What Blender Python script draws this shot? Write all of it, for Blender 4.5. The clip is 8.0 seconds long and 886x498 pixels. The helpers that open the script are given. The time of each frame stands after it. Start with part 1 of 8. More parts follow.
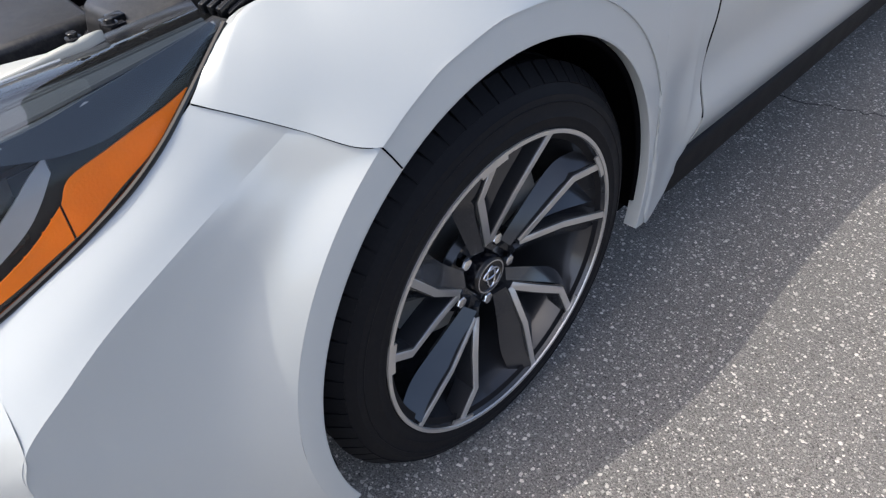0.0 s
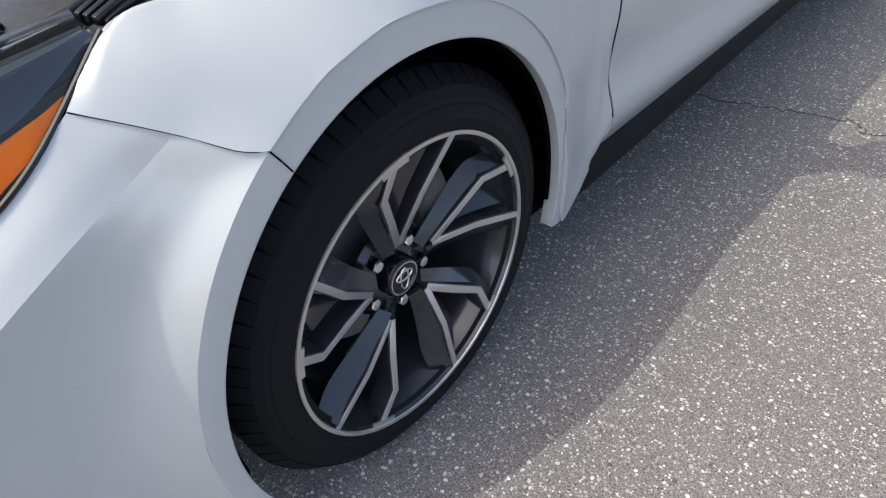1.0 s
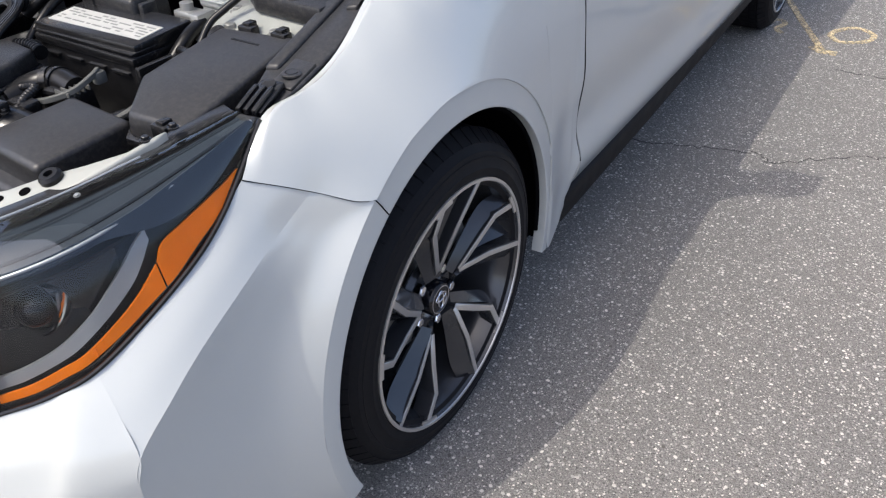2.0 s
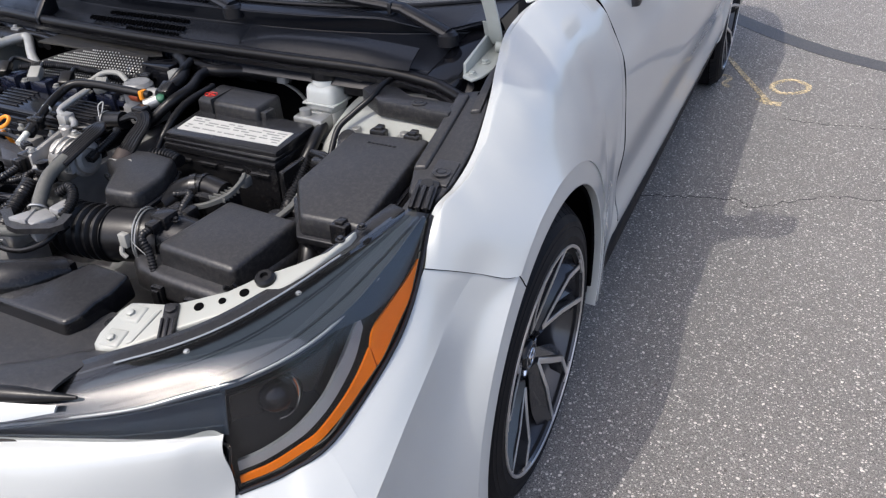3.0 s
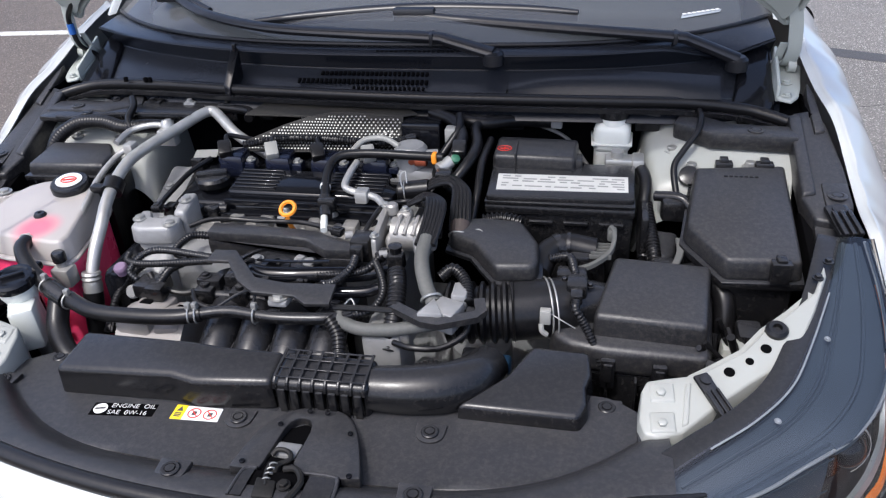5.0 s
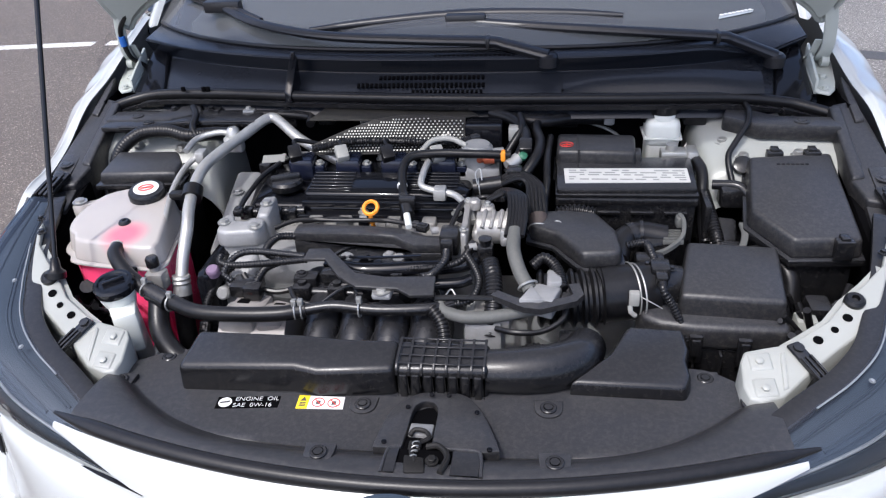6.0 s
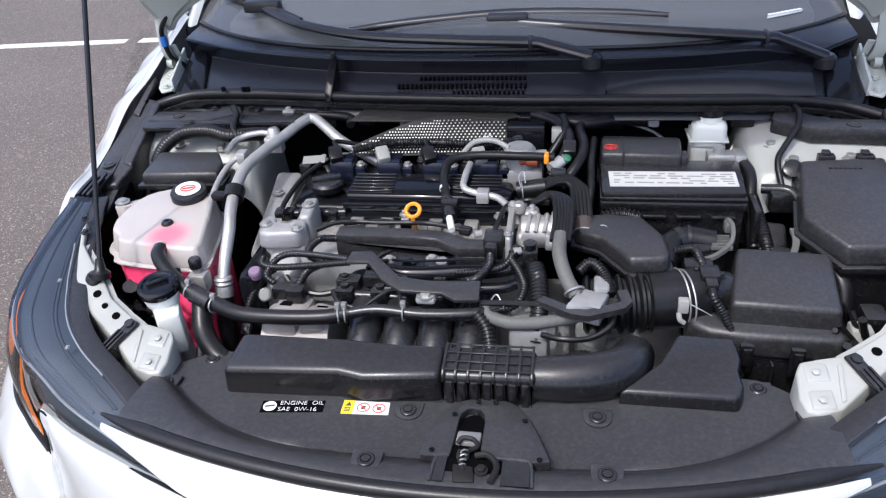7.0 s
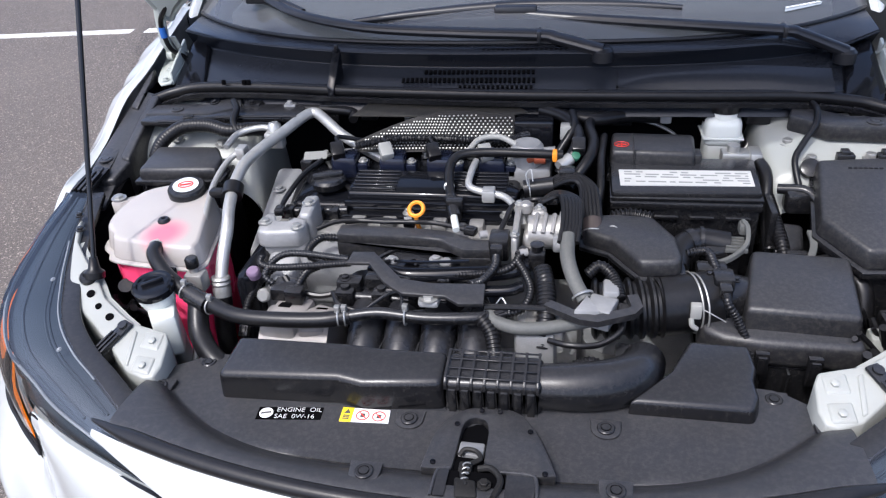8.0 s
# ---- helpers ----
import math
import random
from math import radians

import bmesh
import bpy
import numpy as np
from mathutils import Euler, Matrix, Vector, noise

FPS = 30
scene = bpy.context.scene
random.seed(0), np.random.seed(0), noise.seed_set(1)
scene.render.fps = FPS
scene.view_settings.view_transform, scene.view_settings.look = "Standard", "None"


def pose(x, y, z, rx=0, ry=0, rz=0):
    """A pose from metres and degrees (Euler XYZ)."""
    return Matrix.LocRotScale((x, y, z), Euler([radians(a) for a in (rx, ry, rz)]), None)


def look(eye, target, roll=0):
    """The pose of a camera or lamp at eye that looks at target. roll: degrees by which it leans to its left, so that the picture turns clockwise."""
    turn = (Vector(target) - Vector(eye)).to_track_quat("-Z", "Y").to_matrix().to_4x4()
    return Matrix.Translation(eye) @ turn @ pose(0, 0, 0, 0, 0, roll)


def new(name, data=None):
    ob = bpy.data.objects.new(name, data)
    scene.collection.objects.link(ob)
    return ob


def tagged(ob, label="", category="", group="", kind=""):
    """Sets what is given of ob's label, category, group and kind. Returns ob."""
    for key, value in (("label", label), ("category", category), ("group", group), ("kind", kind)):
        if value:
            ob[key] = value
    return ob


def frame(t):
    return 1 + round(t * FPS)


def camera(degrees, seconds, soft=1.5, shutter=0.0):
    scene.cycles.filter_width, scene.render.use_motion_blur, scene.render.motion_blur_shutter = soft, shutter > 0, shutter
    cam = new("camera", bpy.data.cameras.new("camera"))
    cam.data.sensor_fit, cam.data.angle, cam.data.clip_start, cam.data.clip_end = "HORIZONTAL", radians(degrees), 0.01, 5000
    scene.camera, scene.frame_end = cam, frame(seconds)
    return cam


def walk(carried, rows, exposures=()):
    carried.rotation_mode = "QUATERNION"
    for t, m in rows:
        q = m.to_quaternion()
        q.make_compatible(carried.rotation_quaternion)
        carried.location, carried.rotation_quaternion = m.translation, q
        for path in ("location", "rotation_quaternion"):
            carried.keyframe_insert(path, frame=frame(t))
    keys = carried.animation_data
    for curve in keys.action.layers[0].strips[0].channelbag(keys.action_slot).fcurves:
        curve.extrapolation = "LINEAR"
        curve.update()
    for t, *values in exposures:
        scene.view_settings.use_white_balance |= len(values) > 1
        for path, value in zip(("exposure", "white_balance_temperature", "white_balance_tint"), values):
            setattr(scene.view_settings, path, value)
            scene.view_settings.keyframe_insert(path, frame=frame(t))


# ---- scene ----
cam = camera(60.5, 8.0, 1.25)
PATH = [
    (0, (1.381, -0.633, 1.077), (0.293, 0.441, -0.213), -2.6),
    (0.5, (1.405, -0.603, 1.064), (0.338, 0.493, -0.225), -2.7),
    (1, (1.443, -0.598, 1.075), (0.425, 0.559, -0.201), -2.0),
    (1.2, (1.455, -0.619, 1.091), (0.463, 0.571, -0.174), -1.6),
    (2.3, (1.409, -1.017, 1.271), (0.565, 0.399, 0.139), -1.6),
    (2.5, (1.376, -1.073, 1.303), (0.561, 0.377, 0.192), -1.5),
    (3, (1.209, -1.161, 1.349), (0.467, 0.357, 0.279), -1.6),
    (3.5, (0.999, -1.233, 1.377), (0.338, 0.339, 0.332), -2.1),
    (4, (0.754, -1.34, 1.394), (0.185, 0.269, 0.352), -2.8),
    (4.5, (0.553, -1.388, 1.391), (0.085, 0.251, 0.345), -3.2),
    (5, (0.361, -1.346, 1.392), (-0.009, 0.32, 0.349), -3.3),
    (5.2, (0.302, -1.342, 1.393), (-0.033, 0.334, 0.355), -3.4),
    (6.3, (0.154, -1.468, 1.428), (-0.107, 0.221, 0.39), -3.5),
    (6.5, (0.149, -1.463, 1.429), (-0.123, 0.222, 0.386), -3.7),
    (7, (0.135, -1.432, 1.425), (-0.19, 0.244, 0.384), -4.1),
    (7.5, (0.124, -1.405, 1.419), (-0.28, 0.25, 0.372), -4.7),
    (8, (0.133, -1.389, 1.416), (-0.21, 0.272, 0.357), -4.1),
]
walk(cam, [(t, look(eye, target, roll)) for t, eye, target, roll in PATH], [(0.0, 1.18, 6650, 6), (1.2, 1.19, 6650, 6), (2.5, 1.03, 6600, 8), (4.5, 0.94, 6190, 9), (6.5, 1.07, 6060, 10), (8.0, 1.15, 6000, 10)])
# ---- world and light ----
world = bpy.data.worlds.new("sky")
scene.world = world
world.use_nodes = True
SUN_WAY = Vector((0.28, 0.55, -1.0)).normalized()
sky = world.node_tree.nodes.new("ShaderNodeTexSky")
sky.sky_type = "NISHITA"
sky.sun_disc = False
sky.sun_elevation = math.asin(-SUN_WAY.z)
sky.sun_rotation = math.atan2(-SUN_WAY.x, -SUN_WAY.y)
sky.altitude, sky.air_density, sky.dust_density = 50, 0.50, 3.6
bg = world.node_tree.nodes["Background"]
bg.inputs["Strength"].default_value = 0.215
world.node_tree.links.new(sky.outputs["Color"], bg.inputs["Color"])
sun_data = bpy.data.lights.new("sun", "SUN")
sun_data.energy, sun_data.angle, sun_data.color = 1.12, radians(0.55), (1.0, 0.963, 0.905)
sun = new("sun", sun_data)
sun.matrix_world = look((0, 0, 8), Vector((0, 0, 8)) + SUN_WAY)


# ---- materials ----
def material(name, colour, rough=0.5, metal=0.0, vary=0.12, scale=20.0, fine=0.0, fine_scale=900.0, coat=0.0, wear=0.0,
             spec=0.5, trans=0.0, ior=1.45, dust=0.0, sss=0.0, pale_share=0.0, deep=0.0006):
    m = bpy.data.materials.new(name)
    m.use_nodes = True
    nt = m.node_tree
    b = nt.nodes["Principled BSDF"]
    b.inputs["Roughness"].default_value = rough
    b.inputs["Metallic"].default_value = metal
    b.inputs["Coat Weight"].default_value = coat
    b.inputs["Coat Roughness"].default_value = 0.04
    b.inputs["Specular IOR Level"].default_value = spec
    b.inputs["Transmission Weight"].default_value = trans
    b.inputs["IOR"].default_value = ior
    b.inputs["Subsurface Weight"].default_value = sss
    if sss:
        b.inputs["Subsurface Radius"].default_value = (0.02, 0.02, 0.02)
        b.inputs["Subsurface Scale"].default_value = 0.5
    tc = nt.nodes.new("ShaderNodeTexCoord")
    n1 = nt.nodes.new("ShaderNodeTexNoise")
    n1.inputs["Scale"].default_value, n1.inputs["Detail"].default_value = scale, 5.0
    nt.links.new(tc.outputs["Object"], n1.inputs["Vector"])
    mix = nt.nodes.new("ShaderNodeMix")
    mix.data_type = "RGBA"
    mix.inputs["A"].default_value = (*[c * (1 - vary) for c in colour], 1)
    mix.inputs["B"].default_value = (*[min(1.0, c * (1 + vary)) for c in colour], 1)
    nt.links.new(n1.outputs["Fac"], mix.inputs["Factor"])
    out = mix.outputs["Result"]
    if dust:
        n3 = nt.nodes.new("ShaderNodeTexNoise")
        n3.inputs["Scale"].default_value, n3.inputs["Detail"].default_value, n3.inputs["Roughness"].default_value = 150, 8, 0.75
        nt.links.new(tc.outputs["Object"], n3.inputs["Vector"])
        ramp = nt.nodes.new("ShaderNodeMapRange")
        ramp.inputs["From Min"].default_value, ramp.inputs["From Max"].default_value = 0.45, 0.8
        ramp.inputs["To Max"].default_value = dust
        nt.links.new(n3.outputs["Fac"], ramp.inputs["Value"])
        mx = nt.nodes.new("ShaderNodeMix")
        mx.data_type = "RGBA"
        mx.inputs["B"].default_value = (0.32, 0.29, 0.25, 1)
        nt.links.new(ramp.outputs["Result"], mx.inputs["Factor"])
        nt.links.new(out, mx.inputs["A"])
        out = mx.outputs["Result"]
    if pale_share:
        # paler base colour on faces that look up, painting in their brighter light
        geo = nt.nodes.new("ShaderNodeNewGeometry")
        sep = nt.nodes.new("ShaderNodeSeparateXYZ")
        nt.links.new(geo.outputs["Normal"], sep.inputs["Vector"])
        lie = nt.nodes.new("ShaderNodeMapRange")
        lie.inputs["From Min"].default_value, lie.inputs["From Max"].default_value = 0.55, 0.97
        lie.inputs["To Max"].default_value = pale_share
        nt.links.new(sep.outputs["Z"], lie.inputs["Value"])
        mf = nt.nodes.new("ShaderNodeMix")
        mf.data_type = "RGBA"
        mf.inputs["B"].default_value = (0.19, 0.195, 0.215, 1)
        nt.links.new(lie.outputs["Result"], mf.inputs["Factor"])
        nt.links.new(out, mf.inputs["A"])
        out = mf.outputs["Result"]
    nt.links.new(out, b.inputs["Base Color"])
    rr = nt.nodes.new("ShaderNodeMapRange")
    rr.inputs["To Min"].default_value, rr.inputs["To Max"].default_value = rough * 0.8, min(1.0, rough * 1.2)
    nt.links.new(n1.outputs["Fac"], rr.inputs["Value"])
    nt.links.new(rr.outputs["Result"], b.inputs["Roughness"])
    if fine:
        n2 = nt.nodes.new("ShaderNodeTexNoise")
        n2.inputs["Scale"].default_value, n2.inputs["Detail"].default_value = fine_scale, 3.0
        nt.links.new(tc.outputs["Object"], n2.inputs["Vector"])
        bump = nt.nodes.new("ShaderNodeBump")
        bump.inputs["Strength"].default_value, bump.inputs["Distance"].default_value = fine, deep
        nt.links.new(n2.outputs["Fac"], bump.inputs["Height"])
        nt.links.new(bump.outputs["Normal"], b.inputs["Normal"])
    return m


WHITE = material("white_pearl_paint", (0.395, 0.411, 0.405), 0.35, 0.0, 0.015, 3, 0.02, 2500, coat=1.0)
HINGE_STEEL = material("grey_primer_steel", (0.36, 0.385, 0.355), 0.4, 0.0, 0.1, 18, 0.05, 300, dust=0.12)
WIPER = material("satin_black_wiper", (0.010, 0.0105, 0.013), 0.3, 0.0, 0.1, 20, 0.05, 200, dust=0.02)
WHITE_BARE = material("primer_white_steel", (0.295, 0.305, 0.285), 0.35, 0.0, 0.10, 18, 0.08, 300, dust=0.25)
PLASTIC = material("grained_black_plastic", (0.0115, 0.0118, 0.0135), 0.34, 0.0, 0.2, 14, 0.7, 950, dust=0.14, spec=0.45, pale_share=0.10, deep=0.0004)
PLASTIC_SMOOTH = material("smooth_black_plastic", (0.0048, 0.005, 0.006), 0.24, 0.0, 0.25, 25, 0.25, 500, dust=0.05, spec=0.42, pale_share=0.095)
COWL = material("cowl_plastic", (0.0075, 0.0095, 0.014), 0.25, 0.0, 0.1, 12, 0.15, 900, dust=0.02, spec=0.4, pale_share=0.05)
GLOSS_BLACK = material("gloss_black", (0.005, 0.0055, 0.0075), 0.12, 0.0, 0.1, 20, 0.03, 200, dust=0.02, spec=0.42)
# matte near-black: real liners and seams, also the painted shade of holes and recesses
DARK = material("black_and_recess_shade", (0.0035, 0.0035, 0.004), 0.9, 0.0, 0.3, 12, spec=0.0)
RUBBER = material("rubber_hose", (0.0048, 0.0048, 0.0056), 0.30, 0.0, 0.25, 30, 0.2, 800, dust=0.03, spec=0.32, pale_share=0.05)
GREY_HOSE = material("grey_hose", (0.085, 0.087, 0.083), 0.55, 0.0, 0.18, 30, 0.5, 500, dust=0.12, spec=0.3)
TYRE = material("tyre_rubber", (0.008, 0.008, 0.0095), 0.6, 0.0, 0.2, 18, 0.25, 500, dust=0.015, spec=0.12)
ALU = material("cast_aluminium", (0.30, 0.293, 0.28), 0.45, 0.5, 0.3, 45, 0.9, 300, dust=0.2)
ALU_DULL = material("dull_grey_casting", (0.255, 0.258, 0.26), 0.5, 0.3, 0.3, 40, 0.9, 300, dust=0.15)
ALU_PIPE = material("aluminium_tube", (0.42, 0.42, 0.405), 0.45, 0.6, 0.3, 40, 0.6, 200, dust=0.25)
ALT = material("alternator_casting", (0.26, 0.245, 0.235), 0.5, 0.2, 0.25, 40, 0.6, 300, dust=0.2)
STEEL = material("zinc_steel", (0.38, 0.38, 0.365), 0.42, 0.7, 0.15, 60, dust=0.1)
RIM_FACE = material("machined_rim", (0.50, 0.485, 0.47), 0.34, 0.75, 0.05, 60, 0.1, 900)
RIM_DARK = material("gunmetal_rim", (0.034, 0.035, 0.039), 0.24, 0.3, 0.1, 30, 0.05, 900, coat=0.5)
CHROME = material("chrome", (0.7, 0.7, 0.72), 0.1, 1.0, 0.03, 10)
LAMP_DARK = material("lamp_housing", (0.006, 0.0065, 0.008), 0.4, 0.0, 0.1, 20, spec=0.25)
# blue cast in the bezel colour carries the sky reflected in the lens
LAMP_GREY = material("lamp_bezel", (0.034, 0.047, 0.066), 0.5, 0.0, 0.25, 9, 0.05, 60, spec=0.22)
LAMP_SILVER = material("lamp_light_guide", (0.27, 0.29, 0.31), 0.3, 0.3, 0.1, 40, 0.3, 300)
AMBER = material("amber_reflector", (0.78, 0.185, 0.003), 0.45, 0.0, 0.12, 60, 0.7, 330, spec=0.15)
ORANGE = material("orange_plastic", (0.75, 0.26, 0.02), 0.45, 0.0, 0.05, 30)
PAPER = material("white_label", (0.72, 0.72, 0.7), 0.5, 0.0, 0.03, 60)
PRINT = material("label_print", (0.06, 0.06, 0.06), 0.6)
YELLOW = material("yellow_label", (0.8, 0.6, 0.02), 0.5)
RED = material("red_print", (0.6, 0.03, 0.02), 0.5)
BLUE = material("blue_tape", (0.02, 0.1, 0.35), 0.5)
TANK = material("translucent_tank", (0.37, 0.345, 0.325), 0.24, 0.0, 0.07, 12, sss=0.35)
TANK_SHELL = material("translucent_tank_shell", (0.37, 0.345, 0.325), 0.24, 0.0, 0.07, 12, sss=0.35)
COOLANT = material("pink_coolant", (0.95, 0.075, 0.20), 0.28, 0.0, 0.1, 10, sss=0.35)
MILKY = material("milky_plastic", (0.58, 0.60, 0.56), 0.4, 0.0, 0.07, 15, sss=0.15, dust=0.08)
BLACK_NAVY = material("coil_plastic", (0.008, 0.010, 0.02), 0.16, 0.0, 0.1, 30)
HEAT = material("heat_shield", (0.012, 0.0115, 0.011), 0.55, 0.0, 0.15, 20, dust=0.03, spec=0.25)
SHEET = material("dull_sheet_metal", (0.026, 0.0245, 0.021), 0.55, 0.0, 0.15, 25, dust=0.06, spec=0.25)
INTERIOR = material("dashboard", (0.07, 0.072, 0.078), 0.7, 0.0, 0.15, 10)
COPPER = material("stator_copper", (0.4, 0.1, 0.05), 0.4, 0.6, 0.1, 50)
RUNNER = material("manifold_plastic", (0.014, 0.0145, 0.017), 0.28, 0.0, 0.2, 20, 0.2, 300, dust=0.06, spec=0.5)


def show_through(m, centre, inner, outer, colour):
    """Tints a material round one spot: here coolant's pink glow through the tank's wall, painted into the colour."""
    nt = m.node_tree
    b = nt.nodes["Principled BSDF"]
    tc = nt.nodes.new("ShaderNodeTexCoord")
    d = nt.nodes.new("ShaderNodeVectorMath")
    d.operation = "DISTANCE"
    d.inputs[1].default_value = centre
    nt.links.new(tc.outputs["Object"], d.inputs[0])
    near = nt.nodes.new("ShaderNodeMapRange")
    near.interpolation_type = "SMOOTHSTEP"
    near.inputs["From Min"].default_value, near.inputs["From Max"].default_value = outer, inner
    nt.links.new(d.outputs["Value"], near.inputs["Value"])
    mx = nt.nodes.new("ShaderNodeMix")
    mx.data_type = "RGBA"
    mx.inputs["B"].default_value = (*colour, 1)
    nt.links.new(near.outputs["Result"], mx.inputs["Factor"])
    nt.links.new(b.inputs["Base Color"].links[0].from_socket, mx.inputs["A"])
    nt.links.new(mx.outputs["Result"], b.inputs["Base Color"])


def clear(name, tint, rough=0.02, ior=1.5, pale_share=0.0):
    m = bpy.data.materials.new(name)
    m.use_nodes = True
    nt = m.node_tree
    out = nt.nodes["Material Output"]
    nt.nodes.remove(nt.nodes["Principled BSDF"])
    t = nt.nodes.new("ShaderNodeBsdfTransparent")
    t.inputs["Color"].default_value = (*tint, 1)
    g = nt.nodes.new("ShaderNodeBsdfGlossy")
    g.inputs["Roughness"].default_value = rough
    f = nt.nodes.new("ShaderNodeFresnel")
    f.inputs["IOR"].default_value = ior
    mx = nt.nodes.new("ShaderNodeMixShader")
    nt.links.new(f.outputs["Fac"], mx.inputs["Fac"])
    nt.links.new(t.outputs["BSDF"], mx.inputs[1])
    nt.links.new(g.outputs["BSDF"], mx.inputs[2])
    if pale_share:
        # pale diffuse haze painted in to lift the glass toward its sky reflection
        d = nt.nodes.new("ShaderNodeBsdfDiffuse")
        d.inputs["Color"].default_value = (0.6, 0.62, 0.65, 1)
        m2 = nt.nodes.new("ShaderNodeMixShader")
        m2.inputs["Fac"].default_value = pale_share
        nt.links.new(mx.outputs["Shader"], m2.inputs[1])
        nt.links.new(d.outputs["BSDF"], m2.inputs[2])
        mx = m2
    nt.links.new(mx.outputs["Shader"], out.inputs["Surface"])
    return m


LENS_TOP = clear("clear_lens_top", (0.95, 0.96, 0.97), 0.015, 1.78, 0.006)
LENS = clear("clear_lens", (0.95, 0.96, 0.97), 0.012, 1.5, 0.003)
GLASS = clear("tinted_glass", (0.45, 0.5, 0.52), 0.02, 1.6, 0.08)


def asphalt_material():
    m = bpy.data.materials.new("asphalt")
    m.use_nodes = True
    nt = m.node_tree
    b = nt.nodes["Principled BSDF"]
    tc = nt.nodes.new("ShaderNodeTexCoord")
    warp = nt.nodes.new("ShaderNodeTexNoise")
    warp.inputs["Scale"].default_value = 120
    nt.links.new(tc.outputs["Object"], warp.inputs["Vector"])
    add = nt.nodes.new("ShaderNodeMixRGB")
    add.blend_type = "ADD"
    add.inputs["Fac"].default_value = 0.006
    nt.links.new(tc.outputs["Object"], add.inputs["Color1"])
    nt.links.new(warp.outputs["Color"], add.inputs["Color2"])

    def stones(scale, low, high, share):
        v = nt.nodes.new("ShaderNodeTexVoronoi")
        v.inputs["Scale"].default_value = scale
        nt.links.new(add.outputs["Color"], v.inputs["Vector"])
        d = nt.nodes.new("ShaderNodeMapRange")
        d.inputs["From Min"].default_value, d.inputs["From Max"].default_value = 0.44, 0.36
        nt.links.new(v.outputs["Distance"], d.inputs["Value"])
        sep = nt.nodes.new("ShaderNodeSeparateColor")
        nt.links.new(v.outputs["Color"], sep.inputs["Color"])
        pick = nt.nodes.new("ShaderNodeMath")
        pick.operation = "GREATER_THAN"
        pick.inputs[1].default_value = 1 - share
        nt.links.new(sep.outputs["Red"], pick.inputs[0])
        mul = nt.nodes.new("ShaderNodeMath")
        mul.operation = "MULTIPLY"
        nt.links.new(d.outputs["Result"], mul.inputs[0])
        nt.links.new(pick.outputs["Value"], mul.inputs[1])
        shade = nt.nodes.new("ShaderNodeMix")
        shade.data_type = "RGBA"
        shade.inputs["A"].default_value, shade.inputs["B"].default_value = (*low, 1), (*high, 1)
        nt.links.new(sep.outputs["Green"], shade.inputs["Factor"])
        return mul.outputs["Value"], shade.outputs["Result"]

    big = nt.nodes.new("ShaderNodeTexNoise")
    big.inputs["Scale"].default_value, big.inputs["Detail"].default_value = 1.3, 4
    nt.links.new(tc.outputs["Object"], big.inputs["Vector"])
    fine = nt.nodes.new("ShaderNodeTexNoise")
    fine.inputs["Scale"].default_value, fine.inputs["Detail"].default_value, fine.inputs["Roughness"].default_value = 260, 6, 0.75
    nt.links.new(tc.outputs["Object"], fine.inputs["Vector"])
    base = nt.nodes.new("ShaderNodeMix")
    base.data_type = "RGBA"
    base.inputs["A"].default_value, base.inputs["B"].default_value = (0.03, 0.028, 0.027, 1), (0.36, 0.34, 0.315, 1)
    grit = nt.nodes.new("ShaderNodeMapRange")
    grit.inputs["From Min"].default_value, grit.inputs["From Max"].default_value = 0.34, 0.66
    nt.links.new(fine.outputs["Fac"], grit.inputs["Value"])
    nt.links.new(grit.outputs["Result"], base.inputs["Factor"])
    tone = nt.nodes.new("ShaderNodeMixRGB")
    tone.blend_type = "MULTIPLY"
    tone.inputs["Fac"].default_value = 0.5
    rr = nt.nodes.new("ShaderNodeMapRange")
    rr.inputs["From Min"].default_value, rr.inputs["From Max"].default_value = 0.3, 0.7
    rr.inputs["To Min"].default_value, rr.inputs["To Max"].default_value = 0.75, 1.15
    nt.links.new(big.outputs["Fac"], rr.inputs["Value"])
    nt.links.new(base.outputs["Result"], tone.inputs["Color1"])
    nt.links.new(rr.outputs["Result"], tone.inputs["Color2"])
    # the asphalt beyond the far side of the car is darker and browner
    place = nt.nodes.new("ShaderNodeSeparateXYZ")
    nt.links.new(tc.outputs["Object"], place.inputs["Vector"])
    far_fade = nt.nodes.new("ShaderNodeMapRange")
    far_fade.inputs["From Min"].default_value, far_fade.inputs["From Max"].default_value = -0.9, -1.3
    far_fade.inputs["To Max"].default_value = 0.78
    nt.links.new(place.outputs["X"], far_fade.inputs["Value"])
    colour, height = tone.outputs["Color"], fine.outputs["Fac"]
    for scale, low, high, share in ((330, (0.05, 0.046, 0.042), (0.46, 0.43, 0.39), 0.72), (190, (0.06, 0.055, 0.05), (0.84, 0.79, 0.72), 0.40), (105, (0.10, 0.09, 0.08), (0.86, 0.81, 0.74), 0.20)):
        mask, shade = stones(scale, low, high, share)
        mx = nt.nodes.new("ShaderNodeMix")
        mx.data_type = "RGBA"
        nt.links.new(mask, mx.inputs["Factor"])
        nt.links.new(colour, mx.inputs["A"])
        nt.links.new(shade, mx.inputs["B"])
        colour = mx.outputs["Result"]
        hm = nt.nodes.new("ShaderNodeMath")
        hm.operation = "MULTIPLY_ADD"
        hm.inputs[1].default_value = 0.6
        nt.links.new(mask, hm.inputs[0])
        nt.links.new(height, hm.inputs[2])
        height = hm.outputs["Value"]
    far_tone = nt.nodes.new("ShaderNodeMixRGB")
    far_tone.blend_type = "MULTIPLY"
    far_tone.inputs["Color2"].default_value = (0.52, 0.435, 0.375, 1)
    nt.links.new(far_fade.outputs["Result"], far_tone.inputs["Fac"])
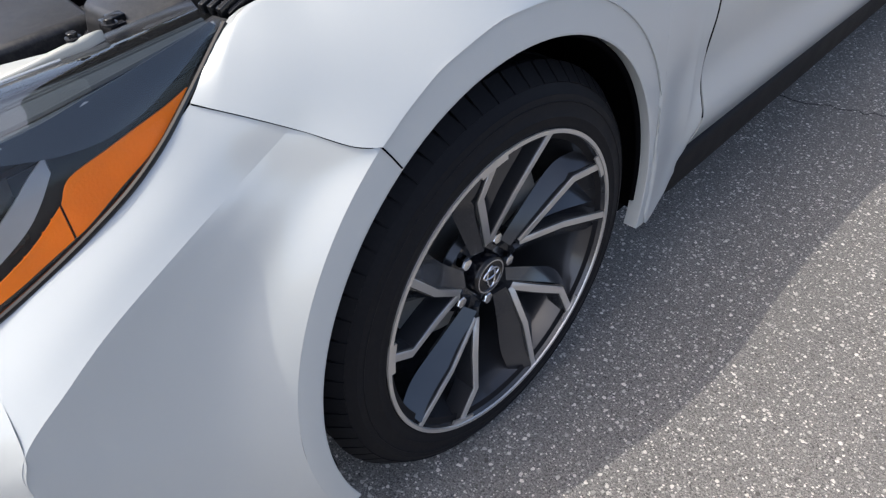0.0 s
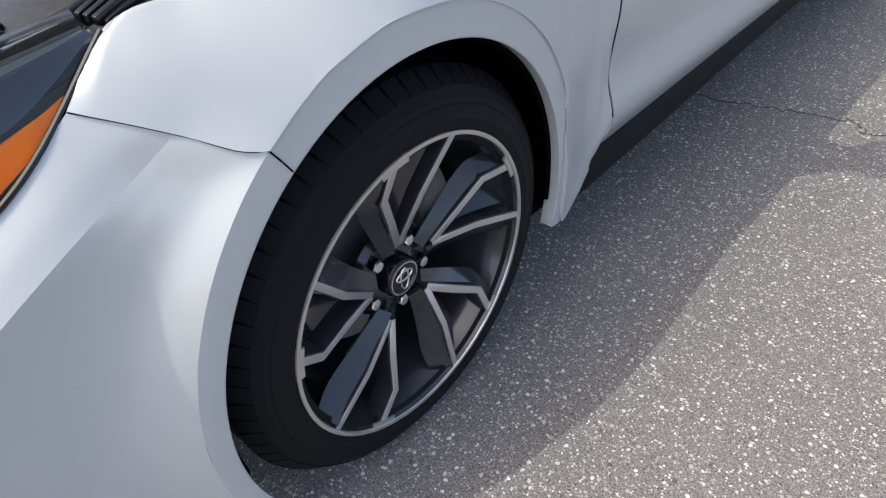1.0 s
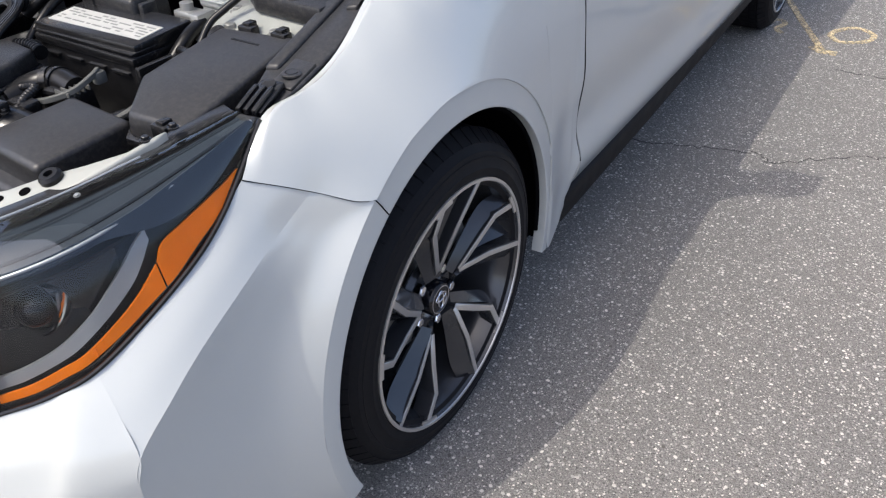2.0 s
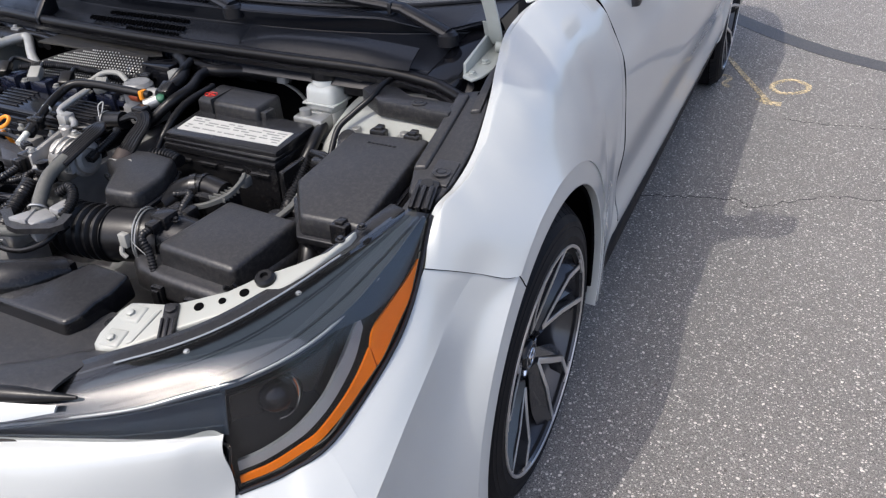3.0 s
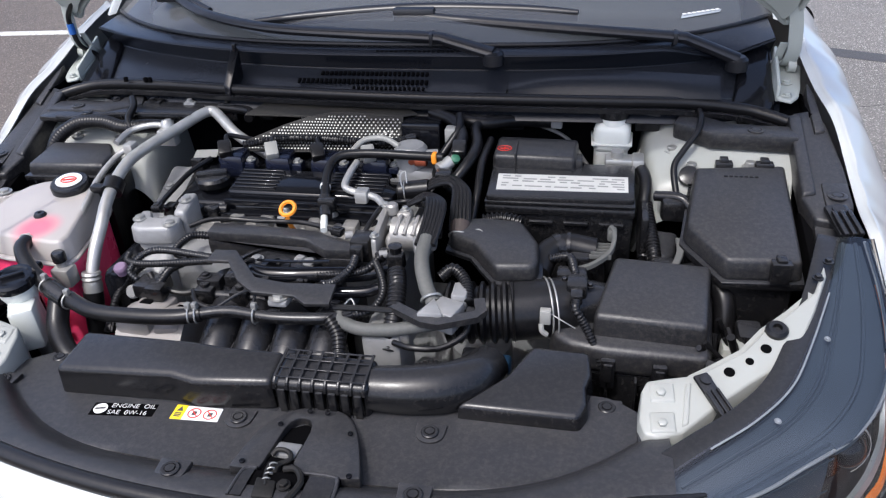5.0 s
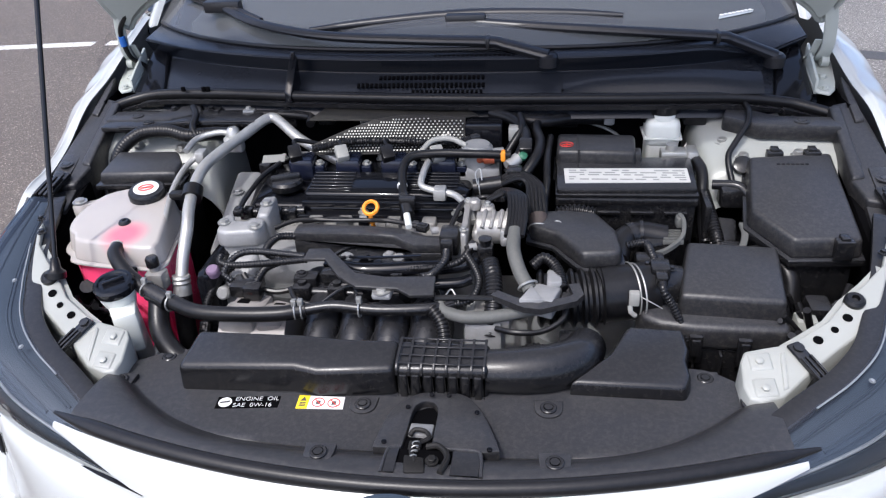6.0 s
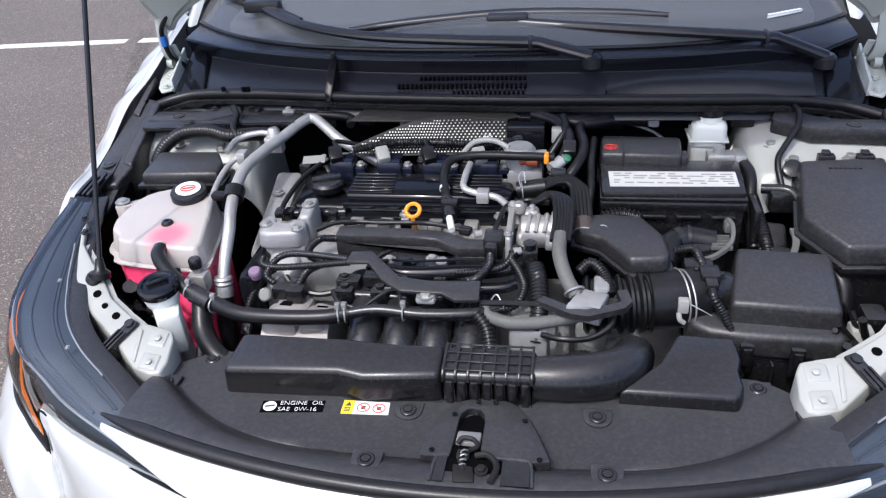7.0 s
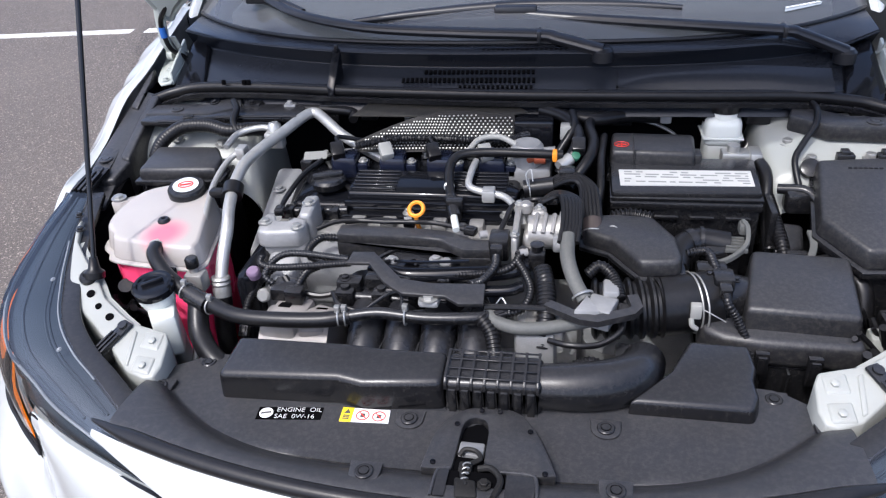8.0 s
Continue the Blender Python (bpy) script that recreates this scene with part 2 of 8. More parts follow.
    nt.links.new(colour, far_tone.inputs["Color1"])
    nt.links.new(far_tone.outputs["Color"], b.inputs["Base Color"])
    b.inputs["Roughness"].default_value = 0.8
    bump = nt.nodes.new("ShaderNodeBump")
    bump.inputs["Strength"].default_value, bump.inputs["Distance"].default_value = 1.0, 0.004
    nt.links.new(height, bump.inputs["Height"])
    nt.links.new(bump.outputs["Normal"], b.inputs["Normal"])
    return m


ASPHALT = asphalt_material()


def worn_paint(name, colour, cover):
    m = material(name, colour, 0.75, 0, 0.1, 15)
    nt = m.node_tree
    b = nt.nodes["Principled BSDF"]
    tc = nt.nodes.new("ShaderNodeTexCoord")
    n = nt.nodes.new("ShaderNodeTexNoise")
    n.inputs["Scale"].default_value, n.inputs["Detail"].default_value, n.inputs["Roughness"].default_value = 70, 6, 0.8
    nt.links.new(tc.outputs["Object"], n.inputs["Vector"])
    r = nt.nodes.new("ShaderNodeMapRange")
    r.inputs["From Min"].default_value, r.inputs["From Max"].default_value = 0.68 - cover * 0.4, 0.80 - cover * 0.4
    nt.links.new(n.outputs["Fac"], r.inputs["Value"])
    nt.links.new(r.outputs["Result"], b.inputs["Alpha"])
    return m


ROAD_WHITE = worn_paint("road_paint_white", (0.62, 0.61, 0.57), 0.75)
ROAD_YELLOW = worn_paint("sprayed_yellow", (0.72, 0.58, 0.36), 0.60)
CRACK = worn_paint("crack_dirt", (0.055, 0.052, 0.05), 0.62)
TAR = worn_paint("tar_seal", (0.055, 0.054, 0.053), 0.36)
TAR_FRESH = material("fresh_tar", (0.042, 0.040, 0.039), 0.55, 0.0, 0.45, 40, 0.8, 200, dust=0.5)
PALE_PLUG = material("pale_plug", (0.24, 0.24, 0.225), 0.5, 0.0, 0.1, 15, dust=0.1)


# ---- building tools ----
def spline(points, n):
    """Points on a smooth curve through the given ones, n to each stretch."""
    p = [np.array(q, float) for q in points]
    p = [2 * p[0] - p[1]] + p + [2 * p[-1] - p[-2]]
    out = []
    for i in range(1, len(p) - 2):
        for k in range(n):
            t = k / n
            out.append(0.5 * (2 * p[i] + (p[i + 1] - p[i - 1]) * t + (2 * p[i - 1] - 5 * p[i] + 4 * p[i + 1] - p[i + 2]) * t * t
                              + (3 * p[i] - p[i - 1] - 3 * p[i + 1] + p[i + 2]) * t ** 3))
    out.append(p[-2])
    return out


def part(name, bm, mat, parent=None, label="", smooth=True, angle=40, at=None):
    """Links a bmesh as one mesh object under a thing or a part."""
    bmesh.ops.recalc_face_normals(bm, faces=bm.faces[:])
    me = bpy.data.meshes.new(name)
    bm.to_mesh(me)
    bm.free()
    if mat:
        me.materials.append(mat)
    if smooth:
        me.shade_smooth()
        me.set_sharp_from_angle(angle=radians(angle))
    ob = new(name, me)
    if at is not None:
        ob.matrix_basis = at
    if parent is not None:
        ob.parent = parent
        ob.matrix_parent_inverse = parent.matrix_basis.inverted()
    if label:
        ob["label"] = label
    return ob


def thing(name, place, label, category, group="", kind=""):
    ob = new(name)
    ob.empty_display_size = 0.05
    ob.location = place
    ob.matrix_basis = Matrix.Translation(place)
    return tagged(ob, label, category, group, kind)


def join(*many):
    out = bmesh.new()
    for b in many:
        me = bpy.data.meshes.new("tmp")
        b.to_mesh(me)
        b.free()
        out.from_mesh(me)
        bpy.data.meshes.remove(me)
    return out


def moved(bm, m):
    bmesh.ops.transform(bm, matrix=m, verts=bm.verts[:])
    return bm


def far_side(x, y, z):
    """The counterpart of a point on the car's other flank; the car stands a little askew to the axes."""
    out = np.interp(y, (-0.85, -0.68, -0.59, -0.50, -0.40, -0.30, 0.3), (0.0, 0.008, 0.015, 0.027, 0.033, 0.036, 0.077))
    back = 0.06 * x * min(1.0, max(0.0, (1.5 - y) / 1.2)) * min(1.0, max(0.0, (y + 0.55) / 0.40))
    return (-x - float(out), y + back, z)


def mirrored(bm):
    for v in bm.verts:
        v.co = far_side(*v.co)
    bmesh.ops.reverse_faces(bm, faces=bm.faces[:])
    return bm


def askew(bm):
    """Draws the far half of a panel that spans the car out to the far flank."""
    for v in bm.verts:
        if v.co.x < 0:
            k = min(1.0, -v.co.x / 0.55)
            k = k * k * (3 - 2 * k)
            v.co = Vector(v.co).lerp(Vector(far_side(-v.co.x, v.co.y, v.co.z)), k)
    return bm


def bevel(bm, width, seg=2, angle=25):
    if width > 0:
        bm.normal_update()
        edges = [e for e in bm.edges if len(e.link_faces) == 2 and e.calc_face_angle(0) > radians(angle)]
        bmesh.ops.bevel(bm, geom=edges, offset=width, segments=seg, profile=0.5, affect="EDGES", clamp_overlap=True)
    return bm


def level(z, x, y):
    return z(x, y) if callable(z) else z


def prism(outline, z0, z1, round_=0.004, draft=0.0, seg=2):
    """An upright block over an outline; z0 and z1 may be slopes; draft pulls the top in."""
    bm = bmesh.new()
    cx, cy = np.mean([p[0] for p in outline]), np.mean([p[1] for p in outline])
    low = [bm.verts.new((x, y, level(z0, x, y))) for x, y in outline]
    top = []
    for x, y in outline:
        d = math.hypot(x - cx, y - cy) or 1
        k = max(0.0, 1 - draft / d)
        a, b = cx + (x - cx) * k, cy + (y - cy) * k
        top.append(bm.verts.new((a, b, level(z1, a, b))))
    n = len(outline)
    bm.faces.new(top)
    bm.faces.new(low[::-1])
    for i in range(n):
        bm.faces.new((low[i], low[(i + 1) % n], top[(i + 1) % n], top[i]))
    return bevel(bm, round_, seg)


def box(x0, x1, y0, y1, z0, z1, round_=0.004, draft=0.0, seg=2):
    return prism([(x0, y0), (x1, y0), (x1, y1), (x0, y1)], z0, z1, round_, draft, seg)


def slope(a, b, c=0.0, axis=1):
    """A height that runs from point a = (y, z) to b = (y, z)."""
    return lambda x, y: a[1] + (b[1] - a[1]) * ((x if axis == 0 else y) - a[0]) / (b[0] - a[0])


def tube(points, radius, seg=12, n=8, ribs=0.0, pitch=0.006, flat=1.0, smooth=True, ends=True):
    """A round bar or hose along a smooth curve; ribs makes it a corrugated one."""
    pts = spline(points, n) if smooth else [np.array(p, float) for p in points]
    if ribs:
        dense, gap = [], pitch / 4
        total = [0.0]
        for a, b in zip(pts, pts[1:]):
            total.append(total[-1] + np.linalg.norm(b - a))
        steps = max(4, int(total[-1] / gap))
        arr = np.array(pts)
        ss = np.linspace(0, total[-1], steps)
        pts = [np.array([np.interp(s, total, arr[:, k]) for k in range(3)]) for s in ss]
    rad = radius if callable(radius) else (lambda f: radius)
    bm = bmesh.new()
    rings, up = [], None
    for i, p in enumerate(pts):
        a = pts[min(i + 1, len(pts) - 1)] - pts[max(i - 1, 0)]
        a = a / (np.linalg.norm(a) or 1)
        if up is None:
            up = np.cross(a, [0.0, 0.0, 1.0])
            if np.linalg.norm(up) < 0.1:
                up = np.cross(a, [1.0, 0.0, 0.0])
        up = up - a * (up @ a)
        up = up / np.linalg.norm(up)
        side = np.cross(a, up)
        r = rad(i / max(1, len(pts) - 1)) + (ribs * (1 if i % 4 in (1, 2) else 0) if ribs else 0)
        rings.append([bm.verts.new(p + r * (math.cos(t) * up + flat * math.sin(t) * side)) for t in np.linspace(0, 2 * math.pi, seg, endpoint=False)])
    for A, B in zip(rings, rings[1:]):
        for k in range(seg):
            bm.faces.new((A[k], A[(k + 1) % seg], B[(k + 1) % seg], B[k]))
    if ends:
        bm.faces.new(rings[0][::-1])
        bm.faces.new(rings[-1])
    return bm


def lathe(profile, m=Matrix(), seg=32, cap=True):
    """A turned body: profile of (radius, height) about z, set by m."""
    bm = bmesh.new()
    rings = []
    for r, h in profile:
        rings.append([bm.verts.new((r * math.cos(t), r * math.sin(t), h)) for t in np.linspace(0, 2 * math.pi, seg, endpoint=False)])
    for A, B in zip(rings, rings[1:]):
        for k in range(seg):
            bm.faces.new((A[k], A[(k + 1) % seg], B[(k + 1) % seg], B[k]))
    if cap:
        for R, rev in ((rings[0], True), (rings[-1], False)):
            if profile[0 if rev else -1][0] > 1e-5:
                bm.faces.new(R[::-1] if rev else R)
    bmesh.ops.remove_doubles(bm, verts=bm.verts[:], dist=1e-6)
    return moved(bm, m)


def toward(place, way):
    """A pose at place with z along way."""
    return Matrix.Translation(place) @ Vector(way).to_track_quat("Z", "Y").to_matrix().to_4x4()


def loft(columns, nu=6, nv=6, thick=0.0, settle=None):
    """A smooth panel through columns of points, with a thickness to its inside."""
    cols = [spline(c, nv) for c in columns]
    if len({len(c) for c in cols}) > 1:
        most = max(len(c) for c in cols)
        for k, c in enumerate(cols):
            a = np.array(c)
            s = np.concatenate([[0], np.cumsum(np.linalg.norm(np.diff(a, axis=0), axis=1))])
            cols[k] = [np.array([np.interp(q, s, a[:, d]) for d in range(3)]) for q in np.linspace(0, s[-1], most)]
    rows = [spline([c[j] for c in cols], nu) for j in range(len(cols[0]))]
    g = np.array(rows)
    bm = bmesh.new()
    V = [[bm.verts.new(p) for p in row] for row in g]
    R, C = len(V), len(V[0])
    for j in range(R - 1):
        for i in range(C - 1):
            bm.faces.new((V[j][i], V[j][i + 1], V[j + 1][i + 1], V[j + 1][i]))
    bmesh.ops.remove_doubles(bm, verts=bm.verts[:], dist=1e-6)
    if settle:
        settle(bm)
    if thick:
        bm.normal_update()
        front, border = bm.faces[:], [e for e in bm.edges if len(e.link_faces) == 1]
        twin = {v: bm.verts.new(v.co - v.normal * thick) for v in bm.verts[:]}
        for f in front:
            bm.faces.new([twin[v] for v in reversed(f.verts)])
        for e in border:
            p, q = e.verts
            bm.faces.new((p, q, twin[q], twin[p]))
    return bm


def strip(points, width, height, way=(0, 0, 1)):
    """A flat bar along a curve, its width level and its height along way."""
    w = np.array(way, float)
    bm = bmesh.new()
    rings = []
    pts = [np.array(p, float) for p in points]
    for i, p in enumerate(pts):
        a = pts[min(i + 1, len(pts) - 1)] - pts[max(i - 1, 0)]
        s = np.cross(a, w)
        s = s / (np.linalg.norm(s) or 1) * width / 2
        rings.append([bm.verts.new(q) for q in (p - s, p + s, p + s + w * height, p - s + w * height)])
    for A, B in zip(rings, rings[1:]):
        for k in range(4):
            bm.faces.new((A[k], A[(k + 1) % 4], B[(k + 1) % 4], B[k]))
    bm.faces.new(rings[0][::-1])
    bm.faces.new(rings[-1])
    return bm


def words(name, text, size, m, mat, parent, label=""):
    c = bpy.data.curves.new(name, "FONT")
    c.body, c.size, c.extrude, c.offset = text, size, 0.0002, -0.018 * size
    tmp = bpy.data.objects.new(name, c)
    scene.collection.objects.link(tmp)
    me = bpy.data.meshes.new_from_object(tmp.evaluated_get(bpy.context.evaluated_depsgraph_get()))
    bpy.data.objects.remove(tmp)
    bm = bmesh.new()
    bm.from_mesh(me)
    bpy.data.meshes.remove(me)
    return part(name, moved(bm, m), mat, parent, label, smooth=False)


def bolt(place, r=0.008, way=(0, 0, 1), h=0.006):
    return join(lathe([(r * 1.5, 0), (r * 1.5, h * 0.3), (r, h * 0.35)], toward(place, way), 20),
                lathe([(r, h * 0.3), (r, h), (r * 0.85, h * 1.1)], toward(place, way), 6))


def clip(place, r=0.012):
    """A push clip with a ring groove."""
    return lathe([(r, 0), (r, 0.002), (r * 0.9, 0.003), (r * 0.62, 0.003), (r * 0.6, 0.0012), (r * 0.55, 0.0012), (r * 0.5, 0.0035), (0, 0.0038)],
                 Matrix.Translation(place), 20)


# ---- ground ----
bm = bmesh.new()
bmesh.ops.create_grid(bm, x_segments=2, y_segments=2, size=900)
ground = part("ground", bm, ASPHALT, None, smooth=False)
tagged(ground, "weathered grey asphalt parking lot with pale aggregate stones", "asphalt", kind="structure")

def crack(points, width=0.005):
    """A thin wandering crack."""
    random.seed(len(points))
    pts = [(x + random.uniform(-0.012, 0.012), y + random.uniform(-0.012, 0.012), 0.0) for x, y, z in spline([(x, y, 0) for x, y in points], 10)]
    return strip(pts, width, 0.0015)


line = part("parking_line", join(strip([(-8.0, 3.10, 0.0), (-3.02, 3.55, 0.0)], 0.10, 0.003), strip([(-2.92, 3.56, 0.0), (0.8, 3.88, 0.0)], 0.10, 0.003)), ROAD_WHITE, None, smooth=False)
tagged(line, "worn white painted parking line on the asphalt", "road marking", kind="structure")

# ---- car ----
car = thing("car", (0, 0.9, 0), "white pearl compact sedan with its hood propped open, parked on asphalt", "car")

ARCH_C, ARCH_R = (0.0, 0.325), 0.366


def arch(deg, x, r=ARCH_R, cy=0.0):
    return (x, cy - 0.006 + 0.95 * r * math.cos(radians(deg)), ARCH_C[1] + 1.01 * r * math.sin(radians(deg)))


DOOR_EDGE = [(0.776, 0.405, 0.962), (0.812, 0.432, 0.922), (0.842, 0.492, 0.826), (0.860, 0.501, 0.766), (0.873, 0.498, 0.650), (0.878, 0.497, 0.575), (0.866, 0.504, 0.46), (0.878, 0.520, 0.37), (0.856, 0.524, 0.300)]


def ring_r(deg):
    """The flare is wider over the wheel than ahead of it."""
    return np.interp(deg, (0, 40, 110, 150, 190), (0.402, 0.409, 0.411, 0.402, 0.395))


def flare(deg):
    return arch(deg, 0.882, float(ring_r(deg)))


def fender_column(top, deg):
    """From the hood line down to the crease round the wheel arch."""
    a = flare(deg)
    lip, top = top, (top[0] + 0.013, top[1] + 0.002, top[2] + 0.006)
    return [lip] + [blend(top, a, f) for f in (0, 0.05, 0.12, 0.22, 0.34, 0.48, 0.62, 0.76, 0.89, 1)]


def blend(a, b, f, d=(0, 0, 0)):
    return tuple(a[k] + (b[k] - a[k]) * f + d[k] for k in range(3))


def resampled(points, n):
    a = np.array(spline(points, 8))
    s = np.concatenate([[0], np.cumsum(np.linalg.norm(np.diff(a, axis=0), axis=1))])
    return [tuple(np.interp(q, s, a[:, d]) for d in range(3)) for q in np.linspace(0, s[-1], n)]


def behind_arch(shift, low):
    """A column ahead of the door edge and alike to it, with its own lower end."""
    return resampled([(x - shift * 0.10 * max(0, (z - 0.85) / 0.11), y - shift * (1.0 if z > 0.5 else 0.8), z) for x, y, z in DOOR_EDGE[:-2]] + [(0.868, DOOR_EDGE[-2][1] - shift * 1.1, 0.345), low], 11)


TOPS = [((0.768, -0.289, 0.793), 115, 0.005), ((0.769, -0.215, 0.800), 106, 0.006), ((0.768, -0.135, 0.824), 92, 0.010), ((0.757, -0.045, 0.873), 75, 0.022),
        ((0.737, 0.035, 0.904), 58, 0.040), ((0.722, 0.115, 0.938), 41, 0.055), ((0.722, 0.190, 0.955), 25, 0.064), ((0.730, 0.265, 0.964), 10, 0.062)]
FENDER = [resampled([(0.786, -0.358, 0.742), (0.812, -0.320, 0.722), (0.838, -0.278, 0.697), (0.856, -0.245, 0.676), flare(123.5)], 11)]
FENDER += [fender_column(top, deg) for top, deg, bow in TOPS]
FENDER += [fender_column((0.738, 0.305, 0.965), -3), fender_column((0.745, 0.335, 0.965), -14),
           behind_arch(0.055, (0.860, 0.435, 0.252)), behind_arch(0.025, (0.858, 0.480, 0.272)), resampled(DOOR_EDGE, 11)]
# the fold that runs down the bumper's corner from under the lamp
FOLD = [(0.822, -0.617, 0.510), (0.826, -0.561, 0.557), (0.828, -0.506, 0.595), (0.827, -0.418, 0.638), (0.822, -0.338, 0.670)]


def bent_sheet(points, soft):
    """The least bent sheet x(y, z) through the points."""
    p = np.array([q[1:] for q in points])
    n = len(p)

    def kernel(a, b):
        d2 = ((a[:, None, :] - b[None, :, :]) ** 2).sum(-1) + 1e-12
        return 0.5 * d2 * np.log(d2)

    m = np.zeros((n + 3, n + 3))
    m[:n, :n] = kernel(p, p) + soft * np.eye(n)
    m[:n, n], m[:n, n + 1:], m[n, :n], m[n + 1:, :n] = 1, p, 1, p.T
    w = np.linalg.solve(m, np.concatenate([[q[0] for q in points], [0, 0, 0]]))
    return lambda q: kernel(q, p) @ w[:n] + w[n] + q @ w[n + 1:]


def wing_points():
    pts = [flare(d) for d in range(-14, 206, 7)]
    for (lip, deg, bow) in TOPS:
        a, top = flare(deg), (lip[0] + 0.013, lip[1] + 0.002, lip[2] + 0.006)
        pts.append(top)
        for f in (0.12, 0.34, 0.62, 0.82):
            g = f ** 0.72
            h = bow * 4 * g * (1 - g)
            pts.append(blend(top, a, f, (0.85 * h, 0, 0.5 * h)))
    for c in FENDER[-3:]:
        pts += c[1:-1:3] + [c[-2]]
    pts += [(0.786, -0.358, 0.742), (0.812, -0.322, 0.722), (0.838, -0.280, 0.697), (0.786, -0.413, 0.705), (0.785, -0.483, 0.664), (0.775, -0.547, 0.631), (0.756, -0.597, 0.604)]
    return pts


WING = bent_sheet(wing_points(), 1.5e-5)


def on_wing(bm):
    """Lays the fender's grid on the car's flank, but for its lip along the hood and its edge at the door."""
    wide = (len(FENDER) - 1) * 6 + 1
    vs = bm.verts[:]
    co = np.array([v.co[:] for v in vs])
    x = WING(co[:, 1:])
    for n, (v, a) in enumerate(zip(vs, x)):
        row, col = divmod(n, wide)
        k = min(1.0, row / 4) * min(1.0, (wide - 1 - col) / 12)
        v.co.x += (a - v.co.x) * k
    for v in vs[-wide:][:6 * (len(FENDER) - 3) - 5]:
        v.co.x = 0.882


def both_sides(name, make, mat, label=""):
    """The left-hand part and its mirror image."""
    return part(name, make(), mat, car, label), part(name, mirrored(make()), mat, car, label)


def arch_band(d0, d1):
    """The flat flare round the wheel and its rolled edge."""
    degs = np.linspace(d0, d1, 22)
    return join(loft([[flare(d), arch(d, 0.8845, 0.386), arch(d, 0.8865, 0.368)] for d in degs], 2, 2, 0.0),
                loft([[arch(d, 0.8865, 0.368), arch(d, 0.8862, 0.3655), arch(d, 0.883, 0.364), arch(d, 0.862, 0.364)] for d in degs], 2, 2, 0.0))


SEAM = [(y, z) for _, y, z in resampled([(0.786, -0.358, 0.742), (0.812, -0.320, 0.722), (0.838, -0.278, 0.697), (0.856, -0.245, 0.676), flare(123.5)], 15)]
SEAM = [(float(x), y, z) for x, (y, z) in zip(WING(np.array(SEAM)), SEAM)]
SEAM[-1] = flare(123.5)


def bumper_bm():
    """The bumper's corner: a hollowed panel beside the flare, a lit slope under the lamp and the turn to the front."""
    edge = [SEAM[0], (0.7862, -0.385, 0.7235), (0.786, -0.430, 0.695), (0.7835, -0.500, 0.655), (0.775, -0.547, 0.631), (0.756, -0.597, 0.604)]
    fold = [SEAM[7]] + FOLD[::-1] + [(0.819, -0.628, 0.455), (0.808, -0.606, 0.300), (0.782, -0.570, 0.150)]
    ring = [flare(d) for d in (123.5, 132, 142, 153, 163, 174, 183, 194, 205)]
    panel = [[fold[0], SEAM[10], SEAM[12], ring[0]]]
    for f, r, k in zip(fold[1:], ring[1:], (0.45, 0.8, 1, 1, 1, 0.9, 0.7, 0.5)):
        panel.append([f, blend(f, r, 0.35, (-0.016 * k, 0, 0)), blend(f, r, 0.72, (-0.022 * k, 0, 0)), r])
    slope_ = [[SEAM[0], SEAM[4], SEAM[7]]] + [[e, blend(e, f, 0.5, (0.003, 0, 0.001)), f] for e, f in zip(edge[1:], fold[1:])]
    front = [[edge[5], blend(edge[5], fold[5], 0.5, (0.003, 0, 0.001))] + fold[5:],
             [(0.735, -0.624, 0.590), (0.757, -0.650, 0.545), (0.768, -0.672, 0.500), (0.762, -0.690, 0.430), (0.745, -0.700, 0.300), (0.716, -0.680, 0.150)],
             [(0.717, -0.640, 0.577), (0.727, -0.660, 0.540), (0.734, -0.684, 0.495), (0.727, -0.718, 0.420), (0.711, -0.738, 0.300), (0.683, -0.715, 0.150)],
             [(0.664, -0.682, 0.553), (0.671, -0.700, 0.520), (0.674, -0.720, 0.490), (0.660, -0.762, 0.400), (0.641, -0.787, 0.300), (0.620, -0.765, 0.150)],
             [(0.635, -0.690, 0.553), (0.638, -0.710, 0.520), (0.640, -0.732, 0.490), (0.625, -0.770, 0.400), (0.605, -0.795, 0.300), (0.590, -0.775, 0.150)]]
    sheets = [loft(panel, 6, 6, 0.0), loft(slope_, 6, 6, 0.0), loft(front, 6, 6, 0.0)]
    return join(*sheets, arch_band(123.5, 205))


both_sides("front_fender", lambda: join(loft(FENDER, 6, 4, 0.003, on_wing), arch_band(-14, 123.5)), WHITE)
both_sides("bumper_corner", bumper_bm, WHITE)

NOSE = [[(x, -0.846 + 0.395 * abs(x) ** 2.05, 0.708), (x, -0.846 + 0.395 * abs(x) ** 2.05 - 0.022 * w, 0.708 - 0.014 * w), (x, -0.846 + 0.395 * abs(x) ** 2.05 - 0.038 * w, 0.708 - 0.040 * w)]
        for x, w in [(x, min(1.0, max(0.04, (0.515 - abs(x)) / 0.22))) for x in (-0.487, -0.42, -0.32, -0.2, -0.1, 0, 0.1, 0.2, 0.32, 0.42, 0.487)]]
part("nose_panel", loft(NOSE, 4, 4, 0.004), WHITE, car)


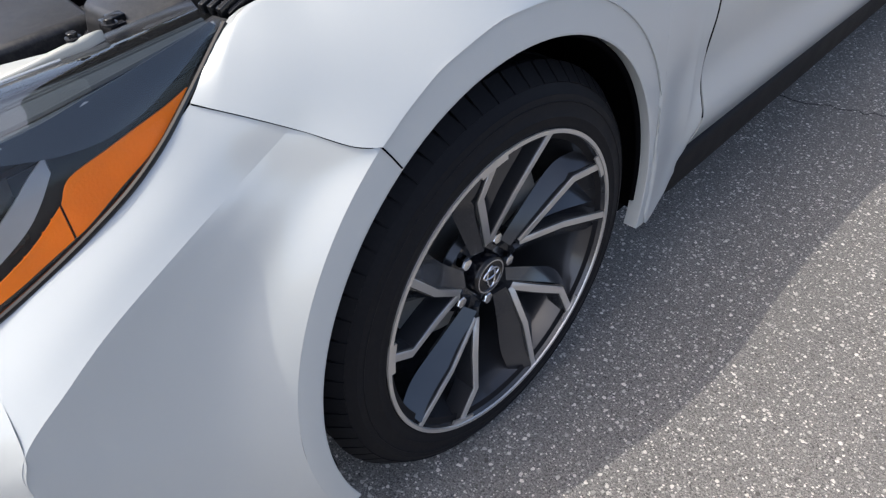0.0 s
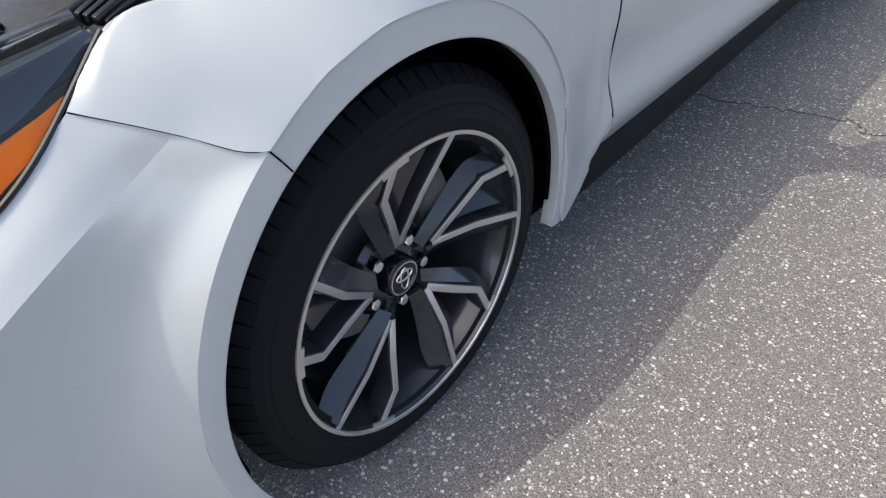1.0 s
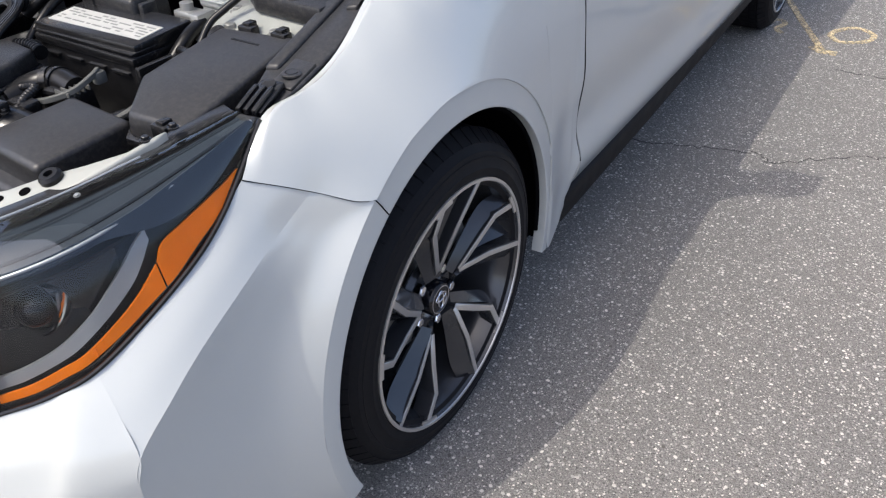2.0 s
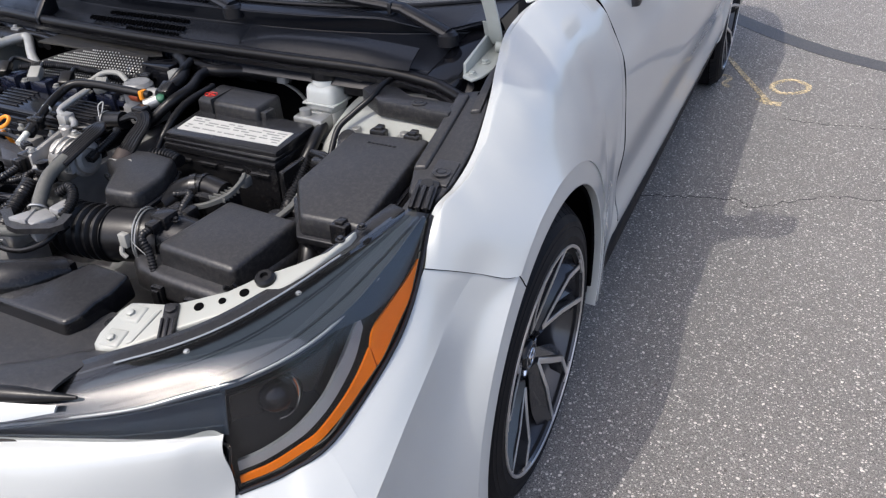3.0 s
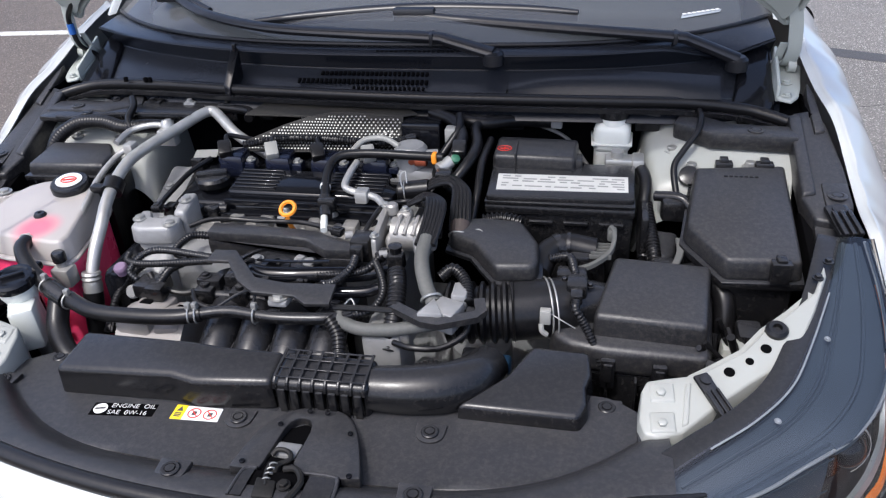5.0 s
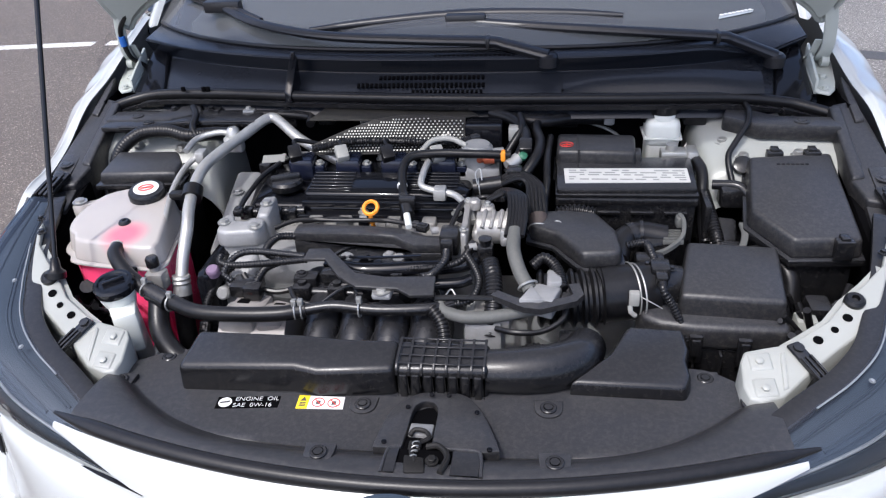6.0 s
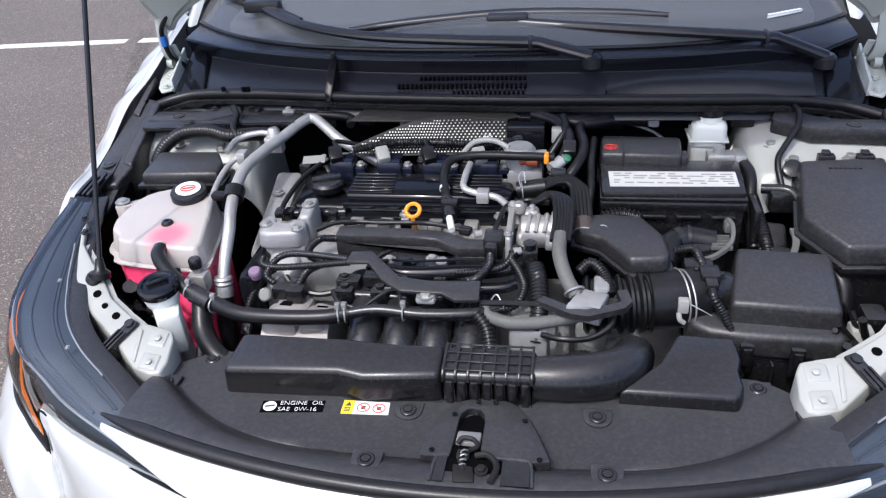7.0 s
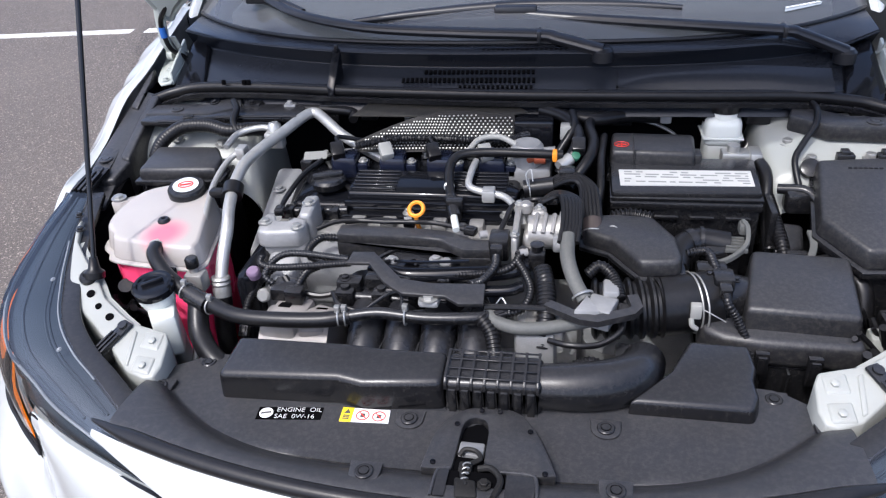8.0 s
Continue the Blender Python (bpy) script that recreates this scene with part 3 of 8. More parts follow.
def front_column(x):
    a = abs(x)
    y0 = -0.895 + 0.48 * a ** 2.05
    top = 0.661 - 0.017 * a
    if a > 0.65:
        s = x / a
        return [(s * 0.655, -0.668, 0.648), (s * 0.658, -0.679, 0.630), (s * 0.664, -0.683, 0.553), (s * 0.658, -0.757, 0.41), (s * 0.62, -0.765, 0.15)]
    if a > 0.59:
        k = (a - 0.60) * 0.9
        return [(x, -0.705 + k, 0.650), (x, -0.727 + k, 0.636), (x, -0.742 + k, 0.55), (x, -0.772 + k, 0.42), (x, -0.775 + k, 0.2)]
    return [(x, y0 + 0.024, top + 0.004), (x, y0 - 0.010, top - 0.014), (x, y0 - 0.035, 0.55), (x, y0 - 0.045, 0.42), (x, y0 - 0.02, 0.2)]


part("bumper_front", loft([front_column(x) for x in (-0.655, -0.635, -0.60, -0.5, -0.38, -0.2, 0, 0.2, 0.38, 0.5, 0.60, 0.635, 0.655)], 4, 5, 0.004), WHITE, car)

part("bumper_core", loft([[(x, -0.790 + 0.44 * abs(x) ** 2.05, z) for z in (0.64, 0.5, 0.2)] for x in (-0.60, -0.45, -0.2, 0, 0.2, 0.45, 0.60)], 3, 3, 0.02), DARK, car)

# body sides behind the front doors' leading edge
SIDE = [[(x + k * 0.006 * min(1, dy), y + dy, z + 0.008 * dy * (z > 0.9)) for x, y, z in DOOR_EDGE] for k, dy in ((1, 0.003), (1, 0.4), (1, 0.9), (1, 1.4), (1, 1.765))]
both_sides("door_side", lambda: loft(SIDE, 4, 5, 0.004), WHITE)
REAR = [
    [(x + 0.006, y + 1.768, z + 0.014 * (z > 0.9)) for x, y, z in DOOR_EDGE],
    [(0.780, 2.36, 1.015), (0.848, 2.36, 0.94), (0.895, 2.38, 0.77), arch(150, 0.895, 0.40, 2.7), arch(175, 0.885, 0.37, 2.7)],
    [(0.770, 2.60, 1.02), (0.845, 2.60, 0.95), (0.9, 2.62, 0.79), arch(105, 0.905, 0.40, 2.7), arch(108, 0.90, 0.37, 2.7)],
    [(0.760, 2.85, 1.02), (0.84, 2.85, 0.95), (0.9, 2.85, 0.79), arch(70, 0.905, 0.40, 2.7), arch(70, 0.90, 0.37, 2.7)],
    [(0.745, 3.12, 1.01), (0.83, 3.12, 0.94), (0.885, 3.15, 0.75), (0.885, 3.12, 0.50), arch(-10, 0.875, 0.37, 2.7)],
    [(0.70, 3.5, 0.99), (0.74, 3.55, 0.92), (0.77, 3.6, 0.75), (0.76, 3.6, 0.5), (0.74, 3.55, 0.25)],
    [(0.3, 3.62, 0.98), (0.32, 3.7, 0.9), (0.34, 3.75, 0.75), (0.34, 3.74, 0.5), (0.34, 3.7, 0.25)],
    [(0.0, 3.63, 0.98), (0.0, 3.72, 0.9), (0.0, 3.77, 0.75), (0.0, 3.76, 0.5), (0.0, 3.72, 0.25)],
]
both_sides("rear_quarter", lambda: loft(REAR, 5, 5, 0.004), WHITE)
both_sides("rocker_panel", lambda: loft([[(0.856, y, 0.304 + 0.02 * (y - 0.5)), (0.867, y, 0.292 + 0.02 * (y - 0.5)), (0.862, y, 0.245 + 0.02 * (y - 0.5)), (0.845, y, 0.206 + 0.02 * (y - 0.5)), (0.79, y, 0.200)] for y in (0.47, 0.5, 0.9, 1.5, 2.0, 2.33)], 3, 4, 0.004),
           TYRE, "black plastic rocker moulding")
# a dark gap between fender and door
both_sides("door_gap", lambda: tube([(x + 0.0016, y + 0.0015, z) for x, y, z in DOOR_EDGE[:-1]], 0.0026, 6), DARK)
both_sides("bumper_seam", lambda: tube([(x + 0.0004, y, z) for x, y, z in SEAM] + [arch(123.5, 0.8868, 0.368)], 0.0011, 6, 2), DARK)
# roof, pillars and glass
ROOF = [[(x, 0.98 + 0.10 * (x / 0.58) ** 2, 1.385 - 0.03 * (x / 0.58) ** 2), (x, 1.5, 1.435 - 0.04 * (x / 0.58) ** 2), (x, 2.1, 1.425 - 0.04 * (x / 0.58) ** 2), (x * 0.96, 2.55, 1.37 - 0.04 * (x / 0.58) ** 2)]
        for x in (-0.58, -0.4, -0.2, 0, 0.2, 0.4, 0.58)]
part("roof", askew(loft(ROOF, 4, 4, 0.006)), WHITE, car)


def wind(u, v):
    """The windshield's surface: u from side to side, v from its foot to the roof."""
    x = u * (0.70 - 0.12 * v)
    foot_y, foot_z = 0.066 + 0.225 * abs(u) ** 3.6, 0.965
    top_y, top_z = 0.98 + 0.10 * u * u, 1.385 - 0.03 * u * u
    return (x, foot_y + (top_y - foot_y) * v, foot_z + (top_z - foot_z) * v + 0.05 * v * (1 - v))


shield = part("windshield", askew(loft([[wind(u, v) for v in (0, 0.33, 0.66, 1)] for u in (-1, -0.85, -0.7, -0.5, -0.2, 0.2, 0.5, 0.7, 0.85, 1)], 4, 4, 0.0)), GLASS, car, "tinted windshield glass")
shield.visible_shadow = False
both_sides("a_pillar", lambda: loft([[(0.700, 0.275, 0.962), (0.66, 0.62, 1.20), (0.578, 1.08, 1.36)], [(0.716, 0.262, 0.962), (0.69, 0.62, 1.21), (0.615, 1.10, 1.37)],
                                     [(0.752, 0.345, 0.966), (0.715, 0.68, 1.20), (0.63, 1.2, 1.385)]], 4, 6, 0.003), WHITE)
both_sides("side_window", lambda: loft([[(0.764, 0.385, 0.9655), (0.758, 0.40, 0.978), (0.752, 0.43, 0.998)], [(0.800, 0.47, 0.968), (0.775, 0.53, 1.03), (0.742, 0.60, 1.09)], [(0.803, 0.95, 0.985), (0.73, 1.0, 1.2), (0.64, 1.12, 1.36)],
                                        [(0.803, 1.6, 1.005), (0.72, 1.6, 1.23), (0.60, 1.6, 1.395)], [(0.80, 2.35, 1.012), (0.72, 2.3, 1.2), (0.58, 2.2, 1.375)]], 4, 5, 0.004), GLOSS_BLACK)
part("rear_window", askew(loft([[(x, 2.5, 1.36 - 0.04 * (x / 0.58) ** 2), (x * 1.1, 2.85, 1.2), (x * 1.2, 3.1, 1.03)] for x in (-0.56, 0, 0.56)], 4, 4, 0.004)), GLOSS_BLACK, car)
part("trunk_lid", askew(loft([[(x, 3.08, 1.035), (x, 3.4, 1.03), (x, 3.64, 0.985)] for x in (-0.70, -0.3, 0, 0.3, 0.70)], 3, 3, 0.005)), WHITE, car)
part("dashboard", prism([(-0.72, 0.36), (0.66, 0.36), (0.66, 0.75), (-0.72, 0.75)], 0.8, slope((0.36, 0.955), (0.75, 1.01)), 0.02), INTERIOR, car)
part("floor_pan", box(-0.80, 0.80, 0.30, 3.6, 0.16, 0.42, 0.03), DARK, car)
part("cabin_lining", box(-0.74, 0.74, 0.80, 2.6, 0.42, 0.95, 0.05), INTERIOR, car)


# mirrors
def mirror_bm():
    shell = loft([[(0.90, 0.60, 0.99), (0.90, 0.56, 1.045), (0.90, 0.60, 1.10), (0.90, 0.70, 1.10)], [(0.98, 0.62, 0.965), (0.98, 0.565, 1.045), (0.98, 0.60, 1.115), (0.98, 0.72, 1.115)],
                  [(1.05, 0.66, 0.985), (1.05, 0.62, 1.045), (1.05, 0.645, 1.095), (1.05, 0.74, 1.10)], [(1.065, 0.70, 1.0), (1.065, 0.69, 1.045), (1.065, 0.70, 1.08), (1.065, 0.75, 1.09)]], 5, 5, 0.01)
    return join(shell, box(0.90, 1.06, 0.69, 0.745, 0.985, 1.10, 0.02), prism([(0.80, 0.62), (0.92, 0.60), (0.92, 0.70), (0.80, 0.72)], 0.965, 1.01, 0.01))


both_sides("side_mirror", lambda: moved(mirror_bm(), Matrix.Translation((0.065, 0.155, 0.10)) @ Matrix.Scale(0.9, 4)), WHITE)
both_sides("mirror_stalk", lambda: loft([[(0.832, 0.630, 0.872), (0.800, 0.640, 0.928), (0.79, 0.66, 0.975)], [(0.846, 0.665, 0.868), (0.858, 0.655, 0.93), (0.885, 0.670, 0.985)], [(0.842, 0.72, 0.872), (0.850, 0.74, 0.93), (0.88, 0.76, 0.985)]], 4, 4, 0.01), PLASTIC, "black mirror foot on the door")

# the raised hood
HINGE, RISE = (0.155, 0.998), radians(46.5)
HOOD_ENDS = [(0.0, 0.215, 1.03), (0.2, 0.21, 1.01), (0.38, 0.19, 0.94), (0.5, 0.16, 0.85), (0.6, 0.11, 0.73), (0.66, 0.065, 0.60), (0.69, 0.035, 0.50), (0.705, 0.10, 0.43), (0.710, 0.18, 0.36)]


def hood_at(x, s, h=0.0):
    """A point of the hood: s along it from the hinge line, h out of its top side."""
    a = abs(x) / 0.72
    lift = h - 0.030 * a ** 3 + 0.03 * math.sin(min(1, s) * math.pi)
    return (x, HINGE[0] - s * math.cos(RISE) + lift * math.sin(RISE), HINGE[1] + s * math.sin(RISE) + lift * math.cos(RISE))


def hood_columns(h, inset):
    cols = []
    for x, s0, s1 in [(-x, a, b) for x, a, b in HOOD_ENDS[:0:-1]] + HOOD_ENDS:
        s0, s1 = s0 + inset, s1 - inset
        if s1 - s0 > 0.08:
            cols.append([hood_at(x * (1 - inset * 0.6), s0 + (s1 - s0) * f, h) for f in (0, 0.06, 0.3, 0.6, 0.92, 1)])
    return cols


hood = part("hood", askew(loft(hood_columns(0, 0), 5, 4, 0.010)), WHITE, car, "white hood held up by a prop rod")
part("hood_hem", askew(tube([hood_at(x, s, -0.008) for x, s in [(-x, a) for x, a, _ in HOOD_ENDS[:0:-1]] + [(x, a) for x, a, _ in HOOD_ENDS]], 0.007, 8, 6)), HINGE_STEEL, hood, "folded hem along the hood's edge")
part("hood_frame", askew(loft(hood_columns(-0.022, 0.025), 5, 4, 0.008)), HINGE_STEEL, hood, "grey-white inner frame of the hood")
# unseen pad added under the hood so that the windshield reflects something dark
part("unseen_hood_liner", loft([[hood_at(x, s, -0.038) for s in (0.29, 0.45, 0.65, 0.80)] for x in (-0.50, -0.3, 0, 0.3, 0.50)], 4, 4, 0.006), PLASTIC, hood, "unseen dark hood liner, added to darken the windshield's reflection")
part("prop_rod", tube([(-0.628, -0.487, 0.772), (-0.6265, -0.475, 0.80), (-0.62, -0.323, 1.172), (-0.615, -0.250, 1.350)], 0.0042, 10), GLOSS_BLACK, car, "black hood prop rod")
part("rod_grommet", lathe([(0.016, -0.004), (0.016, 0.006), (0.009, 0.012), (0.006, 0.03)], toward((-0.628, -0.487, 0.766), (0.02, 0.35, 1)), 20), RUBBER, car)


def hinge_bm():
    arm = strip(spline([(0.703, 0.150, 0.905), (0.706, 0.118, 0.921), (0.708, 0.098, 0.95), (0.704, 0.088, 0.985), (0.697, 0.080, 1.02), (0.685, 0.072, 1.055)], 5), 0.024, 0.006, (0, 1, 0))
    link = strip(spline([(0.690, 0.165, 0.905), (0.688, 0.125, 0.925), (0.690, 0.10, 0.965)], 4), 0.014, 0.005, (0, 1, 0))
    tilt = slope((-0.08, 0.872), (0.17, 0.915))
    foot = prism([(0.722, 0.165), (0.735, 0.14), (0.722, 0.06), (0.714, 0.03), (0.700, 0.012), (0.678, 0.022), (0.676, 0.05), (0.682, 0.165)], lambda x, y: tilt(x, y) - 0.006, tilt, 0.003)
    wall = prism([(0.676, 0.03), (0.682, 0.03), (0.690, 0.15), (0.684, 0.15)], slope((0, 0.875), (0.15, 0.90)), slope((0.0, 0.90), (0.15, 0.945)), 0.002)
    return join(bevel(arm, 0.0015, 2), bevel(link, 0.001, 1), foot, wall, bolt((0.70, 0.075, 0.899), 0.007), bolt((0.694, 0.03, 0.891), 0.006), lathe([(0.012, -0.006), (0.012, 0.008), (0, 0.009)], toward((0.712, 0.118, 0.918), (1, 0, 0)), 18))


both_sides("hood_hinge", hinge_bm, HINGE_STEEL, "grey painted steel hood hinge")
both_sides("hinge_pocket", lambda: join(prism([(0.69, -0.03), (0.752, -0.03), (0.735, 0.03), (0.722, 0.12), (0.69, 0.16)], 0.80, slope((-0.03, 0.845), (0.16, 0.885)), 0.003), box(0.725, 0.731, -0.02, 0.08, 0.83, 0.878, 0.001)), DARK)
part("hood_washer_hose", tube([(-0.700, 0.095, 1.075), (-0.735, 0.112, 1.035), (-0.759, 0.122, 1.005), (-0.7625, 0.126, 0.975), (-0.757, 0.132, 0.94), (-0.742, 0.16, 0.91), (-0.725, 0.16, 0.88)], 0.0055, 8), RUBBER, car, "thin black hose along the hinge")
part("hose_tape", tube([(-0.7622, 0.1245, 0.990), (-0.7623, 0.1265, 0.968)], 0.0075, 10, smooth=False), BLUE, car, "blue tape on the hose")


# wheels
def wheel(place, side, label):
    w = part("wheel", lathe([(0.03, -0.06), (0.06, -0.06), (0.06, -0.02), (0.03, -0.02)], toward((0, 0, 0), (1, 0, 0)), 24), RIM_DARK, None)
    X = toward((0, 0, 0), (1, 0, 0))
    prof = [(0.225, -0.105), (0.236, -0.1125), (0.262, -0.113), (0.29, -0.106), (0.308, -0.092), (0.3165, -0.07), (0.3185, -0.03), (0.3185, 0.03), (0.3165, 0.07), (0.308, 0.092),
            (0.300, 0.1), (0.290, 0.106), (0.289, 0.1075), (0.281, 0.1093), (0.280, 0.1108), (0.2785, 0.1098), (0.262, 0.1125), (0.2605, 0.1138), (0.2575, 0.1138), (0.256, 0.113), (0.250, 0.1135), (0.244, 0.112), (0.238, 0.108), (0.225, 0.102)]
    tyre = part("tyre", lathe(prof, X, 96, cap=False), TYRE, w, "black low-profile road tyre")
    blocks = bmesh.new()
    ribs = []
    for k in range(64):
        a = 2 * math.pi * k / 64
        for s in (-1, 1):
            b = box(-0.017, 0.017, -0.0135, 0.0135, 0, 0.005, 0)
            ribs.append(moved(b, Matrix.Rotation(a, 4, "X") @ Matrix.Translation((s * 0.083, 0, 0.3095)) @ Matrix.Rotation(radians(38 * s), 4, "Y")))
            for cx in (0.018, 0.05):
                b2 = box(-0.013, 0.013, -0.0145, 0.0145, 0, 0.004, 0)
                ribs.append(moved(b2, Matrix.Rotation(a + 0.02 * cx * 40, 4, "X") @ Matrix.Translation((s * cx, 0, 0.3175))))
    blocks.free()
    part("tread", join(*ribs), TYRE, tyre, smooth=False)
    rim_prof = [(0.2405, 0.103), (0.2425, 0.110), (0.2405, 0.113), (0.236, 0.112), (0.232, 0.100), (0.222, 0.075), (0.214, 0.03), (0.210, -0.08), (0.2, -0.1), (0.205, -0.1), (0.216, -0.08), (0.22, 0.03), (0.228, 0.08)]
    part("rim", lathe(rim_prof, X, 96, cap=False), RIM_DARK, w)
    part("rim_lip", lathe([(0.2435, 0.1125), (0.2432, 0.1150), (0.2375, 0.1152), (0.2365, 0.1125)], X, 96, cap=False), RIM_FACE, w, "machined bright rim edge")

    def at(r, deg, x):
        return (x, r * math.cos(radians(deg)), r * math.sin(radians(deg)))

    for k in range(5):
        a0 = 71 - 72 * k
        straight = [at(0.070, a0 + 24, 0.076), at(0.15, a0 + 8.5, 0.094), at(0.240, a0, 0.111)]
        bent = [at(0.070, a0 + 26, 0.076), at(0.13, a0 + 32, 0.088), at(0.188, a0 + 35, 0.101), at(0.240, a0 + 27, 0.111)]
        for nm, pts, wd in (("spoke", straight, 0.011), ("spoke", bent, 0.013)):
            sp = part(nm, strip([(x - 0.034, y, z) for x, y, z in pts], wd + 0.004, 0.034, (1, 0, 0)), RIM_DARK, w)
            part("machined_face", bevel(strip(pts, wd, 0.0022, (1, 0, 0)), 0.0006, 1), RIM_FACE, sp)
        foot = strip([at(0.2365, a0 + d, 0.110) for d in (22, 25, 28, 31, 34)], 0.014, 0.0035, (1, 0, 0))
        part("machined_face", foot, RIM_FACE, sp)
        # wide twisted blade beside each bent arm, and the dark web inside the arms
        part("blade", loft([[at(0.055, a0 + 48, 0.062), at(0.12, a0 + 45, 0.066), at(0.19, a0 + 43, 0.072), at(0.235, a0 + 36, 0.085)],
                            [at(0.055, a0 + 30, 0.072), at(0.12, a0 + 36, 0.082), at(0.185, a0 + 37, 0.096), at(0.235, a0 + 30, 0.106)]], 4, 4, 0.008), RIM_DARK, w)
        part("blade", loft([[at(0.06, a0 + 4, 0.058), at(0.12, a0 - 2, 0.06), at(0.19, a0 - 7, 0.068), at(0.235, a0 - 8, 0.084)],
                            [at(0.06, a0 + 24, 0.07), at(0.12, a0 + 12, 0.08), at(0.19, a0 + 4, 0.094), at(0.235, a0, 0.106)]], 4, 4, 0.008), RIM_DARK, w)
        part("web", loft([[at(0.080, a0 + 24, 0.062), at(0.15, a0 + 12, 0.072), at(0.232, a0 + 5, 0.09)], [at(0.085, a0 + 25, 0.05), at(0.15, a0 + 20, 0.05), at(0.225, a0 + 15, 0.06)]], 4, 4, 0.006), RIM_DARK, w)
        part("lug_nut", lathe([(0.0115, 0), (0.0115, 0.012), (0.009, 0.016), (0, 0.017)], toward(at(0.057, a0 + 62, 0.05), (1, 0, 0)), 6), CHROME, w)
    part("hub_cap", lathe([(0.034, 0.03), (0.034, 0.07), (0.031, 0.0745), (0.029, 0.075), (0.0, 0.0755)], X, 40), GLOSS_BLACK, w, "black centre cap with a chrome badge")
    part("cap_ring", lathe([(0.0285, 0.0735), (0.0285, 0.0765), (0.0262, 0.0765), (0.0262, 0.0735)], X, 40, cap=False), CHROME, w)
    badge = join(*[moved(oval_ring(a, b, 0.0016, 0.0014), Matrix.Translation((0.0765, 0, dz)) @ Matrix.Rotation(radians(90), 4, "Y") @ Matrix.Rotation(radians(90), 4, "Z")) for a, b, dz in ((0.0085, 0.019, 0), (0.0165, 0.008, 0.006))])
    part("badge", badge, CHROME, w)
    part("hub_plate", lathe([(0.0, 0.035), (0.075, 0.035), (0.078, 0.04), (0.07, 0.05), (0.0, 0.052)], X, 40), RIM_DARK, w)
    part("brake_disc", lathe([(0.05, -0.02), (0.14, -0.02), (0.14, 0.0), (0.05, 0.0)], X, 48), STEEL, w)
    part("caliper", moved(box(-0.06, 0.03, -0.05, 0.05, 0.10, 0.175, 0.012), Matrix.Rotation(radians(-70), 4, "X")), ALU_DULL, w)
    turn = Matrix() if side > 0 else Matrix.Rotation(math.pi, 4, "Z")
    w.matrix_basis = Matrix.Translation(place) @ turn
    w["label"] = label
    w.parent = car
    w.matrix_parent_inverse = car.matrix_basis.inverted()
    return w


def oval_ring(a, b, r, h):
    pts = [(a * math.cos(t), b * math.sin(t), 0) for t in np.linspace(0, 2 * math.pi, 41)]
    return tube(pts, r, 6, 1, smooth=False, ends=False)


for place, side in (((0.762, 0, 0.3185), 1), ((-0.818, 0.046, 0.3185), -1), ((0.775, 2.70, 0.3185), 1), ((-0.852, 2.70, 0.3185), -1)):
    wheel(place, side, "two-tone machined and gunmetal alloy wheel")


def liner(cy):
    pts = [[(x, cy + 0.372 * math.cos(t), 0.325 + 0.372 * math.sin(t)) for x in (0.50, 0.70, 0.865)] for t in np.linspace(radians(-12), radians(196), 14)]
    back = lathe([(0.0, 0.0), (0.37, 0.0), (0.37, 0.01), (0, 0.01)], toward((0.50, cy, 0.325), (1, 0, 0)), 40)
    return join(loft(pts, 2, 2, 0.004), back)


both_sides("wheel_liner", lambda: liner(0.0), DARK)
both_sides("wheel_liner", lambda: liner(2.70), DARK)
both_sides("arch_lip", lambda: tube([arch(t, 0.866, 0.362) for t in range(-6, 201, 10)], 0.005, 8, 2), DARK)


# ---- headlamps ----
INNER = [(0.722, -0.300, 0.797), (0.684, -0.419, 0.776), (0.648, -0.509, 0.760), (0.612, -0.586, 0.750), (0.565, -0.640, 0.739), (0.510, -0.683, 0.728), (0.460, -0.722, 0.716), (0.36, -0.800, 0.690)]
RIDGE = [(0.762, -0.305, 0.799), (0.760, -0.396, 0.781), (0.752, -0.481, 0.763), (0.732, -0.565, 0.748), (0.688, -0.634, 0.734), (0.620, -0.684, 0.717), (0.545, -0.731, 0.701), (0.345, -0.824, 0.674)]
OUTER = [(0.768, -0.297, 0.794), (0.785, -0.400, 0.713), (0.784, -0.483, 0.665), (0.760, -0.590, 0.608), (0.717, -0.639, 0.578), (0.666, -0.678, 0.556)]
STRIP_LOW = [(0.655, -0.672, 0.643), (0.600, -0.708, 0.648), (0.520, -0.752, 0.652), (0.335, -0.831, 0.664)]


def bulge(a, b, h):
    """From a to b over a middle pushed out along the lamp's face."""
    return [a, blend(a, b, 0.5, (0.30 * h, -0.55 * h, 0.78 * h)), b]


def lower_columns(d=(0, 0, 0), h=0.012):
    cols = [bulge(RIDGE[k], OUTER[k], h * (0.2, 0.5, 0.8, 1, 1)[k]) for k in range(5)]
    cols.append(bulge((0.655, -0.659, 0.726), OUTER[5], h))
    return [[tuple(np.add(p, d)) for p in c] for c in cols]


def strip_columns(d=(0, 0, 0)):
    tops = [(0.655, -0.659, 0.726), (0.600, -0.697, 0.713), (0.520, -0.744, 0.696), RIDGE[7]]
    return [[tuple(np.add(p, d)) for p in bulge(a, b, 0.004)] for a, b in zip(tops, STRIP_LOW)]


def upper_columns(d=(0, 0, 0)):
    return [[tuple(np.add(p, d)) for p in bulge(a, b, 0.006)] for a, b in zip(INNER, RIDGE)]


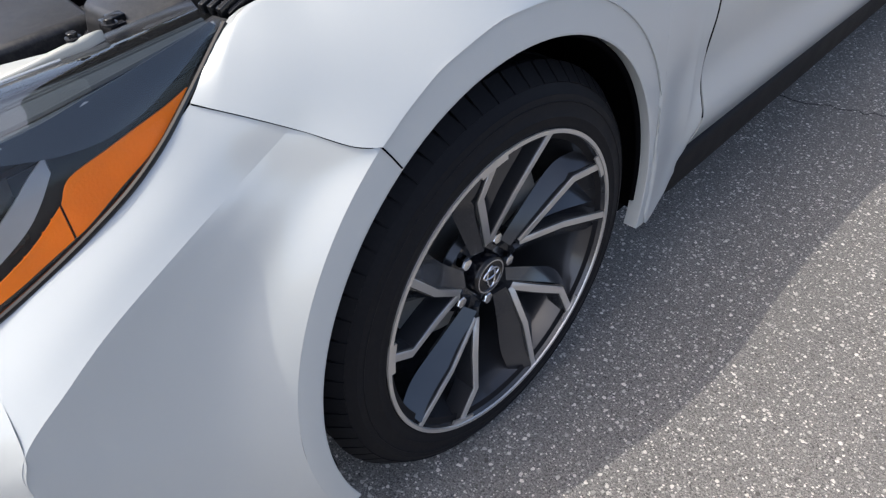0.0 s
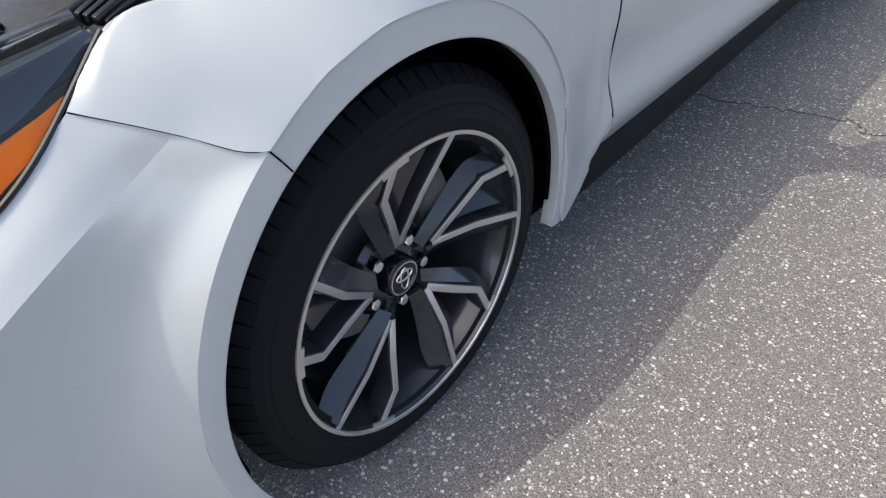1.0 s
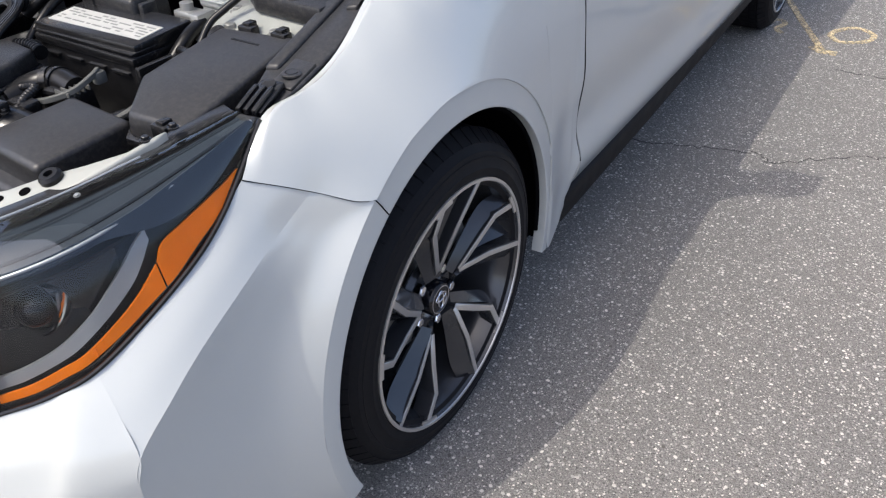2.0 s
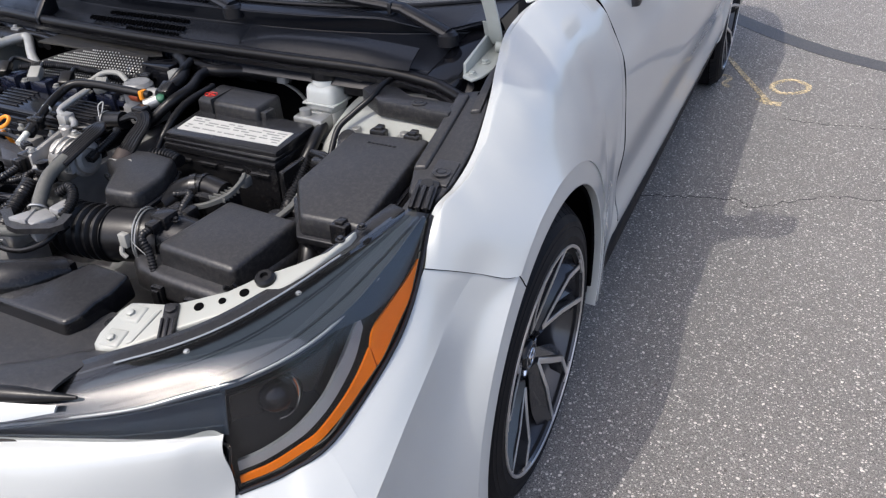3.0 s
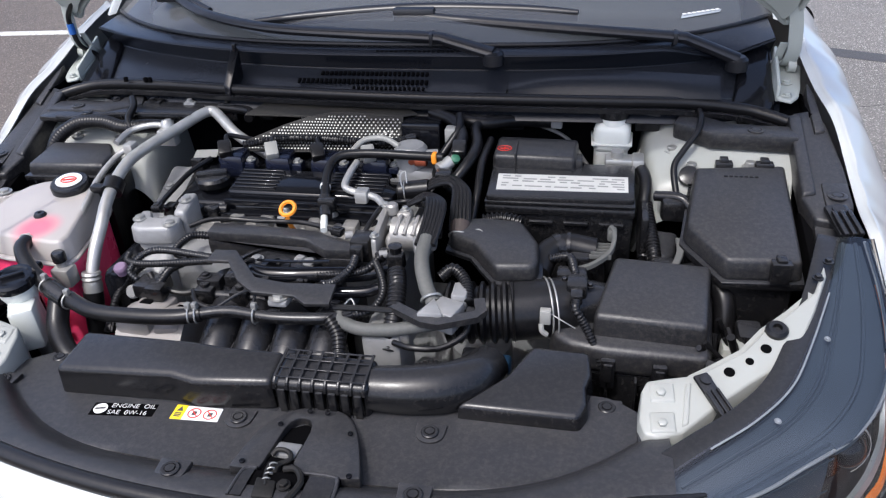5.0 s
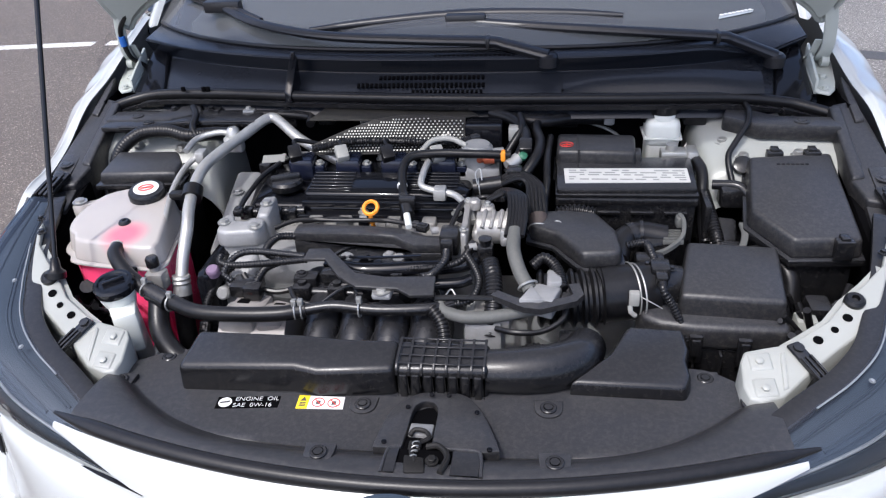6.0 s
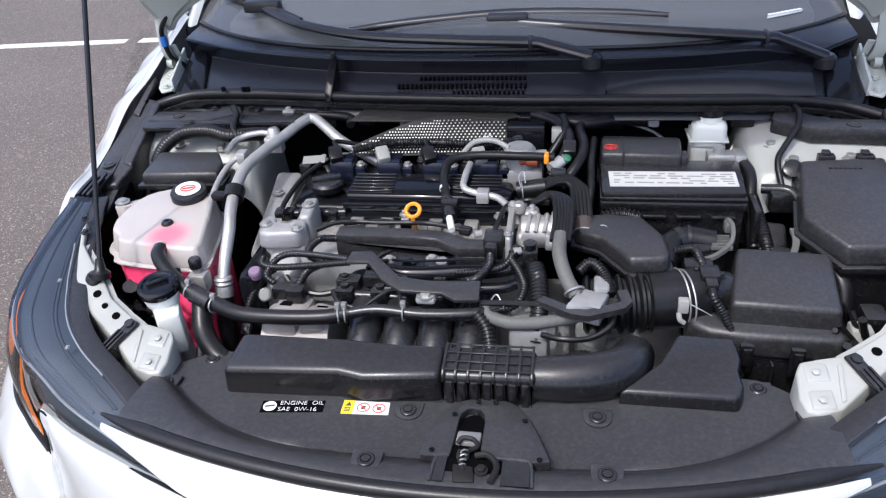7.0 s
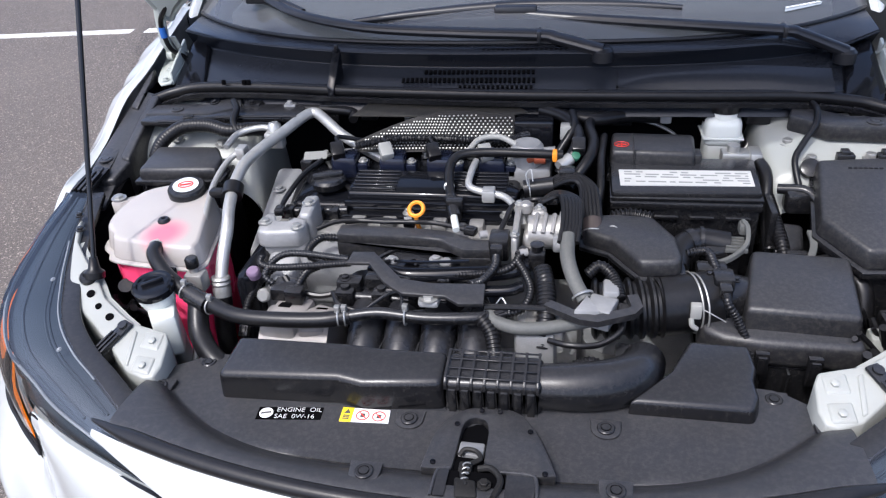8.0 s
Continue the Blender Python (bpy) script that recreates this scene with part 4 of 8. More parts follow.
def lamp_face(at, f, d):
    """A point of the lower lamp: at runs from its rear tip to the grille end, f from the outer edge to the ridge."""
    k = min(4, int(at))
    top = RIDGE[:5] + [(0.655, -0.659, 0.726)]
    return blend(blend(OUTER[k], OUTER[k + 1], at - k), blend(top[k], top[k + 1], at - k), f, d)


def band(rows, d):
    return [[lamp_face(at, a + (b - a) * g, d) for g in (0, 0.5, 1)] for at, a, b in rows]


def headlamp(side):
    flip = (lambda bm: bm) if side > 0 else mirrored
    back = (-0.022, 0.012, -0.045)
    lamp = part("headlamp", flip(join(loft(lower_columns(back), 4, 4, 0.006), loft(strip_columns((-0.004, 0.022, -0.010)), 4, 4, 0.006), loft(upper_columns((-0.008, 0.008, -0.030)), 4, 4, 0.006))),
                LAMP_DARK, car, "dark headlamp with clear lens and amber side reflector")
    part("bezel", flip(loft(upper_columns((-0.005, 0.006, -0.016)), 6, 5, 0.003)), LAMP_GREY, lamp)
    for f, r in ((0.30, 0.0022), (0.36, 0.0016), (0.72, 0.0028)):
        part("bezel_rib", flip(tube([blend(a, b, f, (-0.003, 0.004, -0.0115)) for a, b in zip(INNER[:7], RIDGE[:7])], r, 6)), LAMP_GREY, lamp)
    d = (-0.006, 0.004, -0.004)
    part("amber_reflector", flip(loft(band(((0.55, 0.08, 0.11), (0.8, 0.07, 0.29), (1.0, 0.065, 0.40), (1.5, 0.065, 0.46), (1.95, 0.06, 0.49), (2.10, 0.06, 0.36)), d), 4, 4, 0.004)), AMBER, lamp, "amber side reflector")
    part("amber_prism", flip(loft(band(((2.12, 0.06, 0.35), (2.4, 0.06, 0.24), (2.7, 0.06, 0.19), (3.2, 0.06, 0.15), (3.6, 0.06, 0.14), (4.2, 0.06, 0.13), (4.88, 0.07, 0.13)), d), 4, 4, 0.004)), AMBER, lamp, "amber prism strip")
    for k in range(26):
        at = 2.2 + 0.102 * k
        top = np.interp(at, (2.12, 2.4, 2.7, 3.2, 3.6, 4.2, 4.88), (0.35, 0.24, 0.19, 0.15, 0.14, 0.13, 0.13))
        part("prism_rib", flip(tube([lamp_face(at, 0.07, (-0.0052, 0.0035, -0.0030)), lamp_face(at + 0.02, top - 0.01, (-0.0052, 0.0035, -0.0030))], 0.0011, 5, 2)), AMBER, lamp)
    part("ridge_band", flip(loft([[lamp_face(at, f, (-0.004, 0.003, -0.004)) for f in (low, 0.5 + low / 2, 1.0)] for at, low in ((0.05, 0.5), (0.5, 0.45), (1.0, 0.50), (1.5, 0.56), (2.0, 0.72), (2.6, 0.90), (3.4, 0.94), (4.2, 0.94), (4.95, 0.94))], 4, 4, 0.003)), LAMP_GREY, lamp, "dark bezel over the reflector")
    d2 = (-0.012, 0.009, -0.007)
    part("light_guide", flip(loft(band(((2.1, 0.62, 0.76), (2.3, 0.45, 0.68), (2.5, 0.35, 0.58), (2.9, 0.27, 0.43), (3.3, 0.205, 0.34), (3.7, 0.185, 0.29), (4.3, 0.17, 0.265), (4.85, 0.17, 0.26)), d2), 4, 4, 0.006)), LAMP_SILVER, lamp, "frosted light guide strip")
    part("guide_edge", flip(tube([lamp_face(at, f, (-0.009, 0.007, -0.004)) for at, f in ((2.1, 0.61), (2.3, 0.44), (2.5, 0.34), (2.9, 0.26), (3.3, 0.195), (3.7, 0.175), (4.3, 0.16), (4.85, 0.16))], 0.0016, 6)), GLOSS_BLACK, lamp)
    part("outer_trim", flip(tube([lamp_face(at, 0.035, (-0.004, 0.003, -0.002)) for at in (0.45, 1, 1.5, 2, 2.5, 3, 3.5, 4, 4.5, 4.92)], 0.0020, 6)), LAMP_DARK, lamp)
    way, eye = (0.35, -0.9, 0.25), (0.688, -0.606, 0.672)
    part("projector", flip(lathe([(0.036, -0.05), (0.036, -0.004), (0.034, 0.0), (0.0325, 0.0), (0.0315, -0.004), (0.0285, -0.006), (0.0285, -0.02)], toward(eye, way), 36, cap=False)), CHROME, lamp)
    part("projector_lens", flip(lathe([(0.0285, -0.008), (0.0255, 0.003), (0.018, 0.012), (0.009, 0.0165), (0, 0.018)], toward(eye, way), 36)), GLOSS_BLACK, lamp)
    part("projector_shroud", flip(loft([[lamp_face(at, f, (-0.020, 0.013, -0.030)) for f in (0.42, 0.6, 0.8, 0.96)] for at in (2.5, 2.9, 3.3, 3.7, 4.2, 4.8)], 4, 4, 0.004)), GLOSS_BLACK, lamp)
    part("strip_reflector", flip(loft(strip_columns((-0.003, 0.014, -0.007)), 4, 4, 0.003)), LAMP_GREY, lamp, "grey inner reflector behind the lens")
    for f in (0.22, 0.78):
        part("strip_rib", flip(tube([blend(c[0], c[2], f, (0.0, 0.0050, -0.001)) for c in strip_columns()], 0.0012, 6)), LAMP_GREY, lamp)
    for nm, cols in zip(("lower_lens", "strip_lens", "upper_lens"), (lower_columns(), strip_columns(), upper_columns())):
        lens = part(nm, flip(loft(cols, 7, 5, 0.0)), LENS_TOP if nm == "upper_lens" else LENS, lamp, "clear polycarbonate lens")
        lens.visible_shadow = False
    edge = [OUTER[k] for k in range(6)]
    part("outer_seal", flip(tube([tuple(np.add(p, (0.002, 0, 0.0))) for p in edge], 0.0035, 8)), GLOSS_BLACK, lamp)
    part("lower_seal", flip(tube([edge[-1], (0.660, -0.676, 0.60), (0.656, -0.673, 0.638)] + STRIP_LOW[1:], 0.003, 8)), GLOSS_BLACK, lamp)
    # silver tube drawn as the bright glint along the lens ridge
    part("ridge_glint", flip(tube([tuple(np.add(p, (-0.003, 0.003, -0.007))) for p in RIDGE], 0.0022, 8)), LAMP_SILVER, lamp)
    gasket = [(x - 0.010, y + 0.008, z - 0.013) for x, y, z in INNER[:7]]
    part("upper_gasket", flip(bevel(strip(spline(gasket, 5), 0.031, 0.012), 0.003)), PLASTIC_SMOOTH, lamp)
    for off, r in ((0.000, 0.0018), (0.011, 0.0013)):
        part("gasket_lip", flip(tube([(x - off, y + off * 0.8, z + 0.0065) for x, y, z in gasket[1:]], r, 6, 4)), GLOSS_BLACK, lamp)
    for k, g in ((1, 0.4), (2, 0.7), (4, 0.2), (4, 0.8), (5, 0.6)):
        x, y, z = blend(gasket[k], gasket[k + 1], g, (-0.006, 0.005, 0.004))
        part("gasket_tab", flip(moved(join(box(-0.007, 0.007, -0.004, 0.004, 0, 0.005, 0.001), lathe([(0.003, 0.004), (0.003, 0.007), (0, 0.0075)], Matrix.Identity(4), 10)), Matrix.Translation((x, y, z)) @ Matrix.Rotation(radians(50 + 5 * k), 4, "Z"))), PLASTIC_SMOOTH, lamp)
    part("gasket_bead", flip(tube([(x + 0.004, y - 0.002, z + 0.002) for x, y, z in INNER[1:6]], 0.0013, 6)), LAMP_SILVER, lamp)
    for k in (4, 2):
        part("lens_screw", flip(bolt(blend(INNER[k], RIDGE[k], 0.22, (0, 0, 0.001)), 0.0028, (0.1, -0.2, 1), 0.002)), LAMP_SILVER, lamp)
    return lamp


headlamp(1)
headlamp(-1)

# ---- front end cover ----
def cover_front(x):
    return -0.846 + 0.395 * abs(x) ** 2.05


def cover_inner(x):
    return max(-0.776 + 3.24 * abs(x) ** 4, cover_front(x) + 0.02) if abs(x) < 0.44 else cover_front(x) + 0.115


cover = thing("radiator_cover", (0, -0.7, 0.6), "black grained plastic cover over the radiator support", "engine cover")
cols = []
for x in (-0.462, -0.44, -0.40, -0.34, -0.26, -0.16, -0.05, 0.05, 0.16, 0.26, 0.34, 0.40, 0.44, 0.472):
    yi, yf = cover_inner(x), cover_front(x)
    back = -0.57 if abs(x) < 0.4 else -0.57 - (abs(x) - 0.4) * 0.6
    mid = min(back - 0.02, yi + 0.03)
    cols.append([(x, back, 0.684), (x, mid, 0.688), (x, yi + 0.008, 0.691), (x, yi - 0.012, 0.708), (x, 0.6 * yi + 0.4 * yf, 0.716), (x, yf + 0.022, 0.719), (x, yf + 0.004, 0.712)])
part("panel", loft(cols, 3, 4, 0.004), PLASTIC, cover)
part("front_seal", tube([(x, cover_front(x) + 0.008, 0.716) for x in np.linspace(-0.492, 0.505, 25)], lambda f: 0.0025 + 0.0085 * min(1.0, f / 0.07, (1 - f) / 0.07), 10, 2), RUBBER, cover, "black rubber edge seal")
CLIPS = [(-0.104, -0.797, 0.720), (0.188, -0.793, 0.720), (-0.076, -0.678, 0.692), (0.180, -0.669, 0.692), (-0.445, -0.658, 0.698), (0.455, -0.654, 0.698), (-0.403, -0.588, 0.686), (0.399, -0.588, 0.686)]
for c in CLIPS:
    seat = [(c[0] + 0.019 * math.cos(a), c[1] + 0.017 * math.sin(a)) for a in np.linspace(math.pi, 2 * math.pi, 12)]
    part("clip_seat", prism([(c[0] - 0.020, c[1] + 0.017)] + seat + [(c[0] + 0.020, c[1] + 0.017)], c[2] - 0.006, c[2] + 0.0012, 0.0014), PLASTIC, cover)
    part("push_clip", clip((c[0], c[1], c[2] + 0.0015), 0.0115), PLASTIC_SMOOTH, cover)

guard = thing("latch_cover", (0.03, -0.72, 0.69), "black plastic plate with a slot over the hood latch", "engine cover")
ARCH = [(p[0], p[1]) for p in spline([(-0.040, -0.779, 0), (-0.038, -0.745, 0), (-0.031, -0.699, 0), (-0.006, -0.661, 0), (0.031, -0.648, 0), (0.069, -0.659, 0), (0.094, -0.697, 0), (0.112, -0.745, 0), (0.121, -0.775, 0)], 4)]
SLOT = [(0.100, -0.779), (0.060, -0.777), (0.042, -0.772), (0.034, -0.760), (0.033, -0.700), (0.030, -0.686), (0.024, -0.677), (0.0155, -0.674), (0.007, -0.677), (0.001, -0.686), (-0.001, -0.700), (-0.002, -0.776), (-0.020, -0.779)]
part("plate", prism(ARCH + SLOT, 0.688, slope((-0.655, 0.699), (-0.8, 0.7215)), 0.0025), PLASTIC, guard)
part("slot_floor", prism([(-0.004, -0.80), (0.060, -0.795), (0.040, -0.70), (0.02, -0.672), (-0.004, -0.69)], 0.680, slope((-0.69, 0.6935), (-0.8, 0.7185)), 0), DARK, guard)
# near-black slab on the surface, coloured as the shade of a recess
part("pocket", prism([(-0.018, -0.824), (0.100, -0.824), (0.100, -0.779), (-0.018, -0.779)], 0.69, slope((-0.779, 0.7185), (-0.824, 0.7215)), 0.002), DARK, guard)
part("pocket_wall", loft([[(x, -0.779, 0.7185), (x, -0.788, 0.7200), (x, -0.800, 0.7215), (x, -0.824, 0.7235)] for x in (-0.017, -0.010, -0.004)], 3, 3, 0.002), PLASTIC_SMOOTH, guard)
part("pocket_wall", loft([[(x, -0.779, 0.7185), (x, -0.788, 0.7200), (x, -0.800, 0.7215), (x, -0.824, 0.7235)] for x in (0.064, 0.080, 0.098)], 3, 3, 0.002), PLASTIC_SMOOTH, guard)
part("latch_bar", prism([(0.0, -0.748), (0.032, -0.750), (0.032, -0.722), (0.0, -0.721)], 0.690, slope((-0.72, 0.706), (-0.75, 0.713)), 0.003), ALU_DULL, guard, "dull grey hood latch plate")
part("latch_claw", join(tube([(0.004, -0.752, 0.714), (0.010, -0.745, 0.717), (0.024, -0.747, 0.717), (0.030, -0.758, 0.717), (0.020, -0.768, 0.718), (0.012, -0.785, 0.722), (0.020, -0.806, 0.724)], 0.0032, 8),
                        prism([(0.004, -0.795), (0.030, -0.798), (0.034, -0.822), (0.008, -0.824)], 0.713, 0.726, 0.003), box(0.006, 0.022, -0.782, -0.766, 0.70, 0.720, 0.002),
                        tube([(0.030, -0.776, 0.720), (0.046, -0.778, 0.724), (0.058, -0.796, 0.7255), (0.052, -0.822, 0.7255)], 0.004, 8), bolt((0.040, -0.803, 0.724), 0.0055)), HEAT, guard, "dark greased latch claw")
part("latch_spring", tube([(0.016 + 0.004 * math.cos(a), -0.772 - 0.0012 * a, 0.7235 + 0.003 * math.sin(a)) for a in np.linspace(0, 25, 60)], 0.0009, 5, 1), STEEL, guard)
for side in ([(-0.020, -0.824, 0.7235), (-0.0185, -0.788, 0.7215), (-0.012, -0.780, 0.7205), (-0.003, -0.7785, 0.720)], [(0.036, -0.769, 0.7185), (0.050, -0.7785, 0.7205), (0.088, -0.780, 0.721), (0.0985, -0.788, 0.7215), (0.101, -0.824, 0.7235)]):
    part("pocket_rim", tube(side, 0.0024, 8, 4), PLASTIC, guard)
for p in ((-0.026, -0.77), (-0.008, -0.695), (0.044, -0.664), (0.086, -0.70), (0.108, -0.775), (0.02, -0.664)):
    part("rivet", lathe([(0.0035, 0), (0.0035, 0.002), (0, 0.003)], Matrix.Translation((p[0], p[1], 0.702 + (-0.655 - p[1]) * 0.138)), 10), GLOSS_BLACK, guard)


oil = thing("oil_label", (-0.236, -0.685, 0.69), "black engine oil label with white lettering", "label")
part("backing", prism([(-0.286, -0.699), (-0.196, -0.690), (-0.198, -0.667), (-0.288, -0.675)], 0.688, 0.6915, 0.0005), DARK, oil)
ang = radians(5)
words("lettering", "ENGINE  OIL", 0.0112, Matrix.Translation((-0.2615, -0.6815, 0.6917)) @ Matrix.Rotation(ang, 4, "Z"), PAPER, oil)
words("lettering", "SAE  0W-16", 0.0112, Matrix.Translation((-0.2615, -0.694, 0.6917)) @ Matrix.Rotation(ang, 4, "Z"), PAPER, oil)
part("emblem_disc", lathe([(0.0095, 0), (0.0095, 0.0006), (0, 0.0006)], Matrix.Translation((-0.2745, -0.6855, 0.6915)), 28), PAPER, oil)
part("emblem_bar", moved(box(-0.007, 0.007, -0.0016, 0.0016, 0, 0.0004, 0), Matrix.Translation((-0.2745, -0.6855, 0.6922)) @ Matrix.Rotation(radians(15), 4, "Z")), PRINT, oil)
warn = thing("warning_sticker", (-0.136, -0.677, 0.69), "white warning sticker with yellow panel and red prohibition rings", "label")
part("backing", prism([(-0.170, -0.690), (-0.103, -0.687), (-0.105, -0.663), (-0.171, -0.664)], 0.688, 0.6915, 0.0004), PAPER, warn)
part("yellow_panel", prism([(-0.170, -0.690), (-0.154, -0.6893), (-0.155, -0.6638), (-0.171, -0.664)], 0.6905, 0.6920, 0.0002), YELLOW, warn)
for cx in (-0.1405, -0.118):
    part("red_ring", join(moved(oval_ring(0.0085, 0.0085, 0.0008, 0), Matrix.Translation((cx, -0.6765, 0.6918))), tube([(cx - 0.006, -0.6705, 0.6920), (cx + 0.006, -0.6825, 0.6920)], 0.0007, 6)), RED, warn)
    part("pictogram", box(cx - 0.003, cx + 0.003, -0.680, -0.673, 0.6913, 0.6919, 0), PRINT, warn)
part("warning_triangle", prism([(-0.167, -0.6755), (-0.158, -0.675), (-0.1625, -0.667)], 0.6918, 0.6925, 0), PRINT, warn)
part("warning_print", join(*[box(-0.167, -0.158, y, y + 0.0018, 0.6918, 0.6924, 0) for y in (-0.686, -0.683, -0.680)]), PRINT, warn)

# nose badge
badge = thing("nose_badge", (0, -0.86, 0.66), "dark chrome oval badge on the white nose", "badge")
tilt = Matrix.Translation((0.0, -0.8775, 0.683)) @ Matrix.Rotation(radians(62), 4, "X")
part("outer_ring", moved(oval_ring(0.060, 0.041, 0.0055, 0), tilt), LAMP_GREY, badge)
part("inner_ring", moved(oval_ring(0.020, 0.037, 0.0042, 0), tilt), LAMP_GREY, badge)
part("upper_ring", moved(oval_ring(0.041, 0.017, 0.0042, 0), tilt @ Matrix.Translation((0, 0.019, 0))), LAMP_GREY, badge)


# ---- engine bay shell ----
def rail_top(x, y):
    return 0.788 + (y + 0.40) * 0.285


def rail_bm():
    outline = [(0.690, -0.372), (0.670, -0.422), (0.636, -0.457), (0.600, -0.489), (0.570, -0.525), (0.528, -0.554), (0.503, -0.570), (0.470, -0.577), (0.443, -0.584), (0.436, -0.600), (0.434, -0.640), (0.440, -0.658),
               (0.455, -0.662), (0.486, -0.652), (0.533, -0.608), (0.573, -0.576), (0.619, -0.541), (0.647, -0.498), (0.668, -0.450), (0.690, -0.392)]
    body = prism(outline, lambda x, y: rail_top(x, y) - 0.075, rail_top, 0.008, 0.003, 3)
    flange = strip([(x - 0.003, y + 0.003, rail_top(x, y) - 0.012) for x, y in outline[1:7]], 0.010, 0.004)
    pads = [prism([(0.446 + dx, y0), (0.480 + dx, y0 + 0.004), (0.482 + dx, y0 - 0.026), (0.448 + dx, y0 - 0.030)], lambda x, y: rail_top(x, y) - 0.004, lambda x, y: rail_top(x, y) + 0.0025, 0.002, 0.004) for dx, y0 in ((0.0, -0.586), (0.0, -0.626))]
    rib = prism([(0.492, -0.584), (0.500, -0.580), (0.494, -0.640), (0.486, -0.644)], lambda x, y: rail_top(x, y) - 0.004, lambda x, y: rail_top(x, y) + 0.0025, 0.002, 0.002)
    return join(body, flange), [rib] + pads


rails = both_sides("lamp_rail", lambda: rail_bm()[0], WHITE_BARE, "white painted steel front rail with round holes")
for k in range(3):
    part("rail_pad", rail_bm()[1][k], WHITE_BARE, rails[0])
    part("rail_pad", mirrored(rail_bm()[1][k]), WHITE_BARE, rails[1])
for flip in (lambda b: b, mirrored):
    for x, y, r in ((0.547, -0.561, 0.0068), (0.573, -0.543, 0.0052), (0.595, -0.522, 0.0068)):
        # thin raised disc, its black painted in for the shade inside a hole
        part("rail_hole", flip(lathe([(r, 0), (r, 0.0025), (0, 0.0025)], toward((x, y, rail_top(x, y) - 0.0012), (0, -0.28, 1)), 20)), DARK, car)
    for x, y in ((0.462, -0.601), (0.463, -0.642)):
        part("rail_stud", flip(bolt((x, y, rail_top(x, y) + 0.001), 0.0058, (0, -0.28, 1))), WHITE_BARE, car)
    part("rail_grommet", flip(lathe([(0.0145, -0.004), (0.0145, 0.005), (0.011, 0.009), (0.006, 0.009), (0.005, 0.003), (0, 0.003)], toward((0.611, -0.494, 0.7615), (0, -0.28, 1)), 24)), RUBBER, car)
    cl = [box(-0.013, 0.013, -0.040, 0.032, 0, 0.008, 0.004)] + [box(-0.013 + 0.0095 * k, -0.008 + 0.0095 * k, -0.058, 0.000, 0.003, 0.012, 0.002) for k in range(3)]
    cl += [box(-0.013, 0.013, -0.066, -0.034, -0.03, 0.006, 0.004), box(0.010, 0.030, -0.066, -0.050, -0.03, -0.006, 0.003), lathe([(0.007, 0), (0.007, 0.012), (0.004, 0.013), (0.003, 0.008), (0, 0.008)], Matrix.Translation((0.022, -0.058, -0.010)), 14),
           lathe([(0.006, 0), (0.006, 0.012), (0.003, 0.013), (0.003, 0.008), (0, 0.008)], Matrix.Translation((-0.002, -0.072, -0.016)), 14), lathe([(0.009, 0), (0.009, 0.004), (0, 0.005)], Matrix.Translation((0, 0.018, 0.009)), 16)]
    m = Matrix.Translation((0.522, -0.592, rail_top(0.522, -0.592) - 0.001)) @ Matrix.Rotation(radians(30), 4, "Z") @ Matrix.Rotation(radians(16), 4, "X") @ Matrix.Scale(0.82, 4)
    part("lamp_clip", flip(moved(join(*cl), m)), PLASTIC_SMOOTH, car, "black lamp retaining clip")
    m = Matrix.Translation((0.738, -0.255, 0.796)) @ Matrix.Rotation(radians(12), 4, "Z") @ Matrix.Rotation(radians(14), 4, "X")
    hook = [box(-0.018, 0.018, -0.035, 0.032, 0, 0.010, 0.004)] + [box(-0.016 + 0.0115 * k, -0.009 + 0.0115 * k, -0.040, 0.012, 0.006, 0.017, 0.002) for k in range(3)]
    hook.append(lathe([(0.010, 0), (0.010, 0.004), (0, 0.005)], Matrix.Translation((0, 0.02, 0.009)), 16))
    part("lamp_clip", flip(moved(join(*hook), m)), PLASTIC_SMOOTH, car)


def side_cover_bm():
    top = lambda x, y: 0.806 + 0.30 * (y + 0.21) + 0.10 * max(0, y + 0.10)
    a = prism([(0.704, -0.245), (0.757, -0.255), (0.765, -0.21), (0.764, -0.13), (0.758, -0.075), (0.750, -0.03), (0.735, 0.0), (0.698, -0.01), (0.690, -0.06), (0.690, -0.20)], lambda x, y: top(x, y) - 0.07, top, 0.005, 0, 3)
    b = prism([(0.690, -0.20), (0.712, -0.195), (0.712, -0.02), (0.690, -0.02)], lambda x, y: top(x, y) - 0.05, lambda x, y: top(x, y) + 0.006, 0.005, 0, 3)
    c = prism([(0.700, -0.30), (0.745, -0.30), (0.757, -0.25), (0.704, -0.24)], 0.70, lambda x, y: top(x, y) - 0.012, 0.004)
    d = prism([(0.722, -0.225), (0.760, -0.225), (0.760, -0.17), (0.722, -0.17)], 0.8, lambda x, y: top(x, y) + 0.004, 0.002)
    e = prism([(0.728, -0.06), (0.746, -0.055), (0.738, 0.03), (0.729, 0.06), (0.725, 0.02)], 0.84, slope((-0.06, 0.862), (0.05, 0.905)), 0.003)
    return join(a, b, c, d, e, clip((0.741, -0.20, top(0, -0.20) + 0.004), 0.015))


both_sides("fender_cover", side_cover_bm, PLASTIC, "black plastic fender-top cover")


